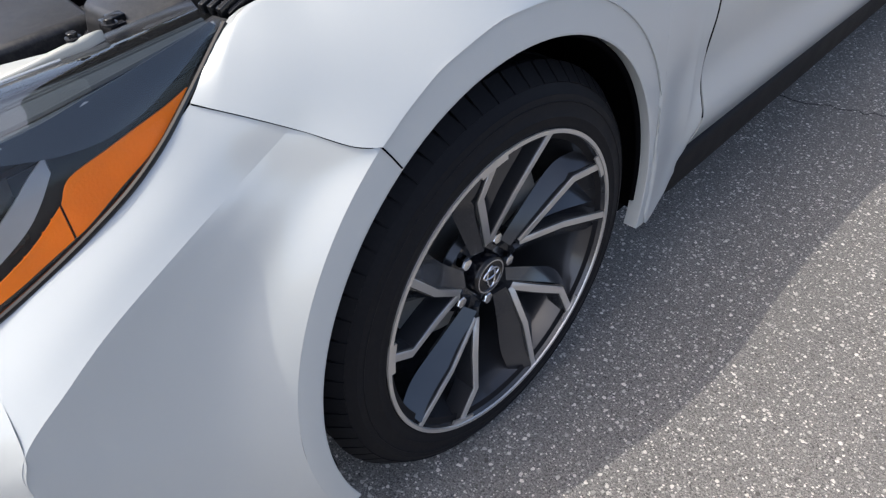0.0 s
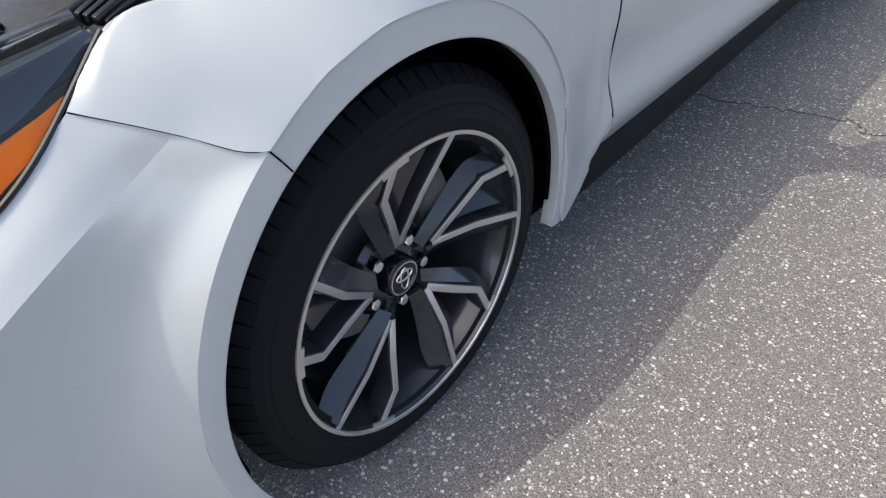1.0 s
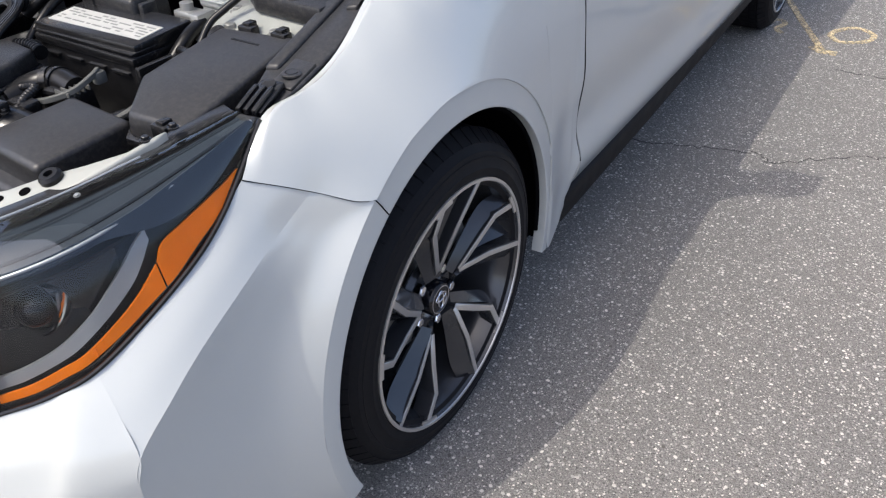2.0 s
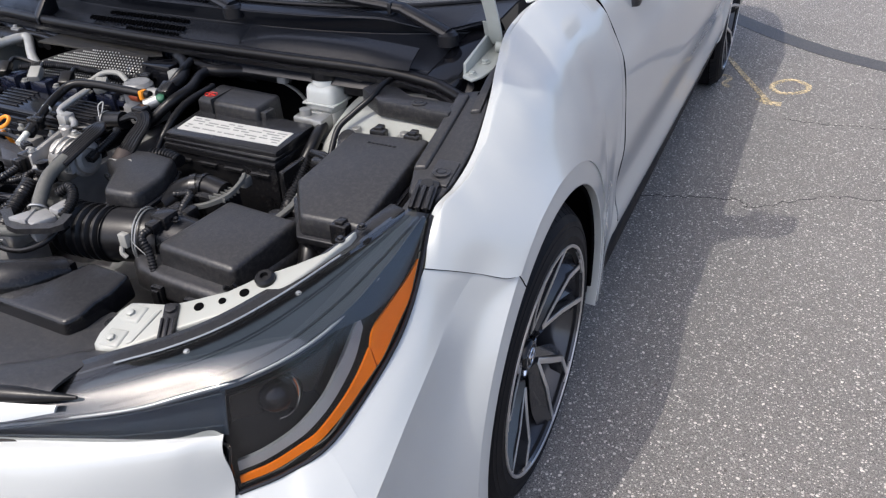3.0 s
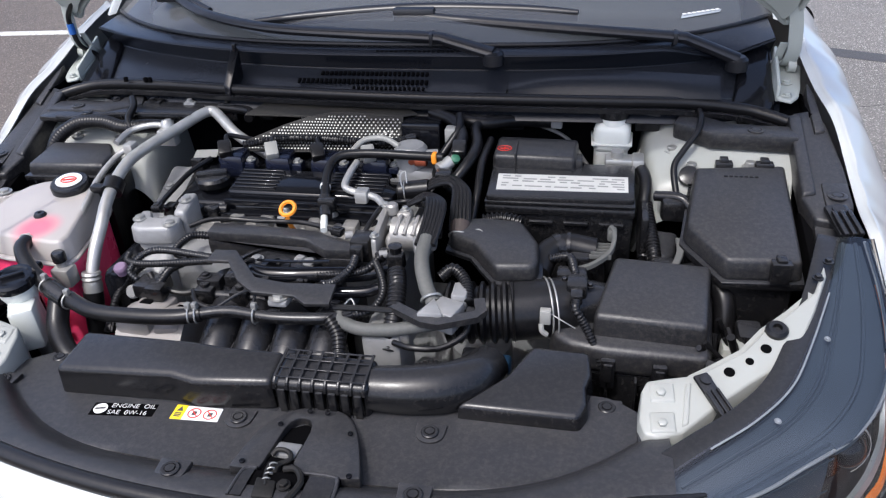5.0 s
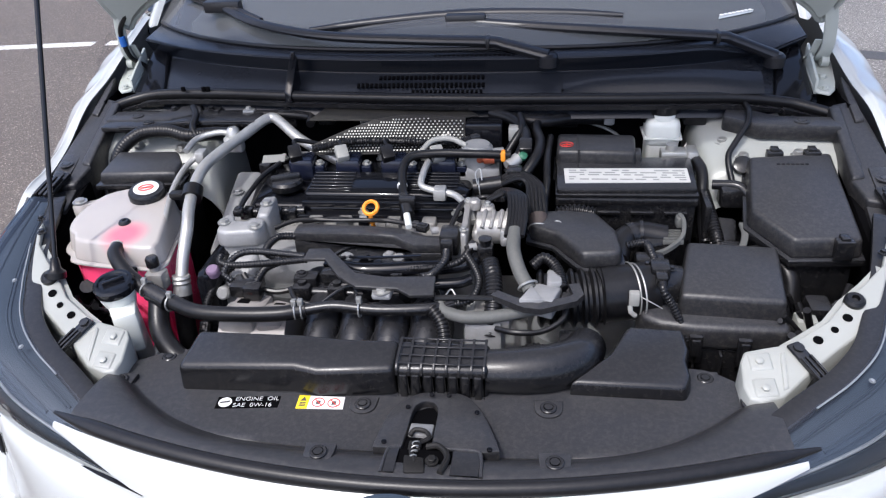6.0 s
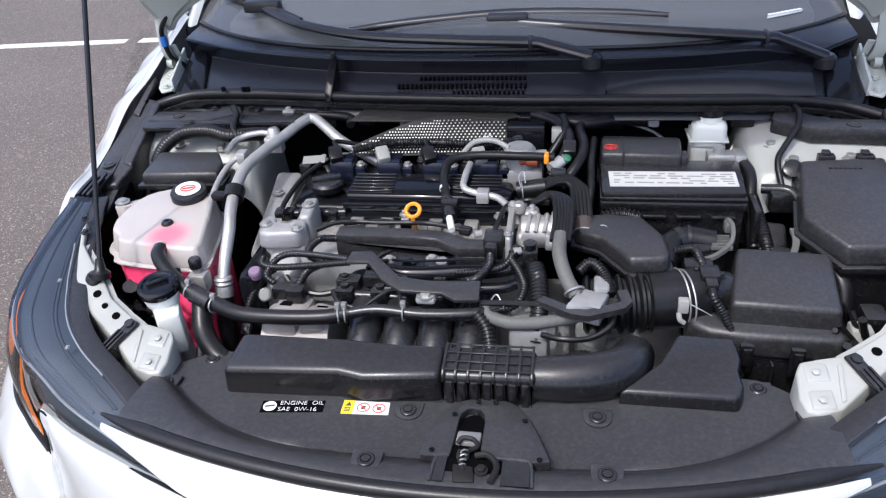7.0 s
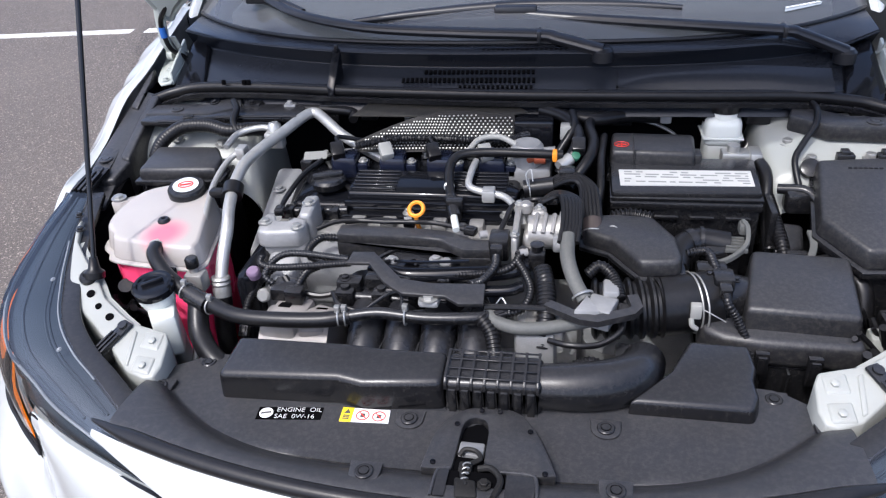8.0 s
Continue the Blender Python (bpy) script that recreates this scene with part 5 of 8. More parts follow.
def apron_bm():
    wall = prism([(0.690, -0.42), (0.715, -0.40), (0.72, 0.10), (0.69, 0.10)], 0.30, slope((-0.42, 0.73), (0.1, 0.86)), 0.004)
    tower = loft([[(0.445, y, 0.66), (0.46, y, z - 0.04), (0.49, y, z - 0.012), (0.56, y, z), (0.70, y, z + 0.004)] for y, z in ((-0.150, 0.74), (-0.125, 0.790), (-0.09, 0.812), (-0.03, 0.832), (0.03, 0.840), (0.08, 0.842))], 4, 5, 0.006)
    front = prism([(0.46, -0.60), (0.55, -0.535), (0.69, -0.40), (0.69, -0.30), (0.62, -0.40), (0.50, -0.50)], 0.40, 0.66, 0.01)
    return join(wall, front), tower


# body-painted wall given a near-black colour that holds the bay's deep shade
both_sides("inner_apron", lambda: apron_bm()[0], DARK, "inner fender wall, coloured near-black for the bay's shade")
both_sides("strut_tower", lambda: apron_bm()[1], WHITE_BARE, "white painted strut tower sheet")


def tower_bar_bm():
    return join(prism([(0.50, -0.03), (0.56, -0.075), (0.70, -0.085), (0.70, -0.035), (0.60, -0.03), (0.52, 0.03)], 0.83, 0.862, 0.006), clip((0.634, -0.062, 0.862), 0.014))


both_sides("tower_cover", tower_bar_bm, PLASTIC)
part("cowl_tray", join(prism([(-0.745, -0.075), (-0.690, -0.079), (-0.635, -0.079), (-0.600, -0.066), (-0.560, -0.056), (-0.42, -0.050), (-0.42, 0.02), (-0.745, 0.02)], 0.847, 0.858, 0.003),
                       tube([(-0.70, -0.080, 0.860), (-0.635, -0.080, 0.860), (-0.600, -0.067, 0.861), (-0.56, -0.057, 0.861), (-0.42, -0.051, 0.861)], 0.003, 8), clip((-0.650, -0.052, 0.858), 0.012)), PLASTIC_SMOOTH, car, "black tray under the cowl with a push clip")
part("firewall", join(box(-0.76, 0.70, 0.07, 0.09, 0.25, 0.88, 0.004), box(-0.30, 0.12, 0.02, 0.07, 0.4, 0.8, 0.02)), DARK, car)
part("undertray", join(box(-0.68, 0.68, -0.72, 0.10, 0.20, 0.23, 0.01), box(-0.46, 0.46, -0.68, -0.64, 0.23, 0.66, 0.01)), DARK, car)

# ---- cowl and windshield foot ----
def cowl_column(x):
    u = abs(x) / 0.71
    yf, zf = 0.004 + 0.045 * u ** 3, 0.880 - 0.020 * u ** 4
    ye, ze = 0.037 + 0.150 * u ** 3.2, 0.955 - (0.022 * max(0.0, 1 - abs(x - 0.60) / 0.12) if x > 0 else 0.0)
    yg = max(0.066 + 0.225 * (abs(x) / 0.70) ** 3.6, ye + 0.02)
    return [(x, yf - 0.02, zf - 0.03), (x, yf + 0.006, zf + 0.006), (x, yf + 0.012, zf + 0.011), (x, ye + 0.018, 0.9155), (x, ye + 0.023, 0.9185), (x, ye + 0.0235, 0.924), (x, ye + 0.002, ze - 0.004),
            (x, ye + 0.001, ze), (x, ye + 0.005, ze + 0.0025), (x, yg - 0.012, 0.9615), (x, yg + 0.012, 0.963)]


cowl = part("cowl", askew(loft([cowl_column(x) for x in (-0.69, -0.65, -0.6, -0.5, -0.36, -0.2, 0, 0.2, 0.36, 0.48, 0.54, 0.6, 0.65, 0.69)], 4, 3, 0.004)), COWL, car, "black plastic cowl with air intake slots")
part("glass_seal", askew(tube([(x, 0.070 + 0.225 * (abs(x) / 0.70) ** 3.6, 0.9665) for x in np.linspace(-0.69, 0.69, 41)], 0.0045, 8, 1)), RUBBER, cowl, "black rubber strip at the windshield's foot")
SEAL = [(-0.762, 0.022, 0.866), (-0.72, 0.044, 0.875), (-0.655, 0.052, 0.883), (-0.5, 0.034, 0.889), (-0.33, 0.010, 0.891), (-0.1, -0.009, 0.892), (0.068, -0.013, 0.891), (0.33, -0.006, 0.888), (0.52, 0.010, 0.882), (0.62, 0.012, 0.872), (0.66, 0.002, 0.866), (0.698, -0.014, 0.859)]
part("cowl_seal", tube(SEAL, 0.0105, 12), RUBBER, cowl, "rubber weather seal across the cowl")
part("seal_flange", strip([(x, y - 0.004, z - 0.018) for x, y, z in spline(SEAL, 4)], 0.024, 0.008), PLASTIC_SMOOTH, cowl)
slots = []
for x0, x1, f, k in ((-0.172, 0.055, 0.10, 0.8), (-0.216, 0.055, 0.52, 1.0), (-0.10, 0.055, 0.86, 0.6), (0.20, 0.30, 0.86, 0.6)):
    for n in range(int((x1 - x0) / 0.0092)):
        slots.append((x0 + 0.0092 * n, 0.053 - 0.044 * f, 0.9172 - 0.0235 * f, 27, k))
for n in range(18):
    slots.append((-0.055 + 0.0092 * n, 0.0475, 0.9600, 8, 0.45))
first_slot = None
for x, y, z, deg, k in slots:
    m = Matrix.Translation((x, y, z)) @ Matrix.Rotation(radians(deg), 4, "X") @ Matrix.Diagonal((1, k, 1, 1))
    if first_slot is None:
        first_slot = part("vent_slot", box(-0.0026, 0.0026, -0.0055, 0.0055, -0.002, 0.0014, 0), DARK, cowl, smooth=False, at=m)
    else:
        slot = new("vent_slot", first_slot.data)
        slot.matrix_basis = m
        slot.parent = cowl
part("cowl_step", join(prism([(-0.368, 0.004), (-0.352, -0.002), (-0.345, 0.055), (-0.362, 0.06)], 0.88, slope((0.0, 0.898), (0.055, 0.962)), 0.003), box(-0.357, -0.349, 0.048, 0.056, 0.955, 0.972, 0.002)), GLOSS_BLACK, cowl)
part("cowl_blister", loft([[(x, 0.006, 0.891), (x, 0.020 + 0.006 * k, 0.902 + 0.011 * k), (x, 0.052, 0.918 + 0.006 * k)] for x, k in ((0.20, 0), (0.27, 1), (0.36, 1.3), (0.46, 1.2), (0.50, 0.9), (0.58, 0.1))], 4, 4, 0.003), COWL, cowl)
for x in (-0.60, -0.555, -0.545):
    part("cowl_peg", box(x - 0.004, x + 0.004, 0.030, 0.036, 0.895, 0.905, 0.001), DARK, cowl)
both_sides("cowl_end", lambda: join(prism([(0.60, 0.015), (0.66, 0.0), (0.676, 0.02), (0.684, 0.17), (0.66, 0.21), (0.625, 0.15)], 0.85, slope((0.0, 0.876), (0.2, 0.940)), 0.010, 0, 3)), GLOSS_BLACK)


def wiper(name, arm, blade):
    a = part(name, tube(arm, lambda f: 0.0115 + 0.0055 * f, 12, 6, flat=0.72), WIPER, car, "black windshield wiper arm")
    part("arm_joint", box(-0.004, 0.004, -0.016, 0.016, -0.011, 0.010, 0.002), WIPER, a, at=Matrix.Translation(arm[-4]))
    part("blade", join(tube(blade, lambda f: 0.014 * (0.5 + 2.0 * f * (1 - f)), 12, 6, flat=0.8), strip([(x, y - 0.004, z - 0.016) for x, y, z in spline(blade, 6)], 0.005, 0.014)), WIPER, a)
    part("pivot", lathe([(0.020, -0.02), (0.020, 0.0), (0.014, 0.006), (0, 0.007)], Matrix.Translation(arm[-1]), 20), WIPER, a)
    part("blade_clip", box(-0.045, 0.040, -0.014, 0.014, -0.010, 0.016, 0.005), WIPER, a, at=Matrix.Translation(arm[0]))
    return a


wiper("wiper", [(0.00, 0.155, 1.000), (0.14, 0.130, 0.994), (0.34, 0.104, 0.986), (0.500, 0.104, 0.974), (0.530, 0.105, 0.967), (0.592, 0.102, 0.943), (0.614, 0.101, 0.934)],
      [(-0.335, 0.130, 0.994), (-0.2, 0.152, 1.002), (0.0, 0.172, 1.010), (0.2, 0.170, 1.008), (0.32, 0.16, 1.004)])
wiper("wiper", [(-0.56, 0.235, 1.020), (-0.46, 0.160, 1.003), (-0.30, 0.092, 0.993), (-0.10, 0.066, 0.988), (0.050, 0.066, 0.982), (0.085, 0.062, 0.976), (0.150, 0.048, 0.962), (0.170, 0.044, 0.958)],
      [(-0.72, 0.36, 1.035), (-0.64, 0.30, 1.032), (-0.55, 0.235, 1.018), (-0.46, 0.185, 1.003)])
sticker = part("tint_sticker", loft([[(0.514, 0.1805, 0.9875), (0.5166, 0.191, 0.9925)], [(0.552, 0.2030, 0.9880), (0.555, 0.2130, 0.9925)], [(0.5904, 0.2280, 0.9880), (0.5934, 0.235, 0.9915)]], 3, 2, 0.001), material("sticker_film", (0.30, 0.33, 0.36), 0.3), car, "narrow printed strip on the glass")
part("sticker_print", join(*[strip([(0.518 + 0.0092 * k, 0.1895 + 0.0056 * k, 0.9925 - 0.0001 * k), (0.5235 + 0.0092 * k, 0.1929 + 0.0056 * k, 0.9925 - 0.0001 * k)], 0.006, 0.0012) for k in range(8)]), PAPER, sticker)

# ---- intake duct along the front ----
duct = thing("intake_duct", (-0.1, -0.63, 0.69), "black plastic intake duct with a ribbed flexible section", "air duct")
part("long_box", join(prism([(-0.352, -0.662), (-0.180, -0.657), (-0.140, -0.664), (-0.030, -0.652), (-0.030, -0.594), (-0.120, -0.592), (-0.170, -0.586), (-0.345, -0.588)], 0.684, slope((-0.66, 0.735), (-0.59, 0.746)), 0.009, 0.004, 3),
                      prism([(-0.356, -0.666), (-0.03, -0.657), (-0.03, -0.60), (-0.352, -0.59)], 0.680, 0.690, 0.002)), PLASTIC_SMOOTH, duct)
part("flex_section", prism([(-0.034, -0.6525), (0.098, -0.6505), (0.098, -0.592), (-0.034, -0.592)], 0.684, slope((-0.65, 0.7385), (-0.592, 0.744)), 0.010, 0.0, 4), PLASTIC_SMOOTH, duct)
FLEX_RIB = [(-0.6545, 0.686), (-0.6545, 0.728), (-0.6515, 0.736), (-0.6445, 0.7415), (-0.634, 0.7432), (-0.612, 0.7452), (-0.594, 0.7468)]
for k in range(8):
    x = -0.030 + k * 0.0174
    part("rib", bevel(strip([(x, y, z) for y, z in FLEX_RIB], 0.0036, 0.0022), 0.0007, 1), PLASTIC_SMOOTH, duct)
for k in range(7):
    x = -0.0213 + k * 0.0174
    part("pad", box(x - 0.0052, x + 0.0052, -0.6550, -0.650, 0.686, 0.7275, 0.0015), PLASTIC_SMOOTH, duct)
for y, z in ((-0.6445, 0.7415), (-0.629, 0.7437), (-0.612, 0.7452), (-0.596, 0.7466)):
    part("rib", bevel(strip([(-0.032, y, z), (0.094, y, z)], 0.0030, 0.0020), 0.0006, 1), PLASTIC_SMOOTH, duct)
part("elbow", tube([(0.090, -0.620, 0.7135), (0.140, -0.617, 0.7135), (0.190, -0.604, 0.712), (0.222, -0.575, 0.706), (0.235, -0.53, 0.69)], lambda f: 0.030 + 0.004 * math.sin(f * 3), 20, 6, flat=1.0), PLASTIC_SMOOTH, duct)
part("inlet_box", join(prism([(0.205, -0.636), (0.366, -0.640), (0.377, -0.615), (0.375, -0.585), (0.381, -0.56), (0.376, -0.516), (0.293, -0.513), (0.262, -0.575)], 0.68, slope((-0.64, 0.712), (-0.515, 0.724)), 0.007, 0.004, 3),
                       prism([(0.194, -0.642), (0.372, -0.646), (0.382, -0.615), (0.36, -0.55), (0.25, -0.56)], 0.676, 0.684, 0.0015)), PLASTIC_SMOOTH, duct, "wide flat inlet box")

# ---- air filter box ----
airbox = thing("air_filter_box", (0.46, -0.41, 0.5), "black grained plastic air filter housing", "air filter box")
part("lid", prism([(0.402, -0.312), (0.553, -0.324), (0.535, -0.476), (0.372, -0.464)], 0.66, slope((-0.32, 0.754), (-0.48, 0.742)), 0.009, 0.006, 3), PLASTIC, airbox)
part("flange", prism([(0.395, -0.312), (0.560, -0.325), (0.541, -0.500), (0.395, -0.496), (0.345, -0.486), (0.312, -0.462), (0.318, -0.428), (0.38, -0.42)], 0.664, 0.708, 0.012, 0.005, 4), PLASTIC, airbox)
part("base", prism([(0.40, -0.315), (0.552, -0.33), (0.533, -0.492), (0.37, -0.486)], 0.48, 0.660, 0.008), PLASTIC_SMOOTH, airbox)
for x in (0.40, 0.44, 0.48, 0.515):
    part("rib", box(x - 0.002, x + 0.002, -0.503, -0.488, 0.50, 0.66, 0.001), PLASTIC_SMOOTH, airbox)
part("outlet", tube([(0.40, -0.385, 0.695), (0.36, -0.395, 0.708), (0.325, -0.408, 0.716)], 0.042, 24, 6), PLASTIC_SMOOTH, airbox)

pipe = thing("intake_hose", (0.25, -0.43, 0.65), "black corrugated rubber intake hose with a wire clamp", "hose")
part("bellows", tube([(0.160, -0.437, 0.712), (0.21, -0.436, 0.714), (0.262, -0.430, 0.716)], 0.040, 28, 8, ribs=0.007, pitch=0.0155), RUBBER, pipe)
part("sleeve", tube([(0.255, -0.430, 0.716), (0.30, -0.418, 0.716), (0.34, -0.404, 0.714)], 0.0445, 28, 6), RUBBER, pipe)
for dx in (0.308, 0.316):
    part("clamp_wire", moved(oval_ring(0.0465, 0.0465, 0.0014, 0), toward((dx, -0.4145 - (dx - 0.308) * 0.3, 0.716), (0.95, 0.28, 0))), STEEL, pipe)
part("clamp_lug", join(moved(box(-0.008, 0.008, -0.006, 0.006, -0.012, 0.012, 0.002), Matrix.Translation((0.309, -0.459, 0.733))), tube([(0.303, -0.463, 0.722), (0.305, -0.467, 0.712), (0.312, -0.466, 0.705)], 0.004, 8)), PALE_PLUG, pipe)
part("wire_tail", tube([(0.316, -0.455, 0.735), (0.335, -0.462, 0.728), (0.352, -0.463, 0.718)], 0.0009, 6), STEEL, pipe)

reso = thing("resonator", (0.22, -0.36, 0.70), "black grained plastic intake resonator", "air duct")
part("shell", prism([(0.143, -0.274), (0.195, -0.264), (0.258, -0.270), (0.291, -0.335), (0.295, -0.392), (0.287, -0.408), (0.230, -0.414), (0.207, -0.380), (0.185, -0.346), (0.143, -0.326)], 0.752, 0.784, 0.009, 0.003, 3), PLASTIC, reso)
part("rim", prism([(0.139, -0.271), (0.195, -0.260), (0.261, -0.267), (0.296, -0.334), (0.300, -0.394), (0.290, -0.414), (0.228, -0.420), (0.203, -0.383), (0.183, -0.351), (0.139, -0.331)], 0.748, 0.7555, 0.002), PLASTIC_SMOOTH, reso)
part("corrugated_pipe", tube([(0.190, -0.262, 0.772), (0.222, -0.256, 0.775), (0.256, -0.262, 0.772)], 0.009, 14, 6, ribs=0.003, pitch=0.007), RUBBER, reso)

# ---- battery ----
battery = thing("battery", (0.31, -0.15, 0.6), "black car battery with a white label on its top", "battery")
part("case", box(0.190, 0.434, -0.222, -0.072, 0.60, 0.772, 0.006), PLASTIC_SMOOTH, battery)
part("lid_rim", box(0.188, 0.436, -0.226, -0.070, 0.768, 0.782, 0.003), PLASTIC_SMOOTH, battery)
part("lid_groove", box(0.188, 0.436, -0.2245, -0.07, 0.7855, 0.790, 0.001), PLASTIC_SMOOTH, battery)
part("lid", prism([(0.190, -0.222), (0.434, -0.216), (0.438, -0.10), (0.188, -0.10)], 0.780, slope((-0.222, 0.800), (-0.1, 0.808)), 0.005), PLASTIC_SMOOTH, battery)
tilt = slope((-0.222, 0.8008), (-0.1, 0.8088))
# white paper darkened in its colour to hold back the sun's glare on it
part("label", prism([(0.205, -0.202), (0.424, -0.196), (0.424, -0.147), (0.203, -0.150)], lambda x, y: tilt(x, y) - 0.001, lambda x, y: tilt(x, y) + 0.0006, 0), material("dimmed_label_paper", (0.46, 0.46, 0.44), 0.55, 0.0, 0.15, 40), battery, "white printed battery label")
bars = []
random.seed(4)
for row, (ya, n) in enumerate(((-0.157, 5), (-0.165, 7), (-0.173, 6), (-0.181, 7), (-0.189, 5))):
    x = 0.212
    while x < 0.415:
        w = random.uniform(0.008, 0.03)
        if random.random() < 0.8:
            bars.append(prism([(x, ya - 0.0018), (min(0.418, x + w), ya - 0.0018), (min(0.418, x + w), ya + 0.0018), (x, ya + 0.0018)], lambda x, y: tilt(x, y), lambda x, y: tilt(x, y) + 0.0009, 0))
        x += w + random.uniform(0.004, 0.012)
part("label_print", join(*bars), material("faded_print", (0.2, 0.205, 0.2), 0.6), battery)
for k in range(4):
    part("tray_lip", box(0.205 + k * 0.058, 0.245 + k * 0.058, -0.228, -0.220, 0.752, 0.757, 0.001), PLASTIC_SMOOTH, battery)
part("terminal", join(box(0.385, 0.445, -0.092, -0.062, 0.79, 0.812, 0.003), lathe([(0.011, 0), (0.011, 0.016), (0, 0.018)], Matrix.Translation((0.405, -0.078, 0.808)), 16), box(0.432, 0.452, -0.10, -0.06, 0.77, 0.815, 0.003)), STEEL, battery, "dull zinc battery clamp")
part("cable", tube([(0.445, -0.085, 0.80), (0.455, -0.13, 0.79), (0.452, -0.18, 0.75), (0.456, -0.23, 0.70)], 0.011, 10), RUBBER, battery)
fuse_cap = thing("terminal_cover", (0.26, -0.07, 0.78), "black plastic positive terminal cover with a red plus mark", "cover")
part("shell", join(prism([(0.187, -0.126), (0.336, -0.132), (0.340, -0.056), (0.189, -0.050)], 0.775, slope((-0.135, 0.830), (-0.05, 0.836)), 0.008, 0.003, 3), box(0.228, 0.231, -0.131, -0.055, 0.8, 0.8355, 0.001), box(0.322, 0.346, -0.12, -0.09, 0.79, 0.822, 0.003), prism([(0.184, -0.130), (0.342, -0.136), (0.345, -0.052), (0.186, -0.046)], 0.772, 0.784, 0.002)), PLASTIC, fuse_cap)
part("plus_mark", join(box(0.200, 0.216, -0.1030, -0.1010, 0.830, 0.8335, 0), box(0.2070, 0.2090, -0.109, -0.095, 0.830, 0.8335, 0), moved(oval_ring(0.0125, 0.0105, 0.0007, 0), Matrix.Translation((0.208, -0.102, 0.833)))), RED, fuse_cap)

# ---- fuse box ----
fuses = thing("fuse_box", (0.61, -0.24, 0.55), "black grained plastic fuse box with chamfered corner", "fuse box")
fz = slope((-0.11, 0.824), (-0.375, 0.768))
part("lid", prism([(0.532, -0.12), (0.681, -0.107), (0.675, -0.344), (0.565, -0.349), (0.508, -0.271)], lambda x, y: fz(x, y) - 0.034, fz, 0.007, 0.006, 3), PLASTIC, fuses)
part("rim", prism([(0.528, -0.116), (0.685, -0.103), (0.679, -0.348), (0.561, -0.353), (0.504, -0.275)], lambda x, y: fz(x, y) - 0.045, lambda x, y: fz(x, y) - 0.033, 0.002), PLASTIC_SMOOTH, fuses)
part("base", prism([(0.54, -0.128), (0.673, -0.115), (0.667, -0.336), (0.573, -0.341), (0.516, -0.263)], 0.56, lambda x, y: fz(x, y) - 0.044, 0.004), PLASTIC_SMOOTH, fuses)
for x, y in ((0.581, -0.116), (0.646, -0.115), (0.641, -0.348)):
    part("latch", join(box(x - 0.014, x + 0.014, y - 0.008, y + 0.010, fz(x, y) - 0.03, fz(x, y) + 0.004, 0.002), box(x - 0.007, x + 0.007, y - 0.004, y + 0.014, fz(x, y), fz(x, y) + 0.009, 0.002)), PLASTIC_SMOOTH, fuses)
part("embossed_bars", join(*[box(0.578 + k * 0.008, 0.584 + k * 0.008, -0.150, -0.146, fz(0, -0.148) - 0.001, fz(0, -0.148) + 0.0008, 0) for k in range(7)]), PLASTIC_SMOOTH, fuses)

# ---- brake fluid reservoir ----
brake = thing("brake_reservoir", (0.395, 0.0, 0.7), "milky white brake fluid reservoir with black cap", "reservoir")
part("tank", join(prism([(0.362, -0.022), (0.430, -0.024), (0.433, 0.036), (0.360, 0.038)], 0.790, 0.846, 0.014, 0.003, 4), prism([(0.366, -0.018), (0.426, -0.019), (0.428, 0.032), (0.364, 0.034)], 0.700, 0.800, 0.010, 0, 3), lathe([(0.026, 0), (0.024, 0.012)], Matrix.Translation((0.397, 0.008, 0.843)), 24)), MILKY, brake)
part("seam", prism([(0.3595, -0.0245), (0.4325, -0.0265), (0.4355, 0.0385), (0.3575, 0.0405)], 0.8075, 0.8115, 0.0015), MILKY, brake)
part("cap", lathe([(0.030, 0.0), (0.030, 0.016), (0.026, 0.020), (0.0, 0.021)], Matrix.Translation((0.397, 0.012, 0.855)), 28), PLASTIC_SMOOTH, brake)
part("cap_label", box(0.387, 0.407, 0.0, 0.016, 0.875, 0.8765, 0), YELLOW, brake)
part("master_cylinder", join(tube([(0.395, 0.07, 0.67), (0.395, -0.10, 0.67)], 0.022, 16), box(0.37, 0.42, -0.04, 0.05, 0.66, 0.71, 0.006)), ALU_DULL, brake)

# ---- coolant tank ----
tank = thing("coolant_tank", (-0.59, -0.32, 0.5), "translucent expansion tank half full of pink coolant", "reservoir")
rim = [(-0.655, -0.390), (-0.677, -0.368), (-0.684, -0.32), (-0.662, -0.25), (-0.60, -0.220), (-0.535, -0.232), (-0.508, -0.268), (-0.480, -0.385), (-0.478, -0.415), (-0.497, -0.430), (-0.63, -0.414)]
top = [(p[0], p[1]) for p in spline([(x, y, 0) for x, y in rim + rim[:1]], 3)[:-1]]
part("upper_shell", prism(top, 0.746, lambda x, y: 0.784 + 0.08 * (y + 0.43), 0.017, 0.010, 5), TANK_SHELL, tank, "milky upper half of the tank")
show_through(TANK_SHELL, (-0.552, -0.385, 0.782), 0.014, 0.050, (0.62, 0.16, 0.21))
part("weld_seam", prism([(x * 1.0 + (0.006 if x > -0.58 else -0.006), y + (0.006 if y > -0.33 else -0.006)) for x, y in top], 0.743, 0.748, 0.002), TANK, tank)
part("coolant", prism([(-0.59 + (x + 0.59) * 0.97, -0.325 + (y + 0.325) * 0.97) for x, y in top], 0.50, 0.7435, 0.008), COOLANT, tank, "pink coolant showing through the lower half")
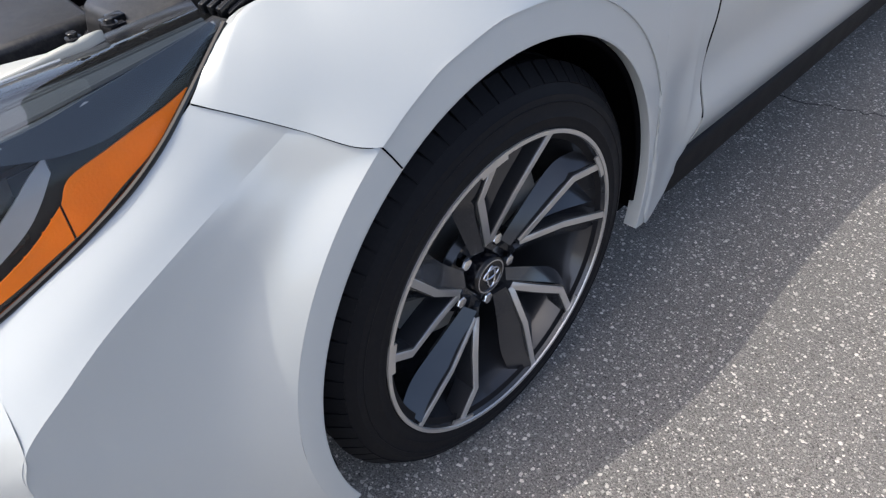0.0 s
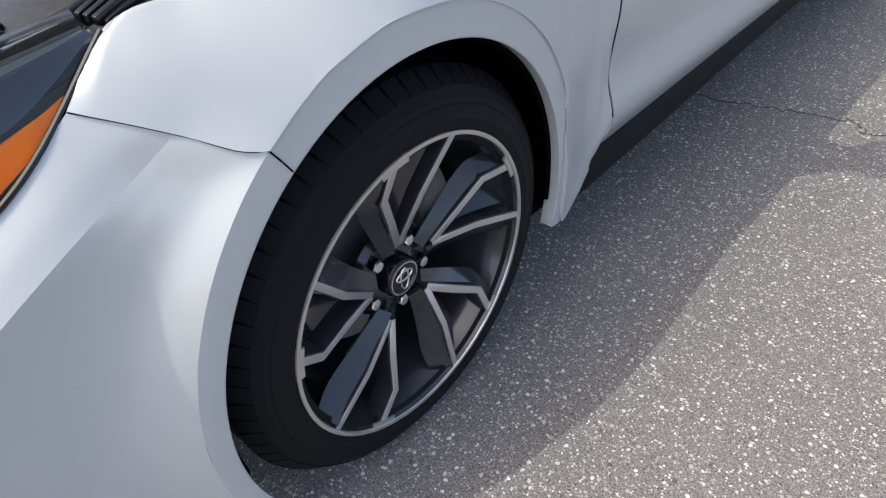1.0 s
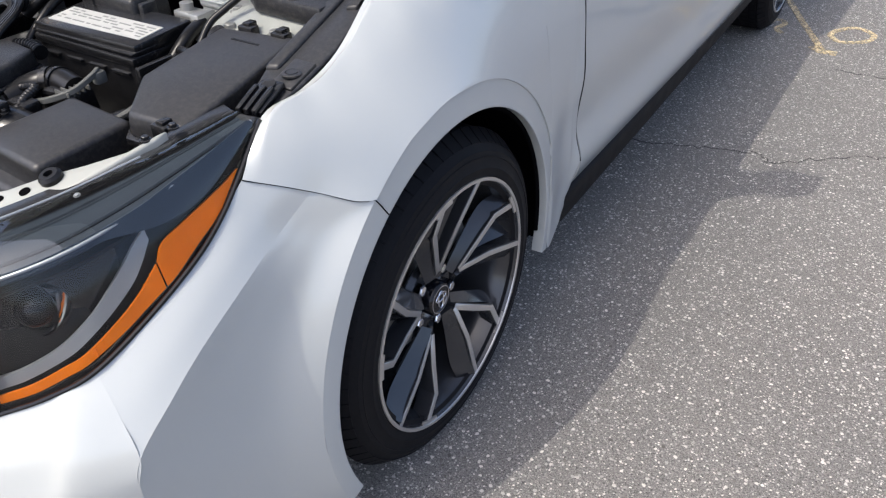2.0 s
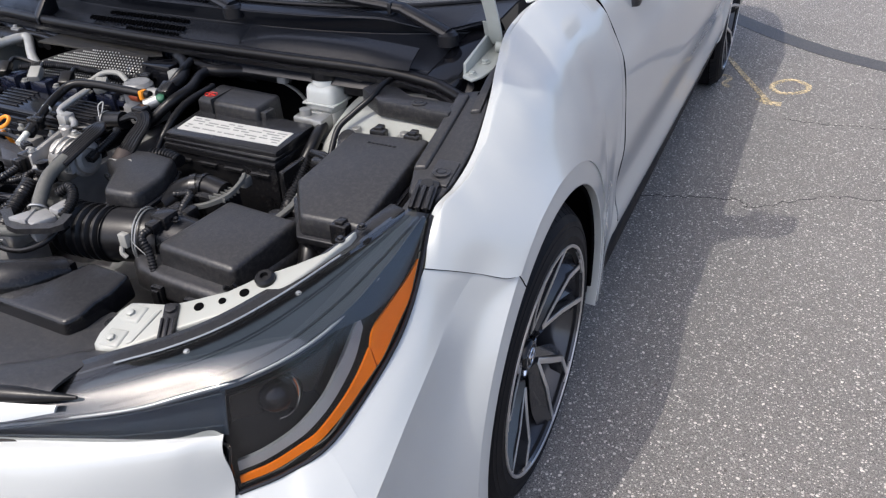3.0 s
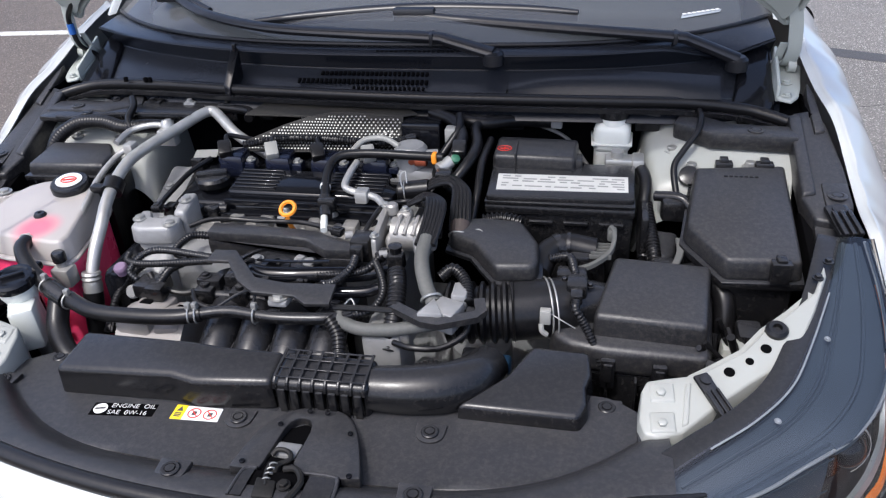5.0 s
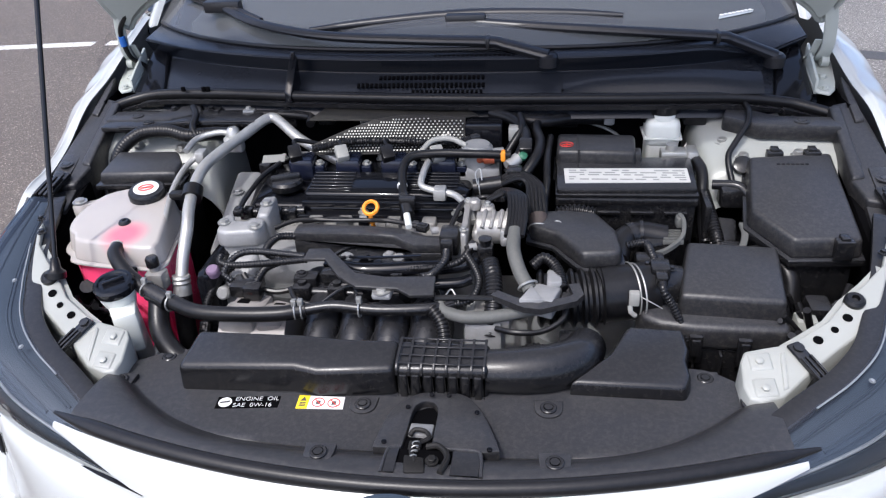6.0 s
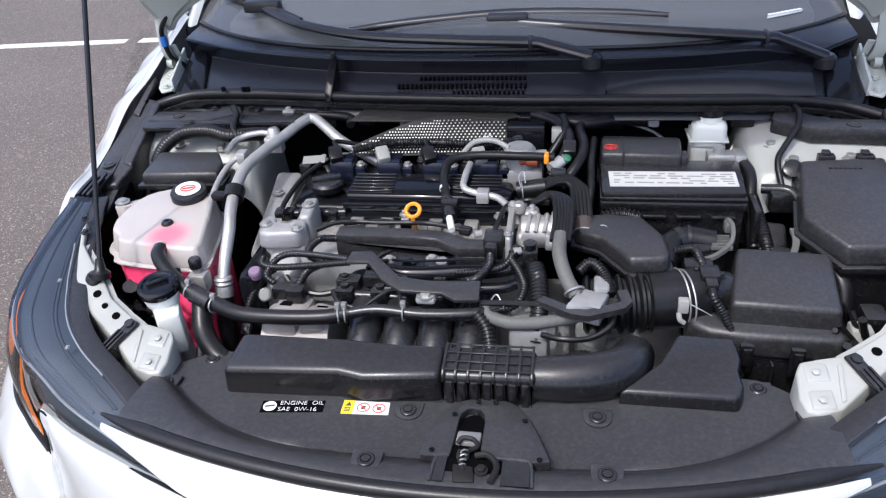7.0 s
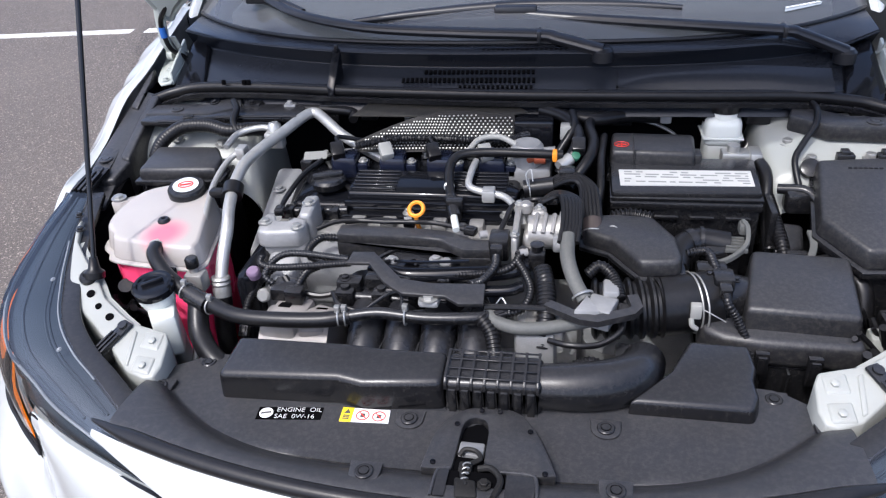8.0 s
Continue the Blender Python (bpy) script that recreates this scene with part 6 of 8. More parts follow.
part("filler_cap", join(lathe([(0.026, 0.0), (0.027, 0.012), (0.034, 0.014), (0.034, 0.030), (0.031, 0.034), (0.0, 0.035)], toward((-0.567, -0.258, 0.779), (0.05, -0.12, 1)), 32)), PLASTIC_SMOOTH, tank, "black pressure cap")
part("cap_label", lathe([(0.023, 0), (0.023, 0.001), (0, 0.001)], toward((-0.5653, -0.2623, 0.8142), (0.05, -0.12, 1)), 28), PAPER, tank)
part("cap_print", join(moved(oval_ring(0.013, 0.009, 0.0013, 0), toward((-0.5652, -0.2625, 0.8155), (0.05, -0.12, 1))), moved(box(-0.010, 0.010, -0.0018, 0.0018, 0, 0.0015, 0), toward((-0.5652, -0.2625, 0.815), (0.05, -0.12, 1)))), RED, tank)
part("nipple", lathe([(0.011, 0), (0.011, 0.006), (0.008, 0.010), (0.004, 0.010), (0.004, 0.006), (0, 0.006)], Matrix.Translation((-0.569, -0.351, 0.786)), 18), PLASTIC_SMOOTH, tank)
part("spout", tube([(-0.560, -0.385, 0.770), (-0.556, -0.405, 0.777), (-0.553, -0.415, 0.778)], 0.010, 12), TANK, tank)
part("clamp", moved(oval_ring(0.0125, 0.0125, 0.0022, 0), toward((-0.553, -0.415, 0.777), (0.15, -0.8, 0.1))), STEEL, tank)
part("ear", prism([(-0.712, -0.285), (-0.690, -0.29), (-0.640, -0.235), (-0.665, -0.215)], 0.74, slope((-0.29, 0.79), (-0.215, 0.775)), 0.005), TANK, tank)
part("ear_bolt", bolt((-0.698, -0.275, 0.79), 0.009), STEEL, tank)

relay = thing("relay_box", (-0.61, -0.16, 0.6), "small black relay box with ribbed lid", "fuse box")
part("lid", prism([(-0.690, -0.212), (-0.530, -0.205), (-0.532, -0.165), (-0.560, -0.118), (-0.690, -0.122)], 0.795, slope((-0.21, 0.818), (-0.11, 0.828)), 0.006, 0.004), PLASTIC, relay)
part("rim", prism([(-0.697, -0.218), (-0.524, -0.211), (-0.526, -0.160), (-0.556, -0.112), (-0.697, -0.116)], 0.786, 0.796, 0.002), PLASTIC_SMOOTH, relay)
part("base", box(-0.69, -0.535, -0.21, -0.12, 0.60, 0.788, 0.004), PLASTIC_SMOOTH, relay)
for k in range(6):
    part("rib", box(-0.68 + k * 0.026, -0.676 + k * 0.026, -0.216, -0.208, 0.70, 0.786, 0.001), PLASTIC_SMOOTH, relay)

washer = thing("washer_filler", (-0.52, -0.50, 0.6), "washer fluid filler with a black embossed cap", "reservoir")
part("neck", join(lathe([(0.018, -0.16), (0.020, -0.03), (0.029, 0.0), (0.029, 0.012)], toward((-0.515, -0.505, 0.745), (0, -0.12, 1)), 28), prism([(-0.50, -0.56), (-0.47, -0.54), (-0.49, -0.50), (-0.53, -0.52)], 0.66, 0.735, 0.006)), MILKY, washer)
part("cap", lathe([(0.032, 0), (0.033, 0.012), (0.030, 0.016), (0.025, 0.0165), (0.023, 0.014), (0, 0.014)], toward((-0.515, -0.506, 0.756), (0, -0.12, 1)), 32), GLOSS_BLACK, washer)
part("cap_grip", moved(join(box(-0.017, 0.017, -0.003, 0.003, 0, 0.006, 0.001), moved(oval_ring(0.011, 0.007, 0.0012, 0), Matrix.Translation((0, 0.010, 0.002)))), toward((-0.515, -0.5075, 0.770), (0, -0.12, 1)) @ Matrix.Rotation(radians(35), 4, "Z")), GLOSS_BLACK, washer)
part("cap_hinge", box(-0.535, -0.500, -0.470, -0.455, 0.755, 0.768, 0.003), GLOSS_BLACK, washer)


# ---- engine ----
engine = thing("engine", (-0.17, -0.25, 0.3), "four-cylinder engine with black covers and bare aluminium castings", "engine")
part("block", join(box(-0.37, 0.06, -0.36, -0.06, 0.30, 0.735, 0.02), box(-0.30, 0.15, -0.42, -0.12, 0.30, 0.56, 0.03)), ALU_DULL, engine)
part("valve_cover", join(prism([(-0.385, -0.245), (0.035, -0.245), (0.035, -0.05), (-0.30, -0.045), (-0.385, -0.10)], 0.72, slope((-0.245, 0.772), (-0.05, 0.79)), 0.010, 0.006, 3),
                         prism([(-0.395, -0.262), (0.045, -0.262), (0.045, -0.235), (-0.395, -0.235)], 0.73, 0.762, 0.004)), GLOSS_BLACK, engine)
coil_cover = part("coil_cover", prism([(-0.272, -0.238), (0.030, -0.240), (0.036, -0.215), (0.018, -0.200), (-0.005, -0.168), (-0.268, -0.165)], 0.77, slope((-0.24, 0.795), (-0.165, 0.806)), 0.005), GLOSS_BLACK, engine, "ribbed glossy black coil cover")
for k in range(6):
    y = -0.175 - k * 0.0105
    for x0, x1 in ((-0.265, -0.185), (-0.09, 0.012)):
        part("rib", prism([(x0, y - 0.0022), (x1, y - 0.0022), (x1, y + 0.0022), (x0, y + 0.0022)], 0.79, slope((-0.24, 0.7985), (-0.165, 0.8095)), 0.001), GLOSS_BLACK, coil_cover)
part("rail", box(-0.275, 0.02, -0.252, -0.243, 0.772, 0.784, 0.002), GLOSS_BLACK, engine)
for k, x in enumerate((-0.300, -0.207, -0.118, -0.022)):
    c = part("ignition_coil", join(prism([(x - 0.026, -0.158), (x + 0.026, -0.158), (x + 0.022, -0.105), (x - 0.022, -0.105)], 0.78, 0.822, 0.006, 0.003), box(x + 0.024, x + 0.044, -0.150, -0.125, 0.785, 0.808, 0.003)), BLACK_NAVY, engine)
    part("coil_bolt", bolt((x + 0.034, -0.138, 0.808), 0.006), STEEL, c)
    part("connector", moved(box(-0.012, 0.012, -0.018, 0.014, -0.008, 0.010, 0.003), Matrix.Translation((x - 0.012, -0.142, 0.832)) @ Matrix.Rotation(radians(25), 4, "Z") @ Matrix.Rotation(radians(28), 4, "X")), PALE_PLUG if k % 2 else RUBBER, c)
    part("coil_lead", tube([(x - 0.012, -0.13, 0.838), (x - 0.02, -0.105, 0.842), (x + 0.02, -0.088, 0.828)], 0.0045, 8), RUBBER, c)
part("oil_filler_cap", join(lathe([(0.030, 0), (0.032, 0.012), (0.028, 0.017), (0, 0.018)], Matrix.Translation((-0.318, -0.196, 0.786)), 30), moved(box(-0.028, 0.028, -0.007, 0.007, 0.012, 0.026, 0.004), Matrix.Translation((-0.318, -0.196, 0.786)) @ Matrix.Rotation(radians(20), 4, "Z"))), PLASTIC_SMOOTH, engine, "black oil filler cap")
part("data_tag", moved(box(-0.022, 0.022, -0.013, 0.013, 0, 0.0012, 0), Matrix.Translation((-0.366, -0.118, 0.808)) @ Matrix.Rotation(radians(10), 4, "Z") @ Matrix.Rotation(radians(10), 4, "X")), PALE_PLUG, engine, "pale printed tag plate")
part("tag_post", box(-0.392, -0.368, -0.14, -0.11, 0.76, 0.806, 0.004), PLASTIC_SMOOTH, engine)
part("cam_housing", join(prism([(-0.40, -0.300), (0.04, -0.305), (0.04, -0.255), (-0.40, -0.255)], 0.66, 0.750, 0.008), *[bolt((x, -0.272, 0.75), 0.007) for x in (-0.37, -0.29, -0.2, -0.155, -0.06, 0.01)],
                         *[box(x - 0.013, x + 0.013, -0.292, -0.262, 0.745, 0.764, 0.004) for x in (-0.345, -0.245, -0.19, -0.10, -0.035)]), ALU, engine)
part("sensor_rail", join(tube([(-0.40, -0.258, 0.762), (-0.27, -0.252, 0.766)], 0.008, 12), *[box(-0.385 + 0.028 * k, -0.367 + 0.028 * k, -0.270, -0.248, 0.756, 0.774, 0.003) for k in range(4)]), PLASTIC_SMOOTH, engine)
part("dipstick", join(moved(oval_ring(0.0120, 0.0130, 0.0036, 0), Matrix.Translation((-0.132, -0.303, 0.801)) @ Matrix.Rotation(radians(32), 4, "X")), tube([(-0.132, -0.310, 0.786), (-0.130, -0.300, 0.76), (-0.12, -0.28, 0.70)], 0.004, 8)), ORANGE, engine, "orange oil dipstick loop")
mount = part("engine_mount", join(prism([(-0.404, -0.352), (-0.385, -0.358), (-0.330, -0.352), (-0.318, -0.335), (-0.320, -0.318), (-0.345, -0.312), (-0.352, -0.322), (-0.378, -0.322), (-0.384, -0.305), (-0.402, -0.308)], 0.745, slope((-0.36, 0.776), (-0.30, 0.790)), 0.006, 0.002, 3),
                                  prism([(-0.340, -0.318), (-0.316, -0.318), (-0.312, -0.262), (-0.340, -0.266)], 0.72, slope((-0.32, 0.788), (-0.26, 0.806)), 0.006, 0.003, 3), prism([(-0.398, -0.350), (-0.322, -0.348), (-0.322, -0.31), (-0.398, -0.31)], 0.66, 0.752, 0.010, 0, 3),
                                  prism([(-0.385, -0.415), (-0.332, -0.410), (-0.325, -0.345), (-0.392, -0.345)], 0.60, slope((-0.415, 0.70), (-0.345, 0.742)), 0.012, 0.004, 3), lathe([(0.014, 0), (0.014, 0.022), (0.010, 0.026), (0.006, 0.026), (0.006, 0.02), (0, 0.02)], toward((-0.345, -0.408, 0.712), (0, -1, 0.5)), 20),
                                  lathe([(0.012, 0), (0.012, 0.016), (0.009, 0.019), (0, 0.019)], toward((-0.378, -0.41, 0.69), (0, -1, 0.4)), 16)), ALU_DULL, engine, "grey cast engine mount")
for x, y, z in ((-0.393, -0.33, 0.782), (-0.334, -0.338, 0.779), (-0.327, -0.285, 0.797)):
    part("mount_bolt", bolt((x, y, z), 0.008), STEEL, mount)
part("purple_cap", lathe([(0.0105, 0), (0.0105, 0.008), (0.0115, 0.009), (0.0115, 0.013), (0.009, 0.016), (0, 0.016)], toward((-0.388, -0.418, 0.73), (0, -0.3, 1)), 18), material("mauve_plastic", (0.16, 0.11, 0.17), 0.5), engine)
part("harness_cover", join(prism([(-0.262, -0.318), (-0.135, -0.322), (-0.075, -0.328), (-0.028, -0.352), (0.012, -0.352), (0.028, -0.332), (0.034, -0.338), (0.018, -0.382), (-0.045, -0.385), (-0.085, -0.356), (-0.14, -0.352), (-0.262, -0.352)], 0.756, 0.777, 0.004),
                           prism([(-0.262, -0.352), (-0.085, -0.358), (-0.045, -0.386), (0.018, -0.384), (0.018, -0.378), (-0.262, -0.345)], 0.735, 0.760, 0.002)), PLASTIC, engine, "flat black wiring harness cover")
bracket = part("harness_bracket", prism([(-0.215, -0.412), (-0.180, -0.410), (-0.125, -0.470), (-0.075, -0.478), (0.004, -0.474), (0.006, -0.517), (-0.030, -0.520), (-0.052, -0.505), (-0.118, -0.503), (-0.150, -0.480), (-0.182, -0.438), (-0.218, -0.440)],
                                        lambda x, y: 0.772 + 0.12 * (y + 0.45), lambda x, y: 0.778 + 0.12 * (y + 0.45), 0.0015), PLASTIC, engine, "black angled harness bracket")
part("bracket_tab", prism([(-0.092, -0.512), (-0.062, -0.512), (-0.060, -0.486), (-0.094, -0.486)], 0.752, 0.763, 0.004), ALU_DULL, bracket)
part("bracket_bolt", bolt((-0.077, -0.500, 0.763), 0.010), STEEL, bracket)
half = [(-0.122 + 0.068 * math.cos(t), -0.418 + 0.070 * math.sin(t)) for t in np.linspace(0, math.pi, 15)]
plate = part("manifold_flange", join(prism(half, 0.700, 0.752, 0.004), strip([(x, y, 0.750) for x, y in half], 0.006, 0.006), prism([(-0.150, -0.418), (-0.142, -0.385), (-0.122, -0.372), (-0.102, -0.385), (-0.094, -0.418)], 0.74, 0.7575, 0.004)), PLASTIC_SMOOTH, engine, "dark oval manifold flange")
part("flange_slot", prism([(-0.136, -0.418), (-0.132, -0.396), (-0.122, -0.388), (-0.112, -0.396), (-0.108, -0.418)], 0.74, 0.7585, 0.002), DARK, plate)
for x, y in ((-0.160, -0.388), (-0.088, -0.380), (-0.070, -0.388)):
    part("plate_bolt", bolt((x, y, 0.752), 0.0075), ALU_DULL, plate)
part("breather_tube", tube([(-0.166, -0.404, 0.742), (-0.152, -0.418, 0.750), (-0.130, -0.427, 0.752), (-0.086, -0.425, 0.752), (-0.040, -0.418, 0.752), (0.010, -0.412, 0.752), (0.045, -0.405, 0.755), (0.066, -0.388, 0.758)], 0.0125, 16), GLOSS_BLACK, engine, "glossy black breather tube")
part("breather_rib", strip(spline([(-0.150, -0.406, 0.762), (-0.125, -0.413, 0.766), (-0.086, -0.411, 0.766), (-0.03, -0.404, 0.766)], 4), 0.004, 0.003), GLOSS_BLACK, engine)
part("breather_tube", tube([(-0.170, -0.452, 0.735), (-0.12, -0.452, 0.740), (0.02, -0.446, 0.742), (0.055, -0.435, 0.745)], 0.009, 14), GLOSS_BLACK, engine)
part("harness_plug", join(box(-0.236, -0.196, -0.455, -0.430, 0.728, 0.752, 0.004), box(-0.190, -0.160, -0.450, -0.428, 0.738, 0.758, 0.003), bolt((-0.222, -0.445, 0.752), 0.006)), PLASTIC_SMOOTH, engine)
manifold = part("intake_manifold", join(box(-0.235, 0.015, -0.452, -0.36, 0.58, 0.70, 0.02), box(-0.23, 0.02, -0.56, -0.44, 0.40, 0.60, 0.03)), PLASTIC_SMOOTH, engine, "black plastic intake manifold with four runners")
for k in range(4):
    x = -0.180 + 0.0565 * k
    part("runner", tube([(x - 0.03, -0.400, 0.715), (x - 0.008, -0.450, 0.705), (x, -0.500, 0.694), (x, -0.545, 0.668), (x, -0.568, 0.62), (x, -0.565, 0.55)], 0.0275, 20, 6), RUNNER, manifold)
    part("runner_rib", box(x + 0.0265, x + 0.0300, -0.575, -0.50, 0.60, 0.690, 0.001), PLASTIC_SMOOTH, manifold)
alt = part("alternator", join(tube([(-0.345, -0.49, 0.655), (-0.235, -0.49, 0.655)], 0.058, 28, 2), prism([(-0.345, -0.53), (-0.285, -0.532), (-0.275, -0.45), (-0.335, -0.44)], 0.655, 0.715, 0.008), prism([(-0.283, -0.53), (-0.240, -0.525), (-0.240, -0.46), (-0.275, -0.45)], 0.655, 0.708, 0.008)), ALT, engine, "bare aluminium alternator with red windings")
for x in (-0.319, -0.261):
    part("slot", prism([(x - 0.013, -0.510), (x + 0.011, -0.511), (x + 0.013, -0.497), (x - 0.008, -0.496)], 0.700, 0.7172 if x < -0.3 else 0.7102, 0.0008), DARK, alt)
    part("winding", box(x - 0.006, x + 0.010, -0.5085, -0.500, 0.700, 0.7180 if x < -0.3 else 0.7110, 0.002), COPPER, alt, "red copper winding")
    part("slot", prism([(x - 0.010, -0.478), (x + 0.010, -0.479), (x + 0.012, -0.468), (x - 0.006, -0.467)], 0.700, 0.7172 if x < -0.3 else 0.7102, 0.0008), DARK, alt)
part("starter_plug", join(box(-0.345, -0.295, -0.465, -0.425, 0.715, 0.738, 0.004), tube([(-0.345, -0.445, 0.735), (-0.36, -0.435, 0.748), (-0.33, -0.405, 0.768), (-0.22, -0.42, 0.772)], 0.0052, 12, 8, ribs=0.001, pitch=0.005)), PLASTIC_SMOOTH, engine)
part("harness", tube([(-0.255, -0.345, 0.765), (-0.290, -0.355, 0.768), (-0.300, -0.390, 0.762), (-0.270, -0.410, 0.762), (-0.210, -0.418, 0.770)], 0.0058, 12, 8, ribs=0.0011, pitch=0.005), RUBBER, engine)
part("harness", tube([(-0.375, -0.405, 0.76), (-0.37, -0.42, 0.755), (-0.33, -0.43, 0.758), (-0.215, -0.430, 0.772)], 0.0052, 12, 8, ribs=0.001, pitch=0.005), RUBBER, engine)
part("fuel_rail", join(tube([(-0.24, -0.455, 0.725), (0.0, -0.458, 0.725)], 0.009, 12), *[box(-0.235 + 0.0585 * k, -0.205 + 0.0585 * k, -0.47, -0.445, 0.715, 0.742, 0.004) for k in range(4)], *[lathe([(0.007, 0), (0.007, 0.006), (0, 0.006)], Matrix.Translation((-0.22 + 0.0585 * k, -0.457, 0.742)), 12) for k in range(4)]), PLASTIC_SMOOTH, engine)
# throttle end
throttle = part("throttle_body", join(tube([(0.058, -0.340, 0.786), (0.112, -0.338, 0.786)], 0.027, 24, 2), lathe([(0.033, 0), (0.033, 0.006), (0.028, 0.008), (0.026, 0.014), (0.018, 0.016), (0.016, 0.010), (0, 0.010)], toward((0.110, -0.338, 0.786), (1, 0, 0.1)), 26),
                                      prism([(0.034, -0.388), (0.044, -0.390), (0.047, -0.300), (0.036, -0.298)], 0.735, slope((-0.39, 0.800), (-0.30, 0.822)), 0.004), prism([(0.048, -0.372), (0.080, -0.366), (0.085, -0.345), (0.078, -0.318), (0.05, -0.315)], 0.742, 0.796, 0.010, 0.004, 3),
                                      prism([(0.060, -0.330), (0.088, -0.326), (0.086, -0.300), (0.062, -0.300)], 0.78, 0.815, 0.006, 0.002, 3), *[tube([(x, -0.366, 0.80), (x + 0.004, -0.338, 0.815), (x, -0.312, 0.80)], 0.0035, 8) for x in (0.068, 0.082, 0.096)],
                                      lathe([(0.010, 0), (0.010, 0.014), (0.007, 0.017), (0, 0.017)], Matrix.Translation((0.052, -0.312, 0.808)), 16), lathe([(0.012, 0), (0.012, 0.010), (0.008, 0.013), (0, 0.013)], toward((0.062, -0.372, 0.765), (0.1, -1, 0.3)), 18)), ALU, engine, "bright aluminium throttle housing")
for x, y, z in ((0.0395, -0.380, 0.803), (0.041, -0.31, 0.819), (0.074, -0.314, 0.815)):
    part("throttle_bolt", bolt((x, y, z), 0.005), STEEL, throttle)
part("throttle_lug", join(box(0.098, 0.120, -0.376, -0.362, 0.77, 0.80, 0.004), bolt((0.109, -0.376, 0.785), 0.006, (0, -1, 0.1))), ALU_DULL, throttle)
part("throttle_plug", join(box(-0.002, 0.030, -0.385, -0.345, 0.755, 0.795, 0.005), box(0.002, 0.022, -0.400, -0.380, 0.765, 0.79, 0.003), tube([(0.012, -0.40, 0.775), (0.012, -0.425, 0.772), (-0.005, -0.455, 0.765), (-0.02, -0.475, 0.772)], 0.006, 10, 8, ribs=0.0012, pitch=0.005)), PLASTIC_SMOOTH, engine)
part("sensor_plug", join(box(0.062, 0.088, -0.405, -0.382, 0.755, 0.785, 0.004), lathe([(0.009, 0), (0.011, 0.012), (0, 0.014)], Matrix.Translation((0.075, -0.394, 0.785)), 14)), PLASTIC_SMOOTH, engine)
part("small_pipe", tube([(-0.047, -0.170, 0.828), (-0.052, -0.205, 0.820), (-0.050, -0.238, 0.812), (-0.020, -0.252, 0.808), (0.012, -0.262, 0.806), (0.040, -0.300, 0.80), (0.050, -0.330, 0.79)], 0.0062, 12), ALU_PIPE, engine, "bent aluminium breather pipe")
part("pipe_clip", box(-0.026, -0.004, -0.268, -0.244, 0.796, 0.818, 0.003), ALU_PIPE, engine)
part("pcv_hose", tube([(0.105, -0.155, 0.835), (0.05, -0.158, 0.838), (-0.03, -0.160, 0.840), (-0.078, -0.172, 0.838), (-0.090, -0.200, 0.826), (-0.085, -0.240, 0.812), (-0.072, -0.285, 0.795)], 0.0082, 12), RUBBER, engine, "black rubber breather hose")
part("hose_mark", lathe([(0.0092, 0), (0.0092, 0.006), (0.0085, 0.006)], toward((-0.086, -0.236, 0.812), (0.1, -0.9, -0.35)), 14), PAPER, engine)
part("hose_coupling", join(tube([(-0.08, -0.262, 0.803), (-0.066, -0.305, 0.788)], 0.011, 14, 2), box(-0.085, -0.055, -0.29, -0.272, 0.788, 0.812, 0.004)), PLASTIC_SMOOTH, engine)
part("sight_plug", tube([(-0.070, -0.300, 0.792), (-0.060, -0.335, 0.782)], 0.006, 12, 2), MILKY, engine)
part("orange_clip", box(0.087, 0.096, -0.168, -0.150, 0.826, 0.845, 0.003), ORANGE, engine)
part("vacuum_pump", join(lathe([(0.030, 0), (0.030, 0.035), (0.024, 0.042), (0, 0.043)], Matrix.Translation((0.040, -0.120, 0.80)), 28), tube([(0.06, -0.125, 0.822), (0.09, -0.12, 0.822)], 0.012, 20, 2), box(0.0, 0.085, -0.15, -0.09, 0.76, 0.805, 0.008)), ALU_DULL, engine)
part("pump_pipe", tube([(-0.065, -0.145, 0.835), (-0.045, -0.120, 0.848), (-0.01, -0.115, 0.850), (0.02, -0.125, 0.84)], 0.0055, 10), PALE_PLUG, engine)
part("copper_joint", join(tube([(0.055, -0.150, 0.825), (0.075, -0.150, 0.825)], 0.010, 12, 2), tube([(0.045, -0.145, 0.82), (0.058, -0.152, 0.828)], 0.007, 10, 2)), COPPER, engine)
part("canister", box(0.012, 0.085, -0.075, -0.03, 0.79, 0.862, 0.004), GLOSS_BLACK, engine)
part("sensor_white", join(box(0.098, 0.118, -0.095, -0.07, 0.835, 0.862, 0.003)), PALE_PLUG, engine)
# wrapped hoses at the gearbox end
loom = thing("wiring_loom", (0.14, -0.28, 0.70), "taped black wiring loom and hoses over the gearbox", "cable")
for k in range(5):
    o = 0.0065 * (k - 2)
    part("cable", tube([(0.080, -0.218 + o * 0.8, 0.805), (0.118, -0.205 + o, 0.818 + 0.002 * (k % 2)), (0.148 + o * 0.8, -0.225, 0.812), (0.155 + o, -0.265, 0.795), (0.158 + o, -0.300, 0.775)], 0.0052, 8), RUBBER, loom)
part("sleeve", tube([(0.042, -0.222, 0.800), (0.092, -0.218, 0.806)], 0.0165, 16, 2), RUBBER, loom)
part("sleeve", tube([(0.158, -0.290, 0.782), (0.160, -0.318, 0.765)], 0.0165, 16, 2), material("brown_tape", (0.05, 0.038, 0.034), 0.7), loom)
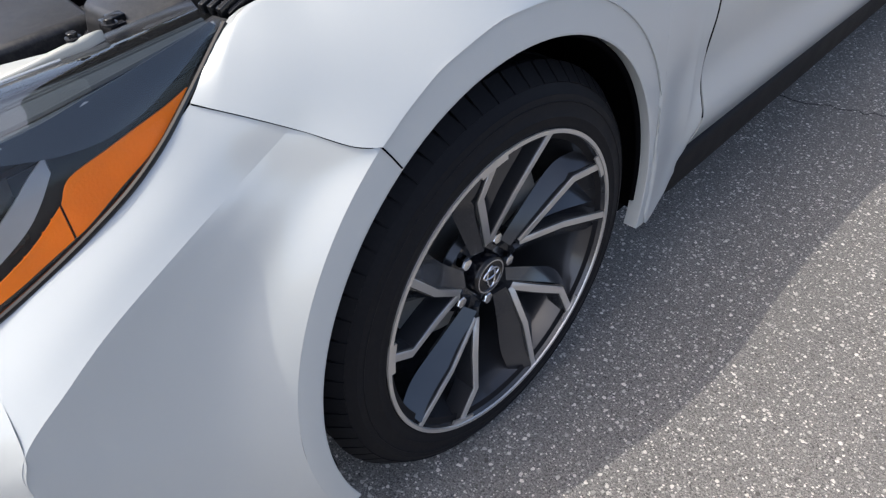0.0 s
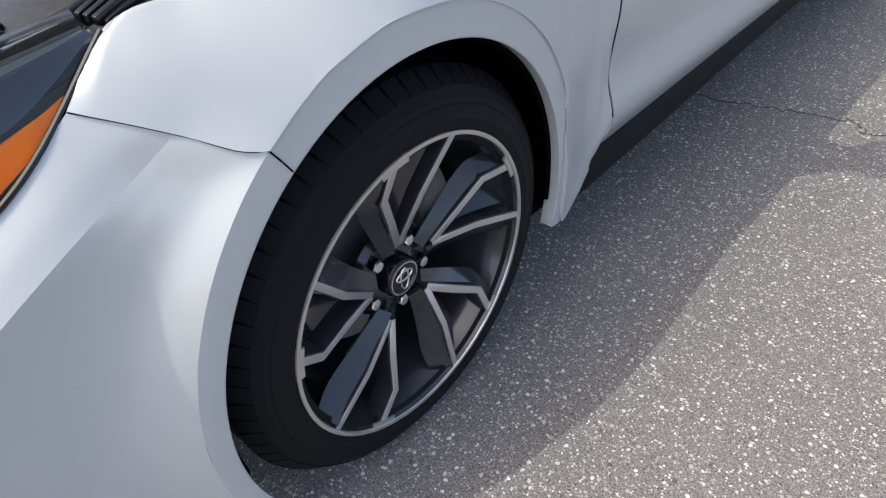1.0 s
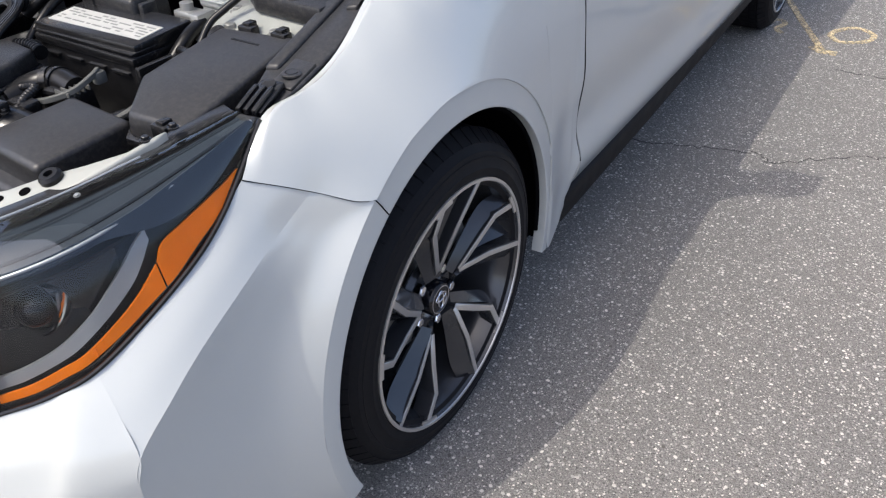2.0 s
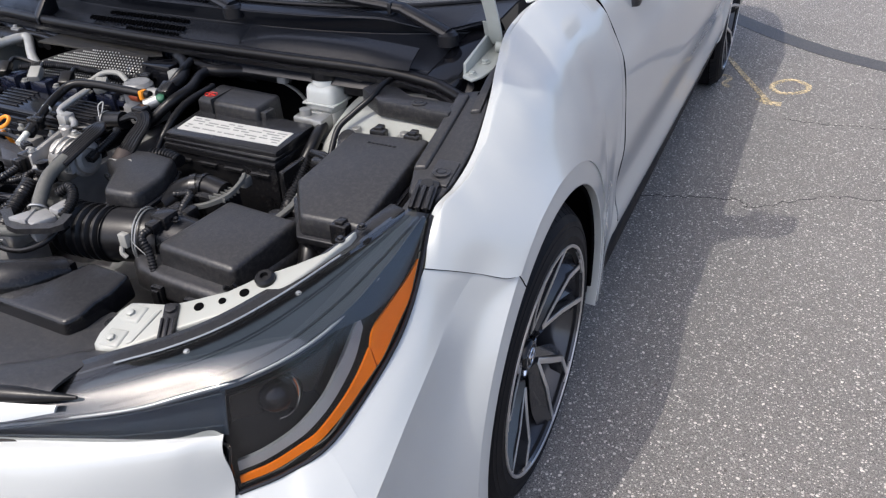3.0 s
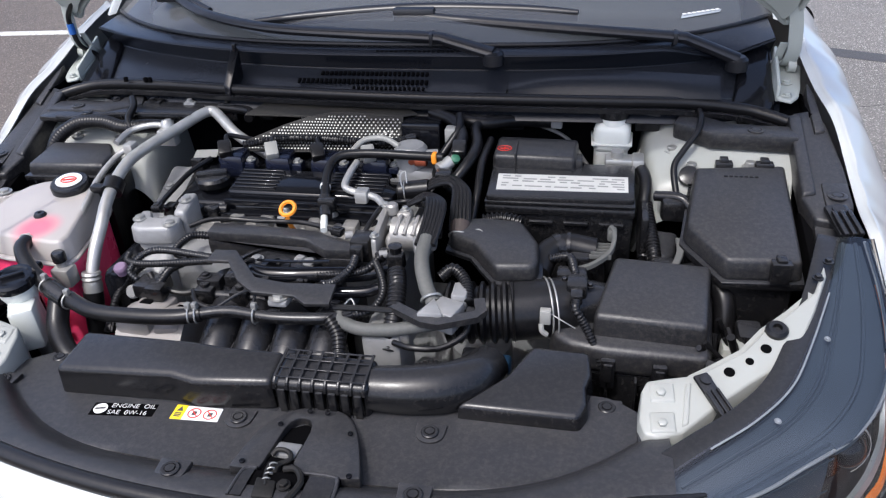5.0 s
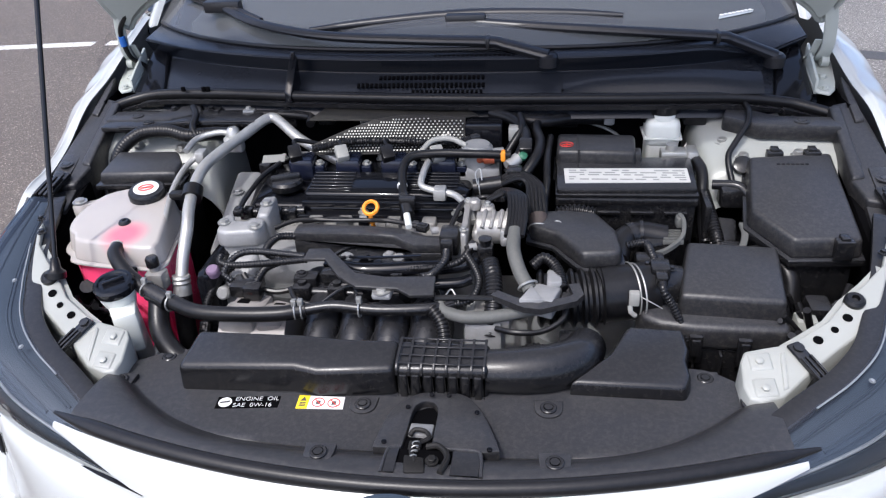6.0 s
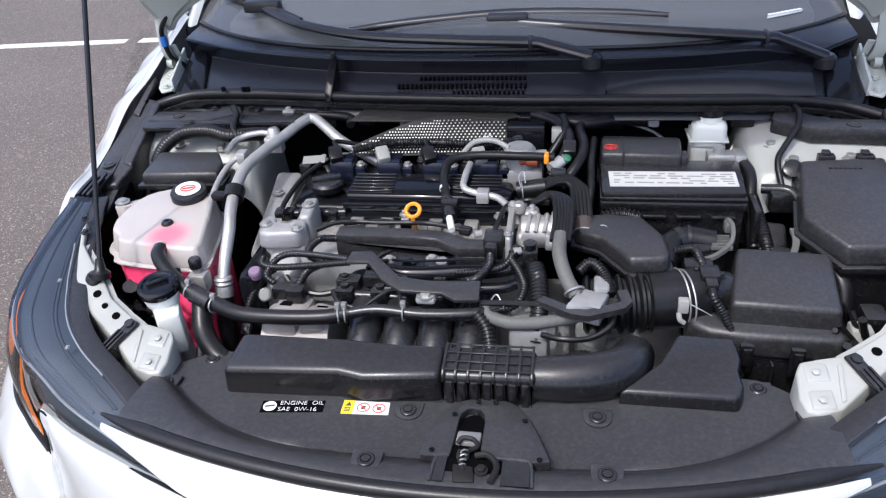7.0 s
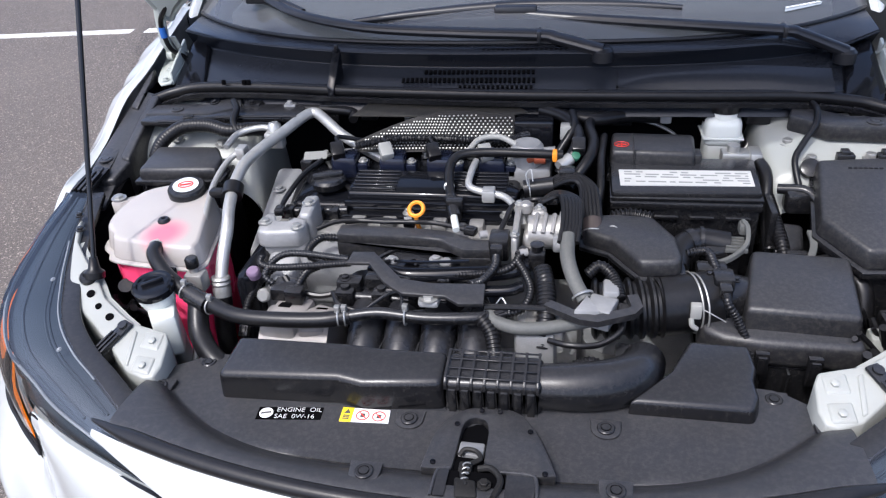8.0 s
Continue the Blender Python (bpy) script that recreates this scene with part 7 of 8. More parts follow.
part("wire_clamp", join(moved(oval_ring(0.018, 0.018, 0.0012, 0), toward((0.052, -0.222, 0.801), (1, 0.1, 0.1))), tube([(0.05, -0.236, 0.814), (0.046, -0.228, 0.832), (0.054, -0.222, 0.838), (0.058, -0.234, 0.822)], 0.0012, 6)), STEEL, loom)
part("wire_clamp", join(moved(oval_ring(0.0178, 0.0178, 0.0012, 0), toward((0.160, -0.312, 0.770), (0, -0.8, -0.5))), tube([(0.174, -0.318, 0.778), (0.190, -0.310, 0.784), (0.198, -0.318, 0.782), (0.184, -0.328, 0.776)], 0.0012, 6)), STEEL, loom)
for k in range(6):
    o = 0.005 * (k - 2.5)
    part("cable", tube([(0.072, -0.292, 0.812), (0.100, -0.282 + o * 0.5, 0.824), (0.122 + o, -0.305, 0.828), (0.126 + o, -0.350, 0.818), (0.122 + o, -0.395, 0.802)], 0.0045, 8), RUBBER, loom)
part("grey_hose", tube([(0.122, -0.380, 0.805), (0.122, -0.420, 0.792), (0.134, -0.455, 0.772), (0.150, -0.480, 0.757)], 0.0112, 16), GREY_HOSE, loom, "grey foam-sleeved hose")
part("valve_block", join(moved(box(-0.020, 0.020, -0.022, 0.018, -0.015, 0.020, 0.004), Matrix.Translation((0.172, -0.492, 0.745)) @ Matrix.Rotation(radians(-20), 4, "Z")), box(0.175, 0.198, -0.478, -0.442, 0.745, 0.772, 0.004)), ALU_DULL, loom)
part("valve_tip", moved(prism([(-0.018, -0.02), (0.018, -0.018), (0.0, 0.02)], 0, 0.016, 0.002), Matrix.Translation((0.152, -0.500, 0.752))), ALU_DULL, loom)
part("hose_clip", moved(oval_ring(0.0148, 0.0148, 0.002, 0), toward((0.146, -0.474, 0.761), (0.3, -0.6, -0.4))), STEEL, loom)
part("guard_bar", strip([(0.095, -0.495, 0.752), (0.145, -0.525, 0.752), (0.165, -0.528, 0.752), (0.215, -0.508, 0.754), (0.222, -0.498, 0.755), (0.216, -0.475, 0.758)], 0.016, 0.010), PLASTIC, loom, "flat black guard bar")
part("corrugated_lead", tube([(0.152, -0.435, 0.772), (0.170, -0.425, 0.782), (0.190, -0.440, 0.772), (0.200, -0.475, 0.758)], 0.0075, 12, 8, ribs=0.0015, pitch=0.005), RUBBER, loom)
part("corrugated_lead", tube([(0.085, -0.430, 0.775), (0.092, -0.46, 0.765), (0.095, -0.50, 0.74), (0.09, -0.52, 0.70)], 0.013, 12, 8, ribs=0.0015, pitch=0.006), RUBBER, loom)
part("corrugated_lead", tube([(0.0, -0.512, 0.742), (0.018, -0.53, 0.725), (0.026, -0.56, 0.70), (0.028, -0.585, 0.67)], 0.0095, 12, 8, ribs=0.0016, pitch=0.006), RUBBER, loom)
part("lead", tube([(0.006, -0.500, 0.752), (0.05, -0.503, 0.756), (0.095, -0.502, 0.755)], 0.0045, 8), RUBBER, loom)
part("corrugated_lead", tube([(0.085, -0.585, 0.66), (0.12, -0.565, 0.69), (0.16, -0.548, 0.70), (0.19, -0.56, 0.69)], 0.007, 12, 8, ribs=0.0014, pitch=0.005), RUBBER, loom)
part("lower_plug", join(box(0.135, 0.185, -0.575, -0.545, 0.65, 0.69, 0.005), box(0.195, 0.235, -0.555, -0.50, 0.62, 0.70, 0.004)), PLASTIC_SMOOTH, loom)
gear = thing("gearbox", (0.2, -0.3, 0.25), "dull aluminium gearbox casing low in the bay", "gearbox")
part("casing", join(box(0.07, 0.36, -0.50, -0.10, 0.25, 0.52, 0.04), tube([(0.20, -0.36, 0.5), (0.20, -0.36, 0.6)], 0.05, 20, 2), box(0.05, 0.11, -0.53, -0.45, 0.62, 0.725, 0.01)), ALU_DULL, gear)
part("cover_plate", prism([(0.06, -0.525), (0.12, -0.52), (0.125, -0.47), (0.065, -0.465)], 0.70, 0.728, 0.004), ALU, gear)

# coolant hoses
hose = thing("coolant_hose", (-0.4, -0.5, 0.7), "black rubber coolant hose with spring clamps", "hose")
part("upper_hose", tube([(-0.553, -0.412, 0.778), (-0.545, -0.440, 0.778), (-0.512, -0.472, 0.765), (-0.466, -0.497, 0.748), (-0.421, -0.512, 0.738), (-0.370, -0.532, 0.735), (-0.30, -0.536, 0.735), (-0.235, -0.532, 0.736), (-0.196, -0.522, 0.738)], 0.0122, 16), RUBBER, hose)
part("pipe", tube([(-0.20, -0.523, 0.738), (-0.15, -0.516, 0.742), (-0.08, -0.520, 0.740), (0.0, -0.512, 0.740), (0.03, -0.49, 0.735)], 0.0095, 14), PLASTIC_SMOOTH, hose)
part("lower_hose", tube([(-0.452, -0.495, 0.735), (-0.440, -0.535, 0.70), (-0.405, -0.57, 0.68), (-0.36, -0.585, 0.66)], 0.0165, 16), RUBBER, hose)
part("joint", tube([(-0.462, -0.498, 0.746), (-0.428, -0.512, 0.738)], 0.0150, 16, 2), PLASTIC_SMOOTH, hose)
for p, w in (((-0.470, -0.494, 0.749), (0.8, -0.4, -0.2)), ((-0.421, -0.514, 0.7375), (0.8, -0.3, 0)), ((-0.202, -0.524, 0.738), (0.9, 0.2, 0)), ((-0.212, -0.526, 0.738), (0.9, 0.2, 0)), ((-0.110, -0.518, 0.741), (1, 0, 0))):
    part("spring_clamp", join(moved(oval_ring(0.0134, 0.0134, 0.0013, 0), toward(p, w)), moved(box(-0.004, 0.004, -0.004, 0.004, 0.010, 0.021, 0.001), Matrix.Translation(p))), STEEL, hose)
part("stay", tube([(-0.175, -0.516, 0.745), (-0.148, -0.492, 0.756), (-0.132, -0.482, 0.758), (-0.122, -0.488, 0.755), (-0.118, -0.512, 0.745)], 0.0026, 8), PLASTIC_SMOOTH, hose)
elbow = thing("grey_elbow_hose", (0.09, -0.51, 0.7), "grey formed hose by the gearbox", "hose")
part("tube", tube([(0.012, -0.492, 0.742), (0.020, -0.512, 0.738), (0.050, -0.524, 0.735), (0.091, -0.522, 0.735), (0.130, -0.512, 0.737), (0.160, -0.506, 0.742)], 0.0098, 18), GREY_HOSE, elbow)
part("wire_clip", tube([(0.022, -0.498, 0.757), (0.03, -0.488, 0.76), (0.042, -0.505, 0.75)], 0.0012, 6), STEEL, elbow)

# air conditioning lines
ac = thing("air_conditioning_pipe", (-0.45, -0.25, 0.7), "bare aluminium air conditioning pipes with crimped hose", "pipe")
part("suction_pipe", tube([(-0.222, -0.092, 0.780), (-0.270, -0.085, 0.805), (-0.325, -0.062, 0.826), (-0.362, -0.034, 0.842), (-0.384, -0.016, 0.850), (-0.394, -0.011, 0.852), (-0.404, -0.014, 0.852), (-0.414, -0.034, 0.851), (-0.432, -0.090, 0.846), (-0.455, -0.155, 0.840), (-0.470, -0.205, 0.832), (-0.472, -0.255, 0.818), (-0.464, -0.310, 0.800), (-0.455, -0.350, 0.780), (-0.453, -0.388, 0.750), (-0.453, -0.418, 0.712)], 0.0105, 18), ALU_PIPE, ac)
part("crimp", lathe([(0.0145, 0), (0.0165, 0.004), (0.0145, 0.008), (0.0165, 0.012), (0.0145, 0.016), (0.0160, 0.022), (0.015, 0.05)], toward((-0.453, -0.414, 0.724), (0, -0.25, -1)), 20), ALU_PIPE, ac)
part("rubber_hose", tube([(-0.453, -0.424, 0.69), (-0.452, -0.44, 0.64), (-0.448, -0.46, 0.55), (-0.44, -0.48, 0.45)], 0.0165, 16), RUBBER, ac)
part("charge_port", join(lathe([(0.011, 0), (0.011, 0.016), (0.013, 0.018), (0.013, 0.03), (0.009, 0.036), (0, 0.037)], toward((-0.452, -0.088, 0.826), (-0.1, 0.1, 1)), 18), moved(box(-0.018, 0.018, -0.012, 0.012, -0.02, 0.012, 0.004), Matrix.Translation((-0.452, -0.095, 0.835)))), ALU_PIPE, ac)
part("liquid_line", tube([(-0.452, -0.088, 0.848), (-0.482, -0.088, 0.852), (-0.520, -0.110, 0.848), (-0.530, -0.150, 0.838)], 0.006, 12), ALU_PIPE, ac)
part("liquid_line", tube([(-0.492, -0.155, 0.838), (-0.515, -0.185, 0.825), (-0.520, -0.250, 0.806), (-0.505, -0.330, 0.785), (-0.500, -0.40, 0.76), (-0.492, -0.43, 0.74)], 0.0055, 12), ALU_PIPE, ac)
part("pipe_clamp", join(tube([(-0.472, -0.262, 0.815), (-0.468, -0.285, 0.806)], 0.018, 16, 2), box(-0.515, -0.475, -0.28, -0.262, 0.798, 0.812, 0.003)), RUBBER, ac)
part("line_clamp", box(-0.502, -0.484, -0.175, -0.150, 0.822, 0.846, 0.003), ALU_PIPE, ac)
part("service_valve", join(moved(box(-0.016, 0.016, -0.014, 0.014, -0.02, 0.014, 0.004), Matrix.Translation((-0.482, -0.438, 0.733))), lathe([(0.008, 0), (0.008, 0.012), (0, 0.012)], Matrix.Translation((-0.484, -0.436, 0.746)), 14)), ALU, ac)
part("valve_cap", lathe([(0.011, 0), (0.011, 0.014), (0.009, 0.017), (0, 0.017)], Matrix.Translation((-0.484, -0.436, 0.757)), 16), PLASTIC_SMOOTH, ac)
part("lower_line", tube([(-0.482, -0.445, 0.72), (-0.478, -0.47, 0.68), (-0.475, -0.52, 0.62), (-0.47, -0.55, 0.60)], 0.0055, 10), ALU_PIPE, ac)
inner = thing("engine_side_bracket", (-0.42, -0.2, 0.6), "pale painted steel side bracket beside the engine", "bracket")
part("plate", join(prism([(-0.455, -0.30), (-0.405, -0.29), (-0.40, -0.10), (-0.455, -0.10)], 0.55, slope((-0.3, 0.70), (-0.1, 0.775)), 0.01), bolt((-0.435, -0.16, 0.755), 0.008)), ALU_DULL, inner)
part("belt_cover", join(prism([(-0.42, -0.44), (-0.385, -0.43), (-0.385, -0.27), (-0.42, -0.27)], 0.35, 0.74, 0.02)), GLOSS_BLACK, inner)

# heat shields
shield_thing = thing("exhaust_heat_shield", (-0.12, -0.05, 0.8), "dark perforated metal heat shield behind the engine", "heat shield")
base = [(-0.292, -0.108, 0.812), (-0.20, -0.104, 0.812), (-0.10, -0.100, 0.813), (0.012, -0.098, 0.814)]
crown = [(-0.288, -0.096, 0.830), (-0.20, -0.066, 0.858), (-0.12, -0.050, 0.872), (0.012, -0.050, 0.868)]
part("plate", loft([[a, blend(a, b, 0.5), b] for a, b in zip(base, crown)], 5, 4, 0.003), HEAT, shield_thing)
dots = []
for i in range(46):
    for j in range(12):
        u = (i + 0.5 * (j % 2)) / 46
        k = min(2, int(u * 3))
        f = u * 3 - k
        a, b = blend(base[k], base[k + 1], f), blend(crown[k], crown[k + 1], f)
        high = np.linalg.norm(np.subtract(a, b))
        up = 0.005 + 0.0058 * j
        if up < high - 0.007:
            dots.append(lathe([(0.0019, 0), (0.0014, 0.0010), (0, 0.0013)], toward(blend(a, b, up / high, (0, -0.0035, 0.0035)), (0, -0.7, 0.7)), 6))
part("perforation", join(*dots), STEEL, shield_thing)["kind"] = "stuff"
part("shield_bolt", bolt((-0.018, -0.072, 0.842), 0.009, (0, -0.7, 0.7)), PLASTIC_SMOOTH, shield_thing)
upper = thing("cowl_heat_plate", (-0.13, -0.02, 0.85), "grey sheet metal plate under the cowl edge", "heat shield")
part("plate", prism([(-0.303, -0.055), (-0.02, -0.058), (0.036, -0.036), (0.0, 0.0), (-0.278, 0.004)], slope((-0.055, 0.862), (0.0, 0.868)), slope((-0.055, 0.866), (0.0, 0.872)), 0.0015), SHEET, upper)

# hoses and plugs at the battery side
plug = thing("air_duct_valve", (0.35, -0.30, 0.6), "black rubber duct with a grey latch handle", "hose")
part("duct", tube([(0.288, -0.355, 0.735), (0.300, -0.310, 0.745), (0.330, -0.290, 0.750), (0.375, -0.292, 0.745)], 0.021, 18), RUBBER, plug)
part("housing", prism([(0.325, -0.330), (0.395, -0.322), (0.398, -0.270), (0.335, -0.268)], 0.69, 0.752, 0.010, 0.005), PLASTIC_SMOOTH, plug)
handle = part("latch_handle", join(bevel(strip(spline([(0.398, -0.262, 0.768), (0.404, -0.280, 0.764), (0.398, -0.312, 0.752), (0.372, -0.336, 0.742), (0.345, -0.345, 0.736)], 4), 0.007, 0.009), 0.001, 1), box(0.393, 0.408, -0.275, -0.255, 0.752, 0.772, 0.004)), GREY_HOSE, plug, "grey plastic latch handle")
for k in range(5):
    part("tooth", box(0.366 + 0.002 * k, 0.400, -0.322 + 0.009 * k, -0.3195 + 0.009 * k, 0.748, 0.756, 0.0008), GREY_HOSE, handle)
part("duct_cuff", tube([(0.312, -0.298, 0.748), (0.322, -0.293, 0.7495)], 0.0235, 18, 2), PLASTIC_SMOOTH, plug)
part("duct_cuff", tube([(0.330, -0.290, 0.750), (0.336, -0.290, 0.750)], 0.0235, 18, 2), PLASTIC_SMOOTH, plug)
part("cable_plug", join(box(0.318, 0.365, -0.375, -0.345, 0.72, 0.75, 0.006), tube([(0.305, -0.335, 0.752), (0.335, -0.332, 0.756), (0.345, -0.36, 0.75), (0.352, -0.385, 0.735)], 0.0065, 10, 8, ribs=0.0012, pitch=0.005)), PLASTIC_SMOOTH, plug)
snork = thing("fuse_box_hose", (0.55, -0.33, 0.6), "black hose running down beside the fuse box", "hose")
part("connector", join(prism([(0.455, -0.325), (0.505, -0.318), (0.505, -0.275), (0.465, -0.275)], 0.68, 0.735, 0.008, 0.004), box(0.44, 0.50, -0.30, -0.26, 0.66, 0.70, 0.005)), PLASTIC_SMOOTH, snork)
part("latch_handle", join(bevel(strip(spline([(0.505, -0.258, 0.752), (0.506, -0.285, 0.744), (0.495, -0.315, 0.734), (0.478, -0.332, 0.728)], 4), 0.011, 0.006), 0.001, 1), lathe([(0.011, 0), (0.011, 0.007), (0.005, 0.007), (0.005, 0.003), (0, 0.003)], Matrix.Translation((0.475, -0.334, 0.727)), 18)), GREY_HOSE, snork, "grey plastic strap")
part("hose", tube([(0.508, -0.300, 0.715), (0.535, -0.305, 0.722), (0.560, -0.322, 0.715), (0.572, -0.345, 0.695), (0.572, -0.37, 0.65), (0.57, -0.40, 0.56)], 0.0165, 16), RUBBER, snork)
part("plug_body", prism([(0.455, -0.26), (0.505, -0.255), (0.51, -0.205), (0.47, -0.20)], 0.66, slope((-0.26, 0.715), (-0.2, 0.74)), 0.008), PLASTIC_SMOOTH, snork)
cable = thing("strut_cable", (0.52, -0.08, 0.75), "black taped cable draped over the strut tower", "cable")
part("cable", tube([(0.545, 0.000, 0.872), (0.545, -0.035, 0.872), (0.538, -0.065, 0.858), (0.515, -0.095, 0.835), (0.500, -0.120, 0.815), (0.505, -0.160, 0.78)], 0.0056, 14), RUBBER, cable)
part("cable_plug", join(box(0.48, 0.53, -0.19, -0.155, 0.745, 0.785, 0.008), tube([(0.47, -0.16, 0.78), (0.51, -0.175, 0.785), (0.53, -0.19, 0.77)], 0.009, 10), lathe([(0.017, 0), (0.017, 0.01), (0.01, 0.012), (0, 0.012)], toward((0.525, -0.125, 0.80), (0, -0.6, 0.7)), 20)), PLASTIC_SMOOTH, cable)
part("loom_run", tube([(0.455, -0.16, 0.765), (0.462, -0.20, 0.745), (0.47, -0.25, 0.72), (0.475, -0.29, 0.69)], 0.0105, 12, 8, ribs=0.0015, pitch=0.006), RUBBER, cable)
part("strap", box(0.447, 0.459, -0.235, -0.15, 0.66, 0.775, 0.004), PLASTIC_SMOOTH, cable)
side_pipe = thing("strut_hose", (-0.6, -0.07, 0.75), "black corrugated hose over the strut tower", "hose")
part("hose", tube([(-0.700, -0.125, 0.800), (-0.688, -0.112, 0.825), (-0.668, -0.099, 0.842), (-0.641, -0.086, 0.852), (-0.592, -0.083, 0.853), (-0.547, -0.091, 0.846), (-0.50, -0.078, 0.845), (-0.45, -0.07, 0.84)], 0.0135, 14, 5, ribs=0.0006, pitch=0.006), RUBBER, side_pipe)
part("hose", tube([(-0.56, -0.02, 0.88), (-0.545, -0.045, 0.872), (-0.54, -0.08, 0.86), (-0.525, -0.10, 0.845)], 0.007, 10), RUBBER, side_pipe)

# small lower clutter at the front corners
for s, lab in ((1, "black plug and wiring beside the rail"), (-1, "coiled thin wiring beside the rail")):
    knot = thing("wiring_cluster", (s * 0.55, -0.47, 0.6), lab, "cable")
    random.seed(10 + s)
    for k in range(7):
        p0 = (s * random.uniform(0.52, 0.62), random.uniform(-0.50, -0.42), random.uniform(0.68, 0.72))
        p1 = (s * random.uniform(0.54, 0.64), random.uniform(-0.47, -0.40), random.uniform(0.60, 0.69))
        p2 = (s * random.uniform(0.55, 0.66), random.uniform(-0.44, -0.36), random.uniform(0.66, 0.71))
        part("wire", tube([p0, p1, p2], random.uniform(0.003, 0.007), 8, 6), RUBBER, knot)
    part("plug", join(box(s * 0.60 - 0.018, s * 0.60 + 0.018, -0.43, -0.385, 0.66, 0.70, 0.006), tube([(s * 0.63, -0.42, 0.70), (s * 0.64, -0.40, 0.66)], 0.014, 12, 4)), PLASTIC_SMOOTH, knot)
    part("leg", box(s * 0.575 - 0.016, s * 0.575 + 0.016, -0.45, -0.42, 0.45, 0.69, 0.004), WHITE_BARE, knot)

# ---- road marks ----
spray = part("spray_mark", join(strip(spline([(0.86, 3.11, 0.0), (0.99, 2.80, 0.0), (1.12, 2.51, 0.0)], 5), 0.028, 0.003), strip([(1.08, 2.53, 0), (1.12, 2.49, 0), (1.18, 2.49, 0)], 0.045, 0.003),
                               strip(spline([(1.13, 2.77, 0), (1.20, 2.85, 0), (1.28, 2.79, 0), (1.26, 2.69, 0), (1.17, 2.64, 0), (1.12, 2.70, 0), (1.13, 2.77, 0)], 4), 0.026, 0.003),
                               strip(spline([(0.85, 2.73, 0), (0.88, 2.80, 0), (0.92, 2.76, 0), (0.90, 2.68, 0), (0.93, 2.63, 0)], 4), 0.024, 0.003)), ROAD_YELLOW, None, smooth=False)
tagged(spray, "faded yellow spray-painted survey mark on the asphalt", "road marking", kind="structure")
random.seed(2)
crack_pts = [(-3.02, 3.85, 0.0), (-2.91, 3.59, 0.0), (-2.68, 3.07, 0.0), (-2.39, 2.44, 0.0), (-2.11, 1.87, 0.0), (-1.85, 1.31, 0.0), (-1.5, 0.5, 0.0)]
seal = part("tar_seal", strip(spline([(x, y, 0) for x, y, z in crack_pts], 6), 0.10, 0.002), TAR, None, smooth=False)
near_seal = part("tar_seal", strip(spline([(0.6, 4.1, 0), (0.95, 3.72, 0), (1.2, 3.48, 0), (1.55, 3.25, 0), (2.3, 2.95, 0), (3.5, 2.7, 0)], 6), 0.15, 0.002), TAR_FRESH, None, smooth=False)
tagged(near_seal, "wide black tar sealing across the asphalt", "road repair", kind="structure")
for pts in ([(0.72, 1.36), (0.94, 1.42), (1.11, 1.47), (1.17, 1.43), (1.30, 1.54), (1.46, 1.64), (1.7, 1.70), (2.3, 2.0)], [(1.2, 2.31), (1.35, 2.32), (1.56, 2.35), (2.1, 2.5), (2.8, 2.8)]):
    tagged(part("ground_crack", crack(pts, 0.0045), CRACK, None, smooth=False), "thin dark crack wandering across the asphalt", "crack", kind="structure")
tagged(seal, "dark tar crack sealing on the asphalt", "road repair", kind="structure")


# more pipes and wiring between the engine and the firewall
back = thing("rear_hoses", (0.12, -0.08, 0.7), "black rubber hoses and plugs behind the engine", "hose")
for pts, r in (([(0.10, -0.16, 0.80), (0.125, -0.135, 0.835), (0.130, -0.09, 0.850), (0.105, -0.05, 0.862), (0.06, -0.02, 0.865)], 0.0105), ([(0.118, -0.19, 0.79), (0.150, -0.15, 0.826), (0.158, -0.10, 0.838), (0.150, -0.05, 0.85), (0.18, 0.0, 0.85)], 0.010),
               ([(0.095, -0.12, 0.82), (0.122, -0.085, 0.858), (0.118, -0.045, 0.870)], 0.0075), ([(0.165, -0.25, 0.74), (0.172, -0.20, 0.79), (0.172, -0.14, 0.82), (0.178, -0.06, 0.83)], 0.007),
               ([(0.09, -0.02, 0.855), (0.16, -0.035, 0.852), (0.22, 0.0, 0.845), (0.30, 0.03, 0.83)], 0.012)):
    part("hose", tube(pts, r, 12), RUBBER, back)
part("hose_plug", moved(box(-0.012, 0.012, -0.014, 0.014, -0.012, 0.012, 0.003), Matrix.Translation((0.132, -0.135, 0.842)) @ Matrix.Rotation(0.5, 4, "X")), PLASTIC_SMOOTH, back)
part("hose_plug", box(0.10, 0.128, -0.205, -0.18, 0.80, 0.828, 0.004), PLASTIC_SMOOTH, back)
part("green_seal", lathe([(0.008, 0), (0.008, 0.008), (0.005, 0.010)], toward((0.126, -0.15, 0.828), (0.3, -0.5, 0.8)), 14), material("green_rubber", (0.03, 0.12, 0.07), 0.5), back)
part("steel_joint", tube([(0.10, -0.168, 0.818), (0.118, -0.150, 0.826)], 0.0115, 14, 2), ALU_PIPE, back)


# ---- small fittings on the engine and round the bay ----
for k, x in enumerate((-0.375, -0.335, -0.285, -0.16, -0.075, 0.012)):
    part("cover_bolt", join(bolt((x, -0.250, 0.763), 0.0055, h=0.009), lathe([(0.010, -0.004), (0.010, 0.001), (0.007, 0.002)], Matrix.Translation((x, -0.250, 0.763)), 14)), STEEL, engine)
for x in (-0.36, -0.25, -0.16, -0.07, 0.02):
    part("cover_bolt", bolt((x, -0.075, 0.788), 0.0055, h=0.010), STEEL, engine)
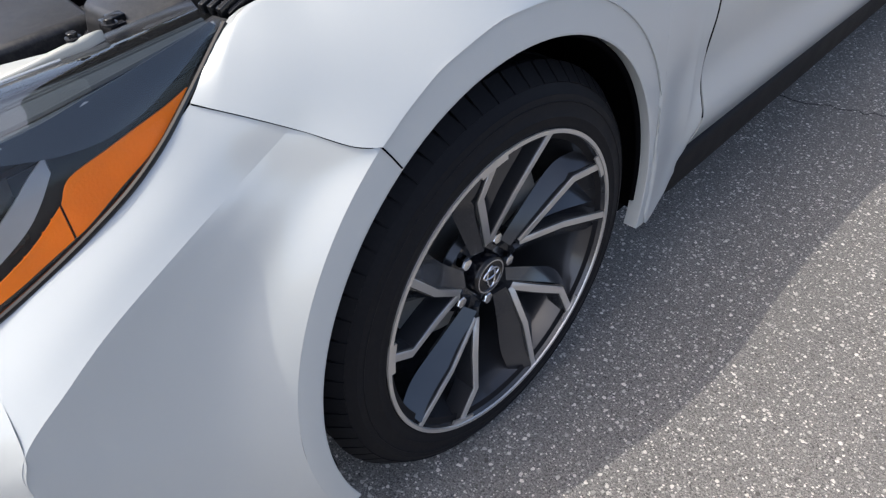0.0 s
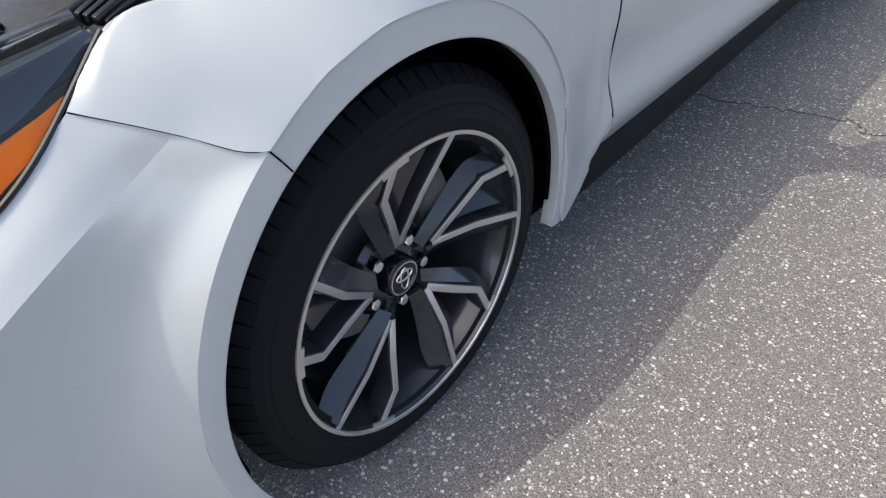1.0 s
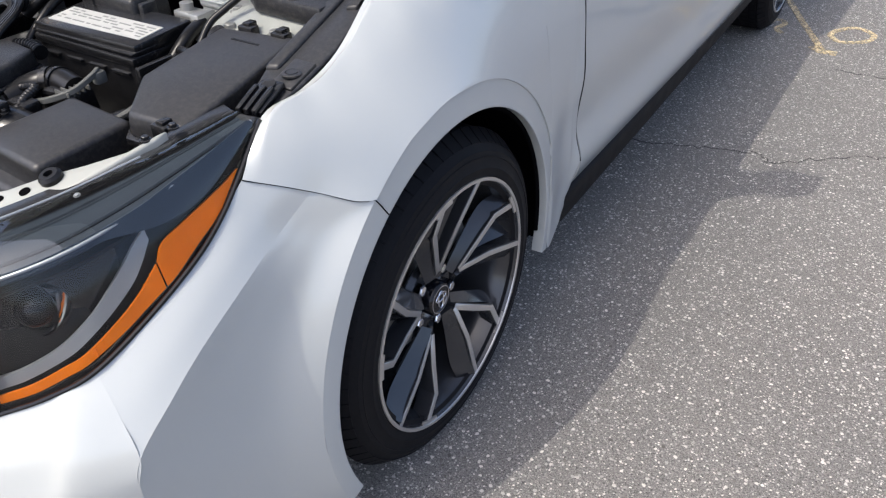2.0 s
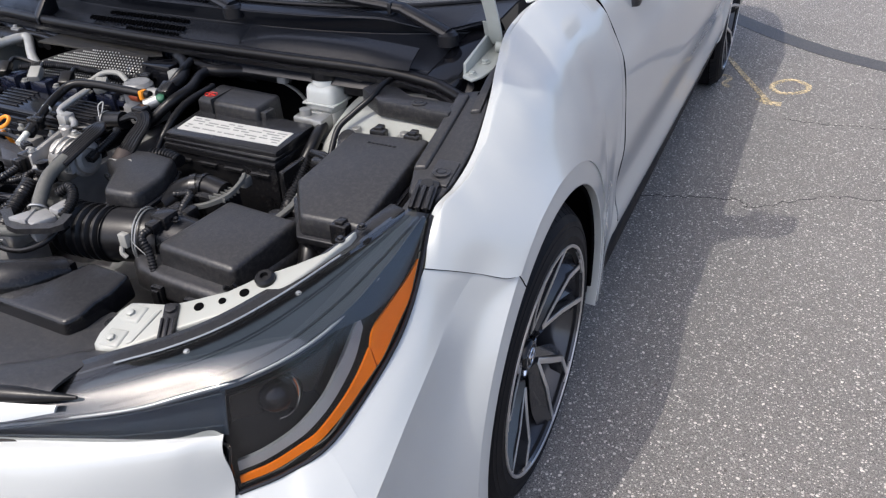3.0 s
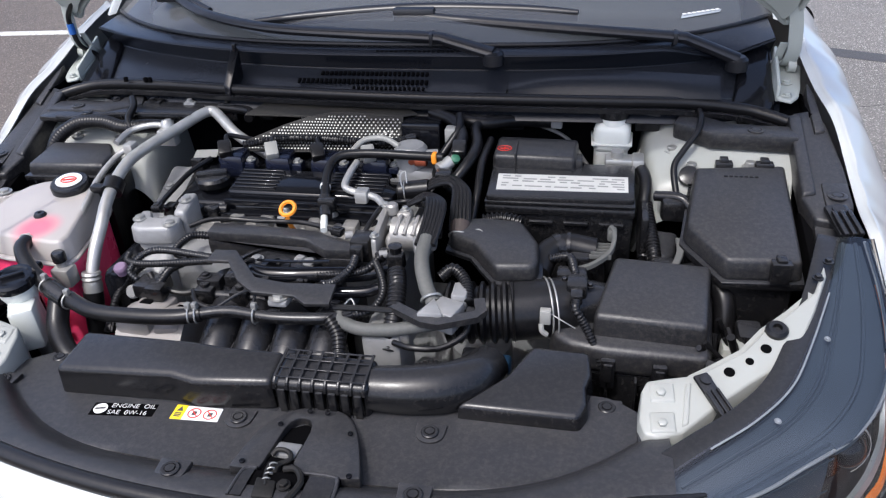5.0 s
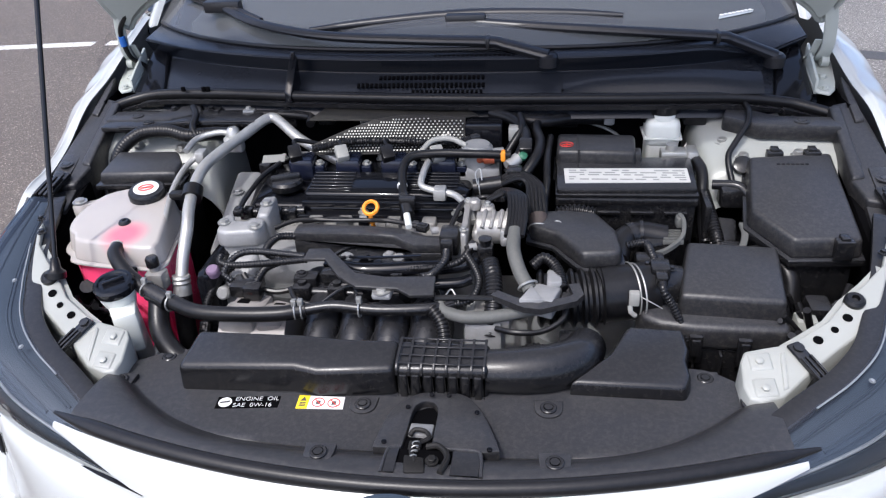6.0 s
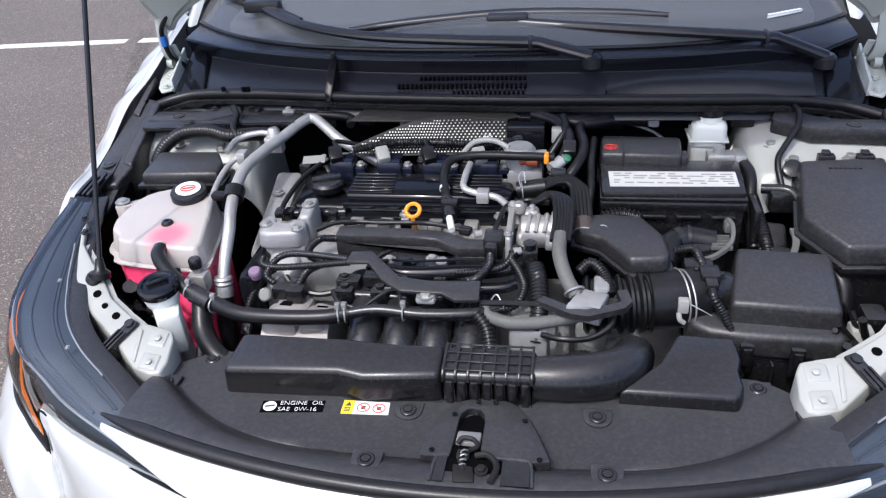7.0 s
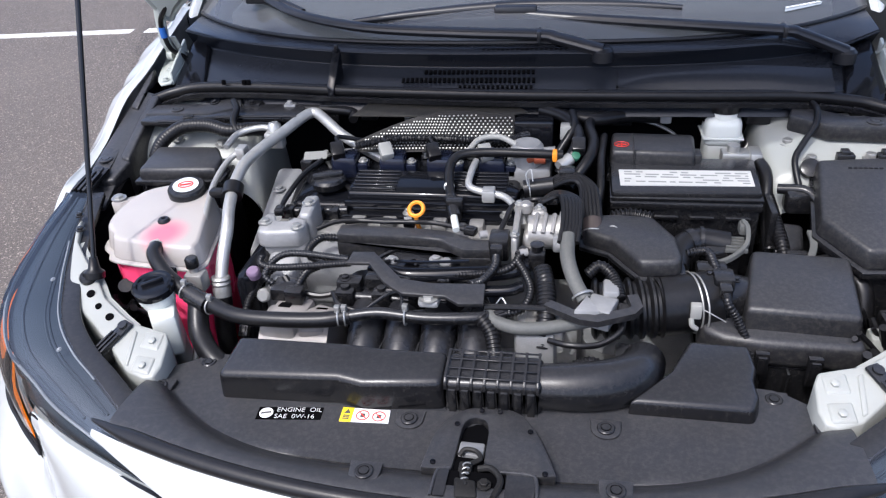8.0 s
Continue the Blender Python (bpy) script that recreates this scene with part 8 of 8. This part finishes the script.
for k in range(4):
    x = -0.180 + 0.0565 * k
    inj = part("injector_plug", join(box(x - 0.010, x + 0.010, -0.440, -0.418, 0.728, 0.752, 0.003), box(x - 0.006, x + 0.006, -0.446, -0.438, 0.738, 0.756, 0.002)), PLASTIC_SMOOTH, engine)
    part("injector_lead", tube([(x, -0.418, 0.745), (x + 0.008, -0.405, 0.757), (x + 0.020, -0.397, 0.757)], 0.0035, 8), RUBBER, inj)
for x, y in ((-0.338, -0.522), (-0.244, -0.520), (-0.295, -0.452)):
    part("alternator_bolt", bolt((x, y, 0.716), 0.006), STEEL, alt)
part("alternator_plug", join(box(-0.318, -0.288, -0.475, -0.452, 0.716, 0.742, 0.004), tube([(-0.303, -0.455, 0.735), (-0.29, -0.43, 0.752), (-0.26, -0.422, 0.765)], 0.0065, 10, 8, ribs=0.0012, pitch=0.005)), PLASTIC_SMOOTH, alt)
small = thing("engine_wiring", (-0.1, -0.4, 0.74), "thin black engine wires with plugs and tape", "cable")
RUNS = (
    ([(-0.30, -0.335, 0.775), (-0.26, -0.318, 0.782), (-0.18, -0.312, 0.780), (-0.10, -0.315, 0.782), (-0.04, -0.335, 0.782)], 0.0042, 0),
    ([(-0.26, -0.30, 0.768), (-0.20, -0.296, 0.775), (-0.15, -0.300, 0.772)], 0.0035, 0),
    ([(-0.185, -0.435, 0.748), (-0.12, -0.425, 0.755), (-0.03, -0.425, 0.756), (0.03, -0.42, 0.765), (0.05, -0.39, 0.775)], 0.0052, 0.0011),
    ([(-0.24, -0.46, 0.735), (-0.22, -0.485, 0.728), (-0.16, -0.495, 0.722), (-0.10, -0.49, 0.722)], 0.0045, 0),
    ([(0.01, -0.36, 0.785), (0.02, -0.33, 0.800), (0.03, -0.29, 0.806), (0.06, -0.27, 0.806), (0.09, -0.28, 0.812)], 0.0045, 0),
    ([(0.045, -0.405, 0.772), (0.06, -0.43, 0.765), (0.07, -0.46, 0.755), (0.06, -0.49, 0.745), (0.03, -0.505, 0.742)], 0.0058, 0.0011),
    ([(-0.36, -0.395, 0.735), (-0.385, -0.41, 0.715), (-0.40, -0.44, 0.69), (-0.40, -0.47, 0.66)], 0.006, 0.0011),
    ([(-0.33, -0.43, 0.74), (-0.31, -0.445, 0.728), (-0.27, -0.45, 0.720), (-0.235, -0.445, 0.725)], 0.005, 0),
    ([(0.09, -0.24, 0.795), (0.11, -0.255, 0.80), (0.125, -0.29, 0.80), (0.128, -0.33, 0.79)], 0.0055, 0.0011),
    ([(-0.28, -0.13, 0.835), (-0.2, -0.105, 0.84), (-0.1, -0.10, 0.838), (-0.02, -0.105, 0.836), (0.03, -0.09, 0.84)], 0.0062, 0.0012),
    ([(-0.345, -0.14, 0.81), (-0.37, -0.18, 0.80), (-0.385, -0.24, 0.785), (-0.38, -0.29, 0.785)], 0.005, 0),
    ([(0.10, -0.53, 0.72), (0.13, -0.545, 0.725), (0.17, -0.54, 0.725), (0.20, -0.52, 0.735), (0.205, -0.49, 0.745)], 0.0045, 0),
)
for pts, r, ribs in RUNS:
    part("wire", tube(pts, r, 9, 6, ribs=ribs, pitch=0.005), RUBBER, small)
    e = pts[-1]
    d = np.subtract(pts[-1], pts[-2])
    m = toward(e, tuple(d))
    part("plug", moved(join(box(-0.008, 0.008, -0.006, 0.006, -0.006, 0.014, 0.002), box(-0.0045, 0.0045, 0.005, 0.008, -0.004, 0.010, 0.001)), m), PLASTIC_SMOOTH, small)
for p in ((-0.02, -0.348, 0.782), (0.048, -0.392, 0.778), (-0.155, -0.300, 0.776)):
    part("tape", tube([p, (p[0] + 0.012, p[1] + 0.004, p[2])], 0.0065, 10, 2), material("grey_tape", (0.2, 0.2, 0.2), 0.5), small)
# screws on the strut towers and rails
for flip in (lambda b: b, mirrored):
    for x, y, z in ((0.53, -0.105, 0.807), (0.625, -0.105, 0.813), (0.50, -0.055, 0.815)):
        part("tower_bolt", flip(bolt((x, y, z), 0.009, h=0.010)), STEEL, car)
    part("tower_seam", flip(tube([(0.47, -0.118, 0.778), (0.50, -0.122, 0.786), (0.57, -0.122, 0.792), (0.68, -0.122, 0.795)], 0.0035, 8)), WHITE_BARE, car)
    for y in (-0.37, -0.40):
        part("rail_screw", flip(bolt(((0.676 + 0.6 * (y + 0.40)), y, rail_top(0, y) - 0.001), 0.005)), PLASTIC_SMOOTH, car)
# air box catches and screws
for x, y in ((0.40, -0.497), (0.47, -0.503), (0.535, -0.45)):
    part("catch", join(box(x - 0.010, x + 0.010, y - 0.006, y + 0.004, 0.645, 0.695, 0.002), box(x - 0.006, x + 0.006, y - 0.010, y - 0.005, 0.66, 0.69, 0.001)), PLASTIC_SMOOTH, airbox)
part("sensor", join(box(0.336, 0.366, -0.425, -0.392, 0.742, 0.766, 0.004), box(0.342, 0.36, -0.445, -0.42, 0.745, 0.762, 0.003), bolt((0.332, -0.40, 0.756), 0.004), bolt((0.370, -0.405, 0.752), 0.004)), PLASTIC_SMOOTH, airbox, "black air flow sensor")
part("sensor_lead", tube([(0.351, -0.445, 0.753), (0.352, -0.462, 0.748), (0.37, -0.47, 0.72), (0.40, -0.50, 0.66)], 0.0055, 10, 8, ribs=0.0012, pitch=0.005), RUBBER, airbox)
navy = thing("blue_valve_box", (0.235, -0.50, 0.60), "dark blue plastic valve box marked H4", "engine part")
part("shell", box(0.205, 0.262, -0.515, -0.47, 0.60, 0.668, 0.006, 0, 3), material("navy_plastic", (0.010, 0.028, 0.055), 0.35, 0.0, 0.1, 20), navy)
words("lettering", "H4", 0.020, Matrix.Translation((0.222, -0.5162, 0.632)) @ Matrix.Rotation(radians(90), 4, "X"), material("pale_blue_print", (0.12, 0.25, 0.32), 0.5), navy)
# firewall clutter in the shade under the cowl
dim = thing("firewall_fittings", (0.0, 0.03, 0.80), "dark connectors and pipes along the firewall", "engine part")
random.seed(21)
for k in range(16):
    x = -0.62 + k * 0.083
    w, h = random.uniform(0.010, 0.022), random.uniform(0.012, 0.03)
    part("clamp", join(box(x - w, x + w, 0.005, 0.03, 0.845 - h, 0.862, 0.003), bolt((x, 0.012, 0.862), 0.0055)), (PLASTIC_SMOOTH, RUBBER, ALU_DULL)[k % 3], dim)
part("brake_line", tube([(0.43, 0.0, 0.74), (0.46, 0.03, 0.79), (0.52, 0.04, 0.83), (0.60, 0.03, 0.846), (0.66, 0.0, 0.846)], 0.0035, 8), STEEL, dim)
part("brake_line", tube([(0.36, 0.02, 0.74), (0.30, 0.045, 0.80), (0.18, 0.05, 0.83), (0.05, 0.05, 0.835)], 0.0035, 8), STEEL, dim)
part("harness_run", tube([(-0.66, 0.03, 0.835), (-0.5, 0.02, 0.848), (-0.33, 0.0, 0.852), (-0.31, -0.03, 0.846)], 0.009, 10, 6), RUBBER, dim)
part("harness_run", tube([(0.12, 0.02, 0.84), (0.25, 0.02, 0.85), (0.45, 0.03, 0.855), (0.56, 0.01, 0.86)], 0.008, 10, 6), RUBBER, dim)
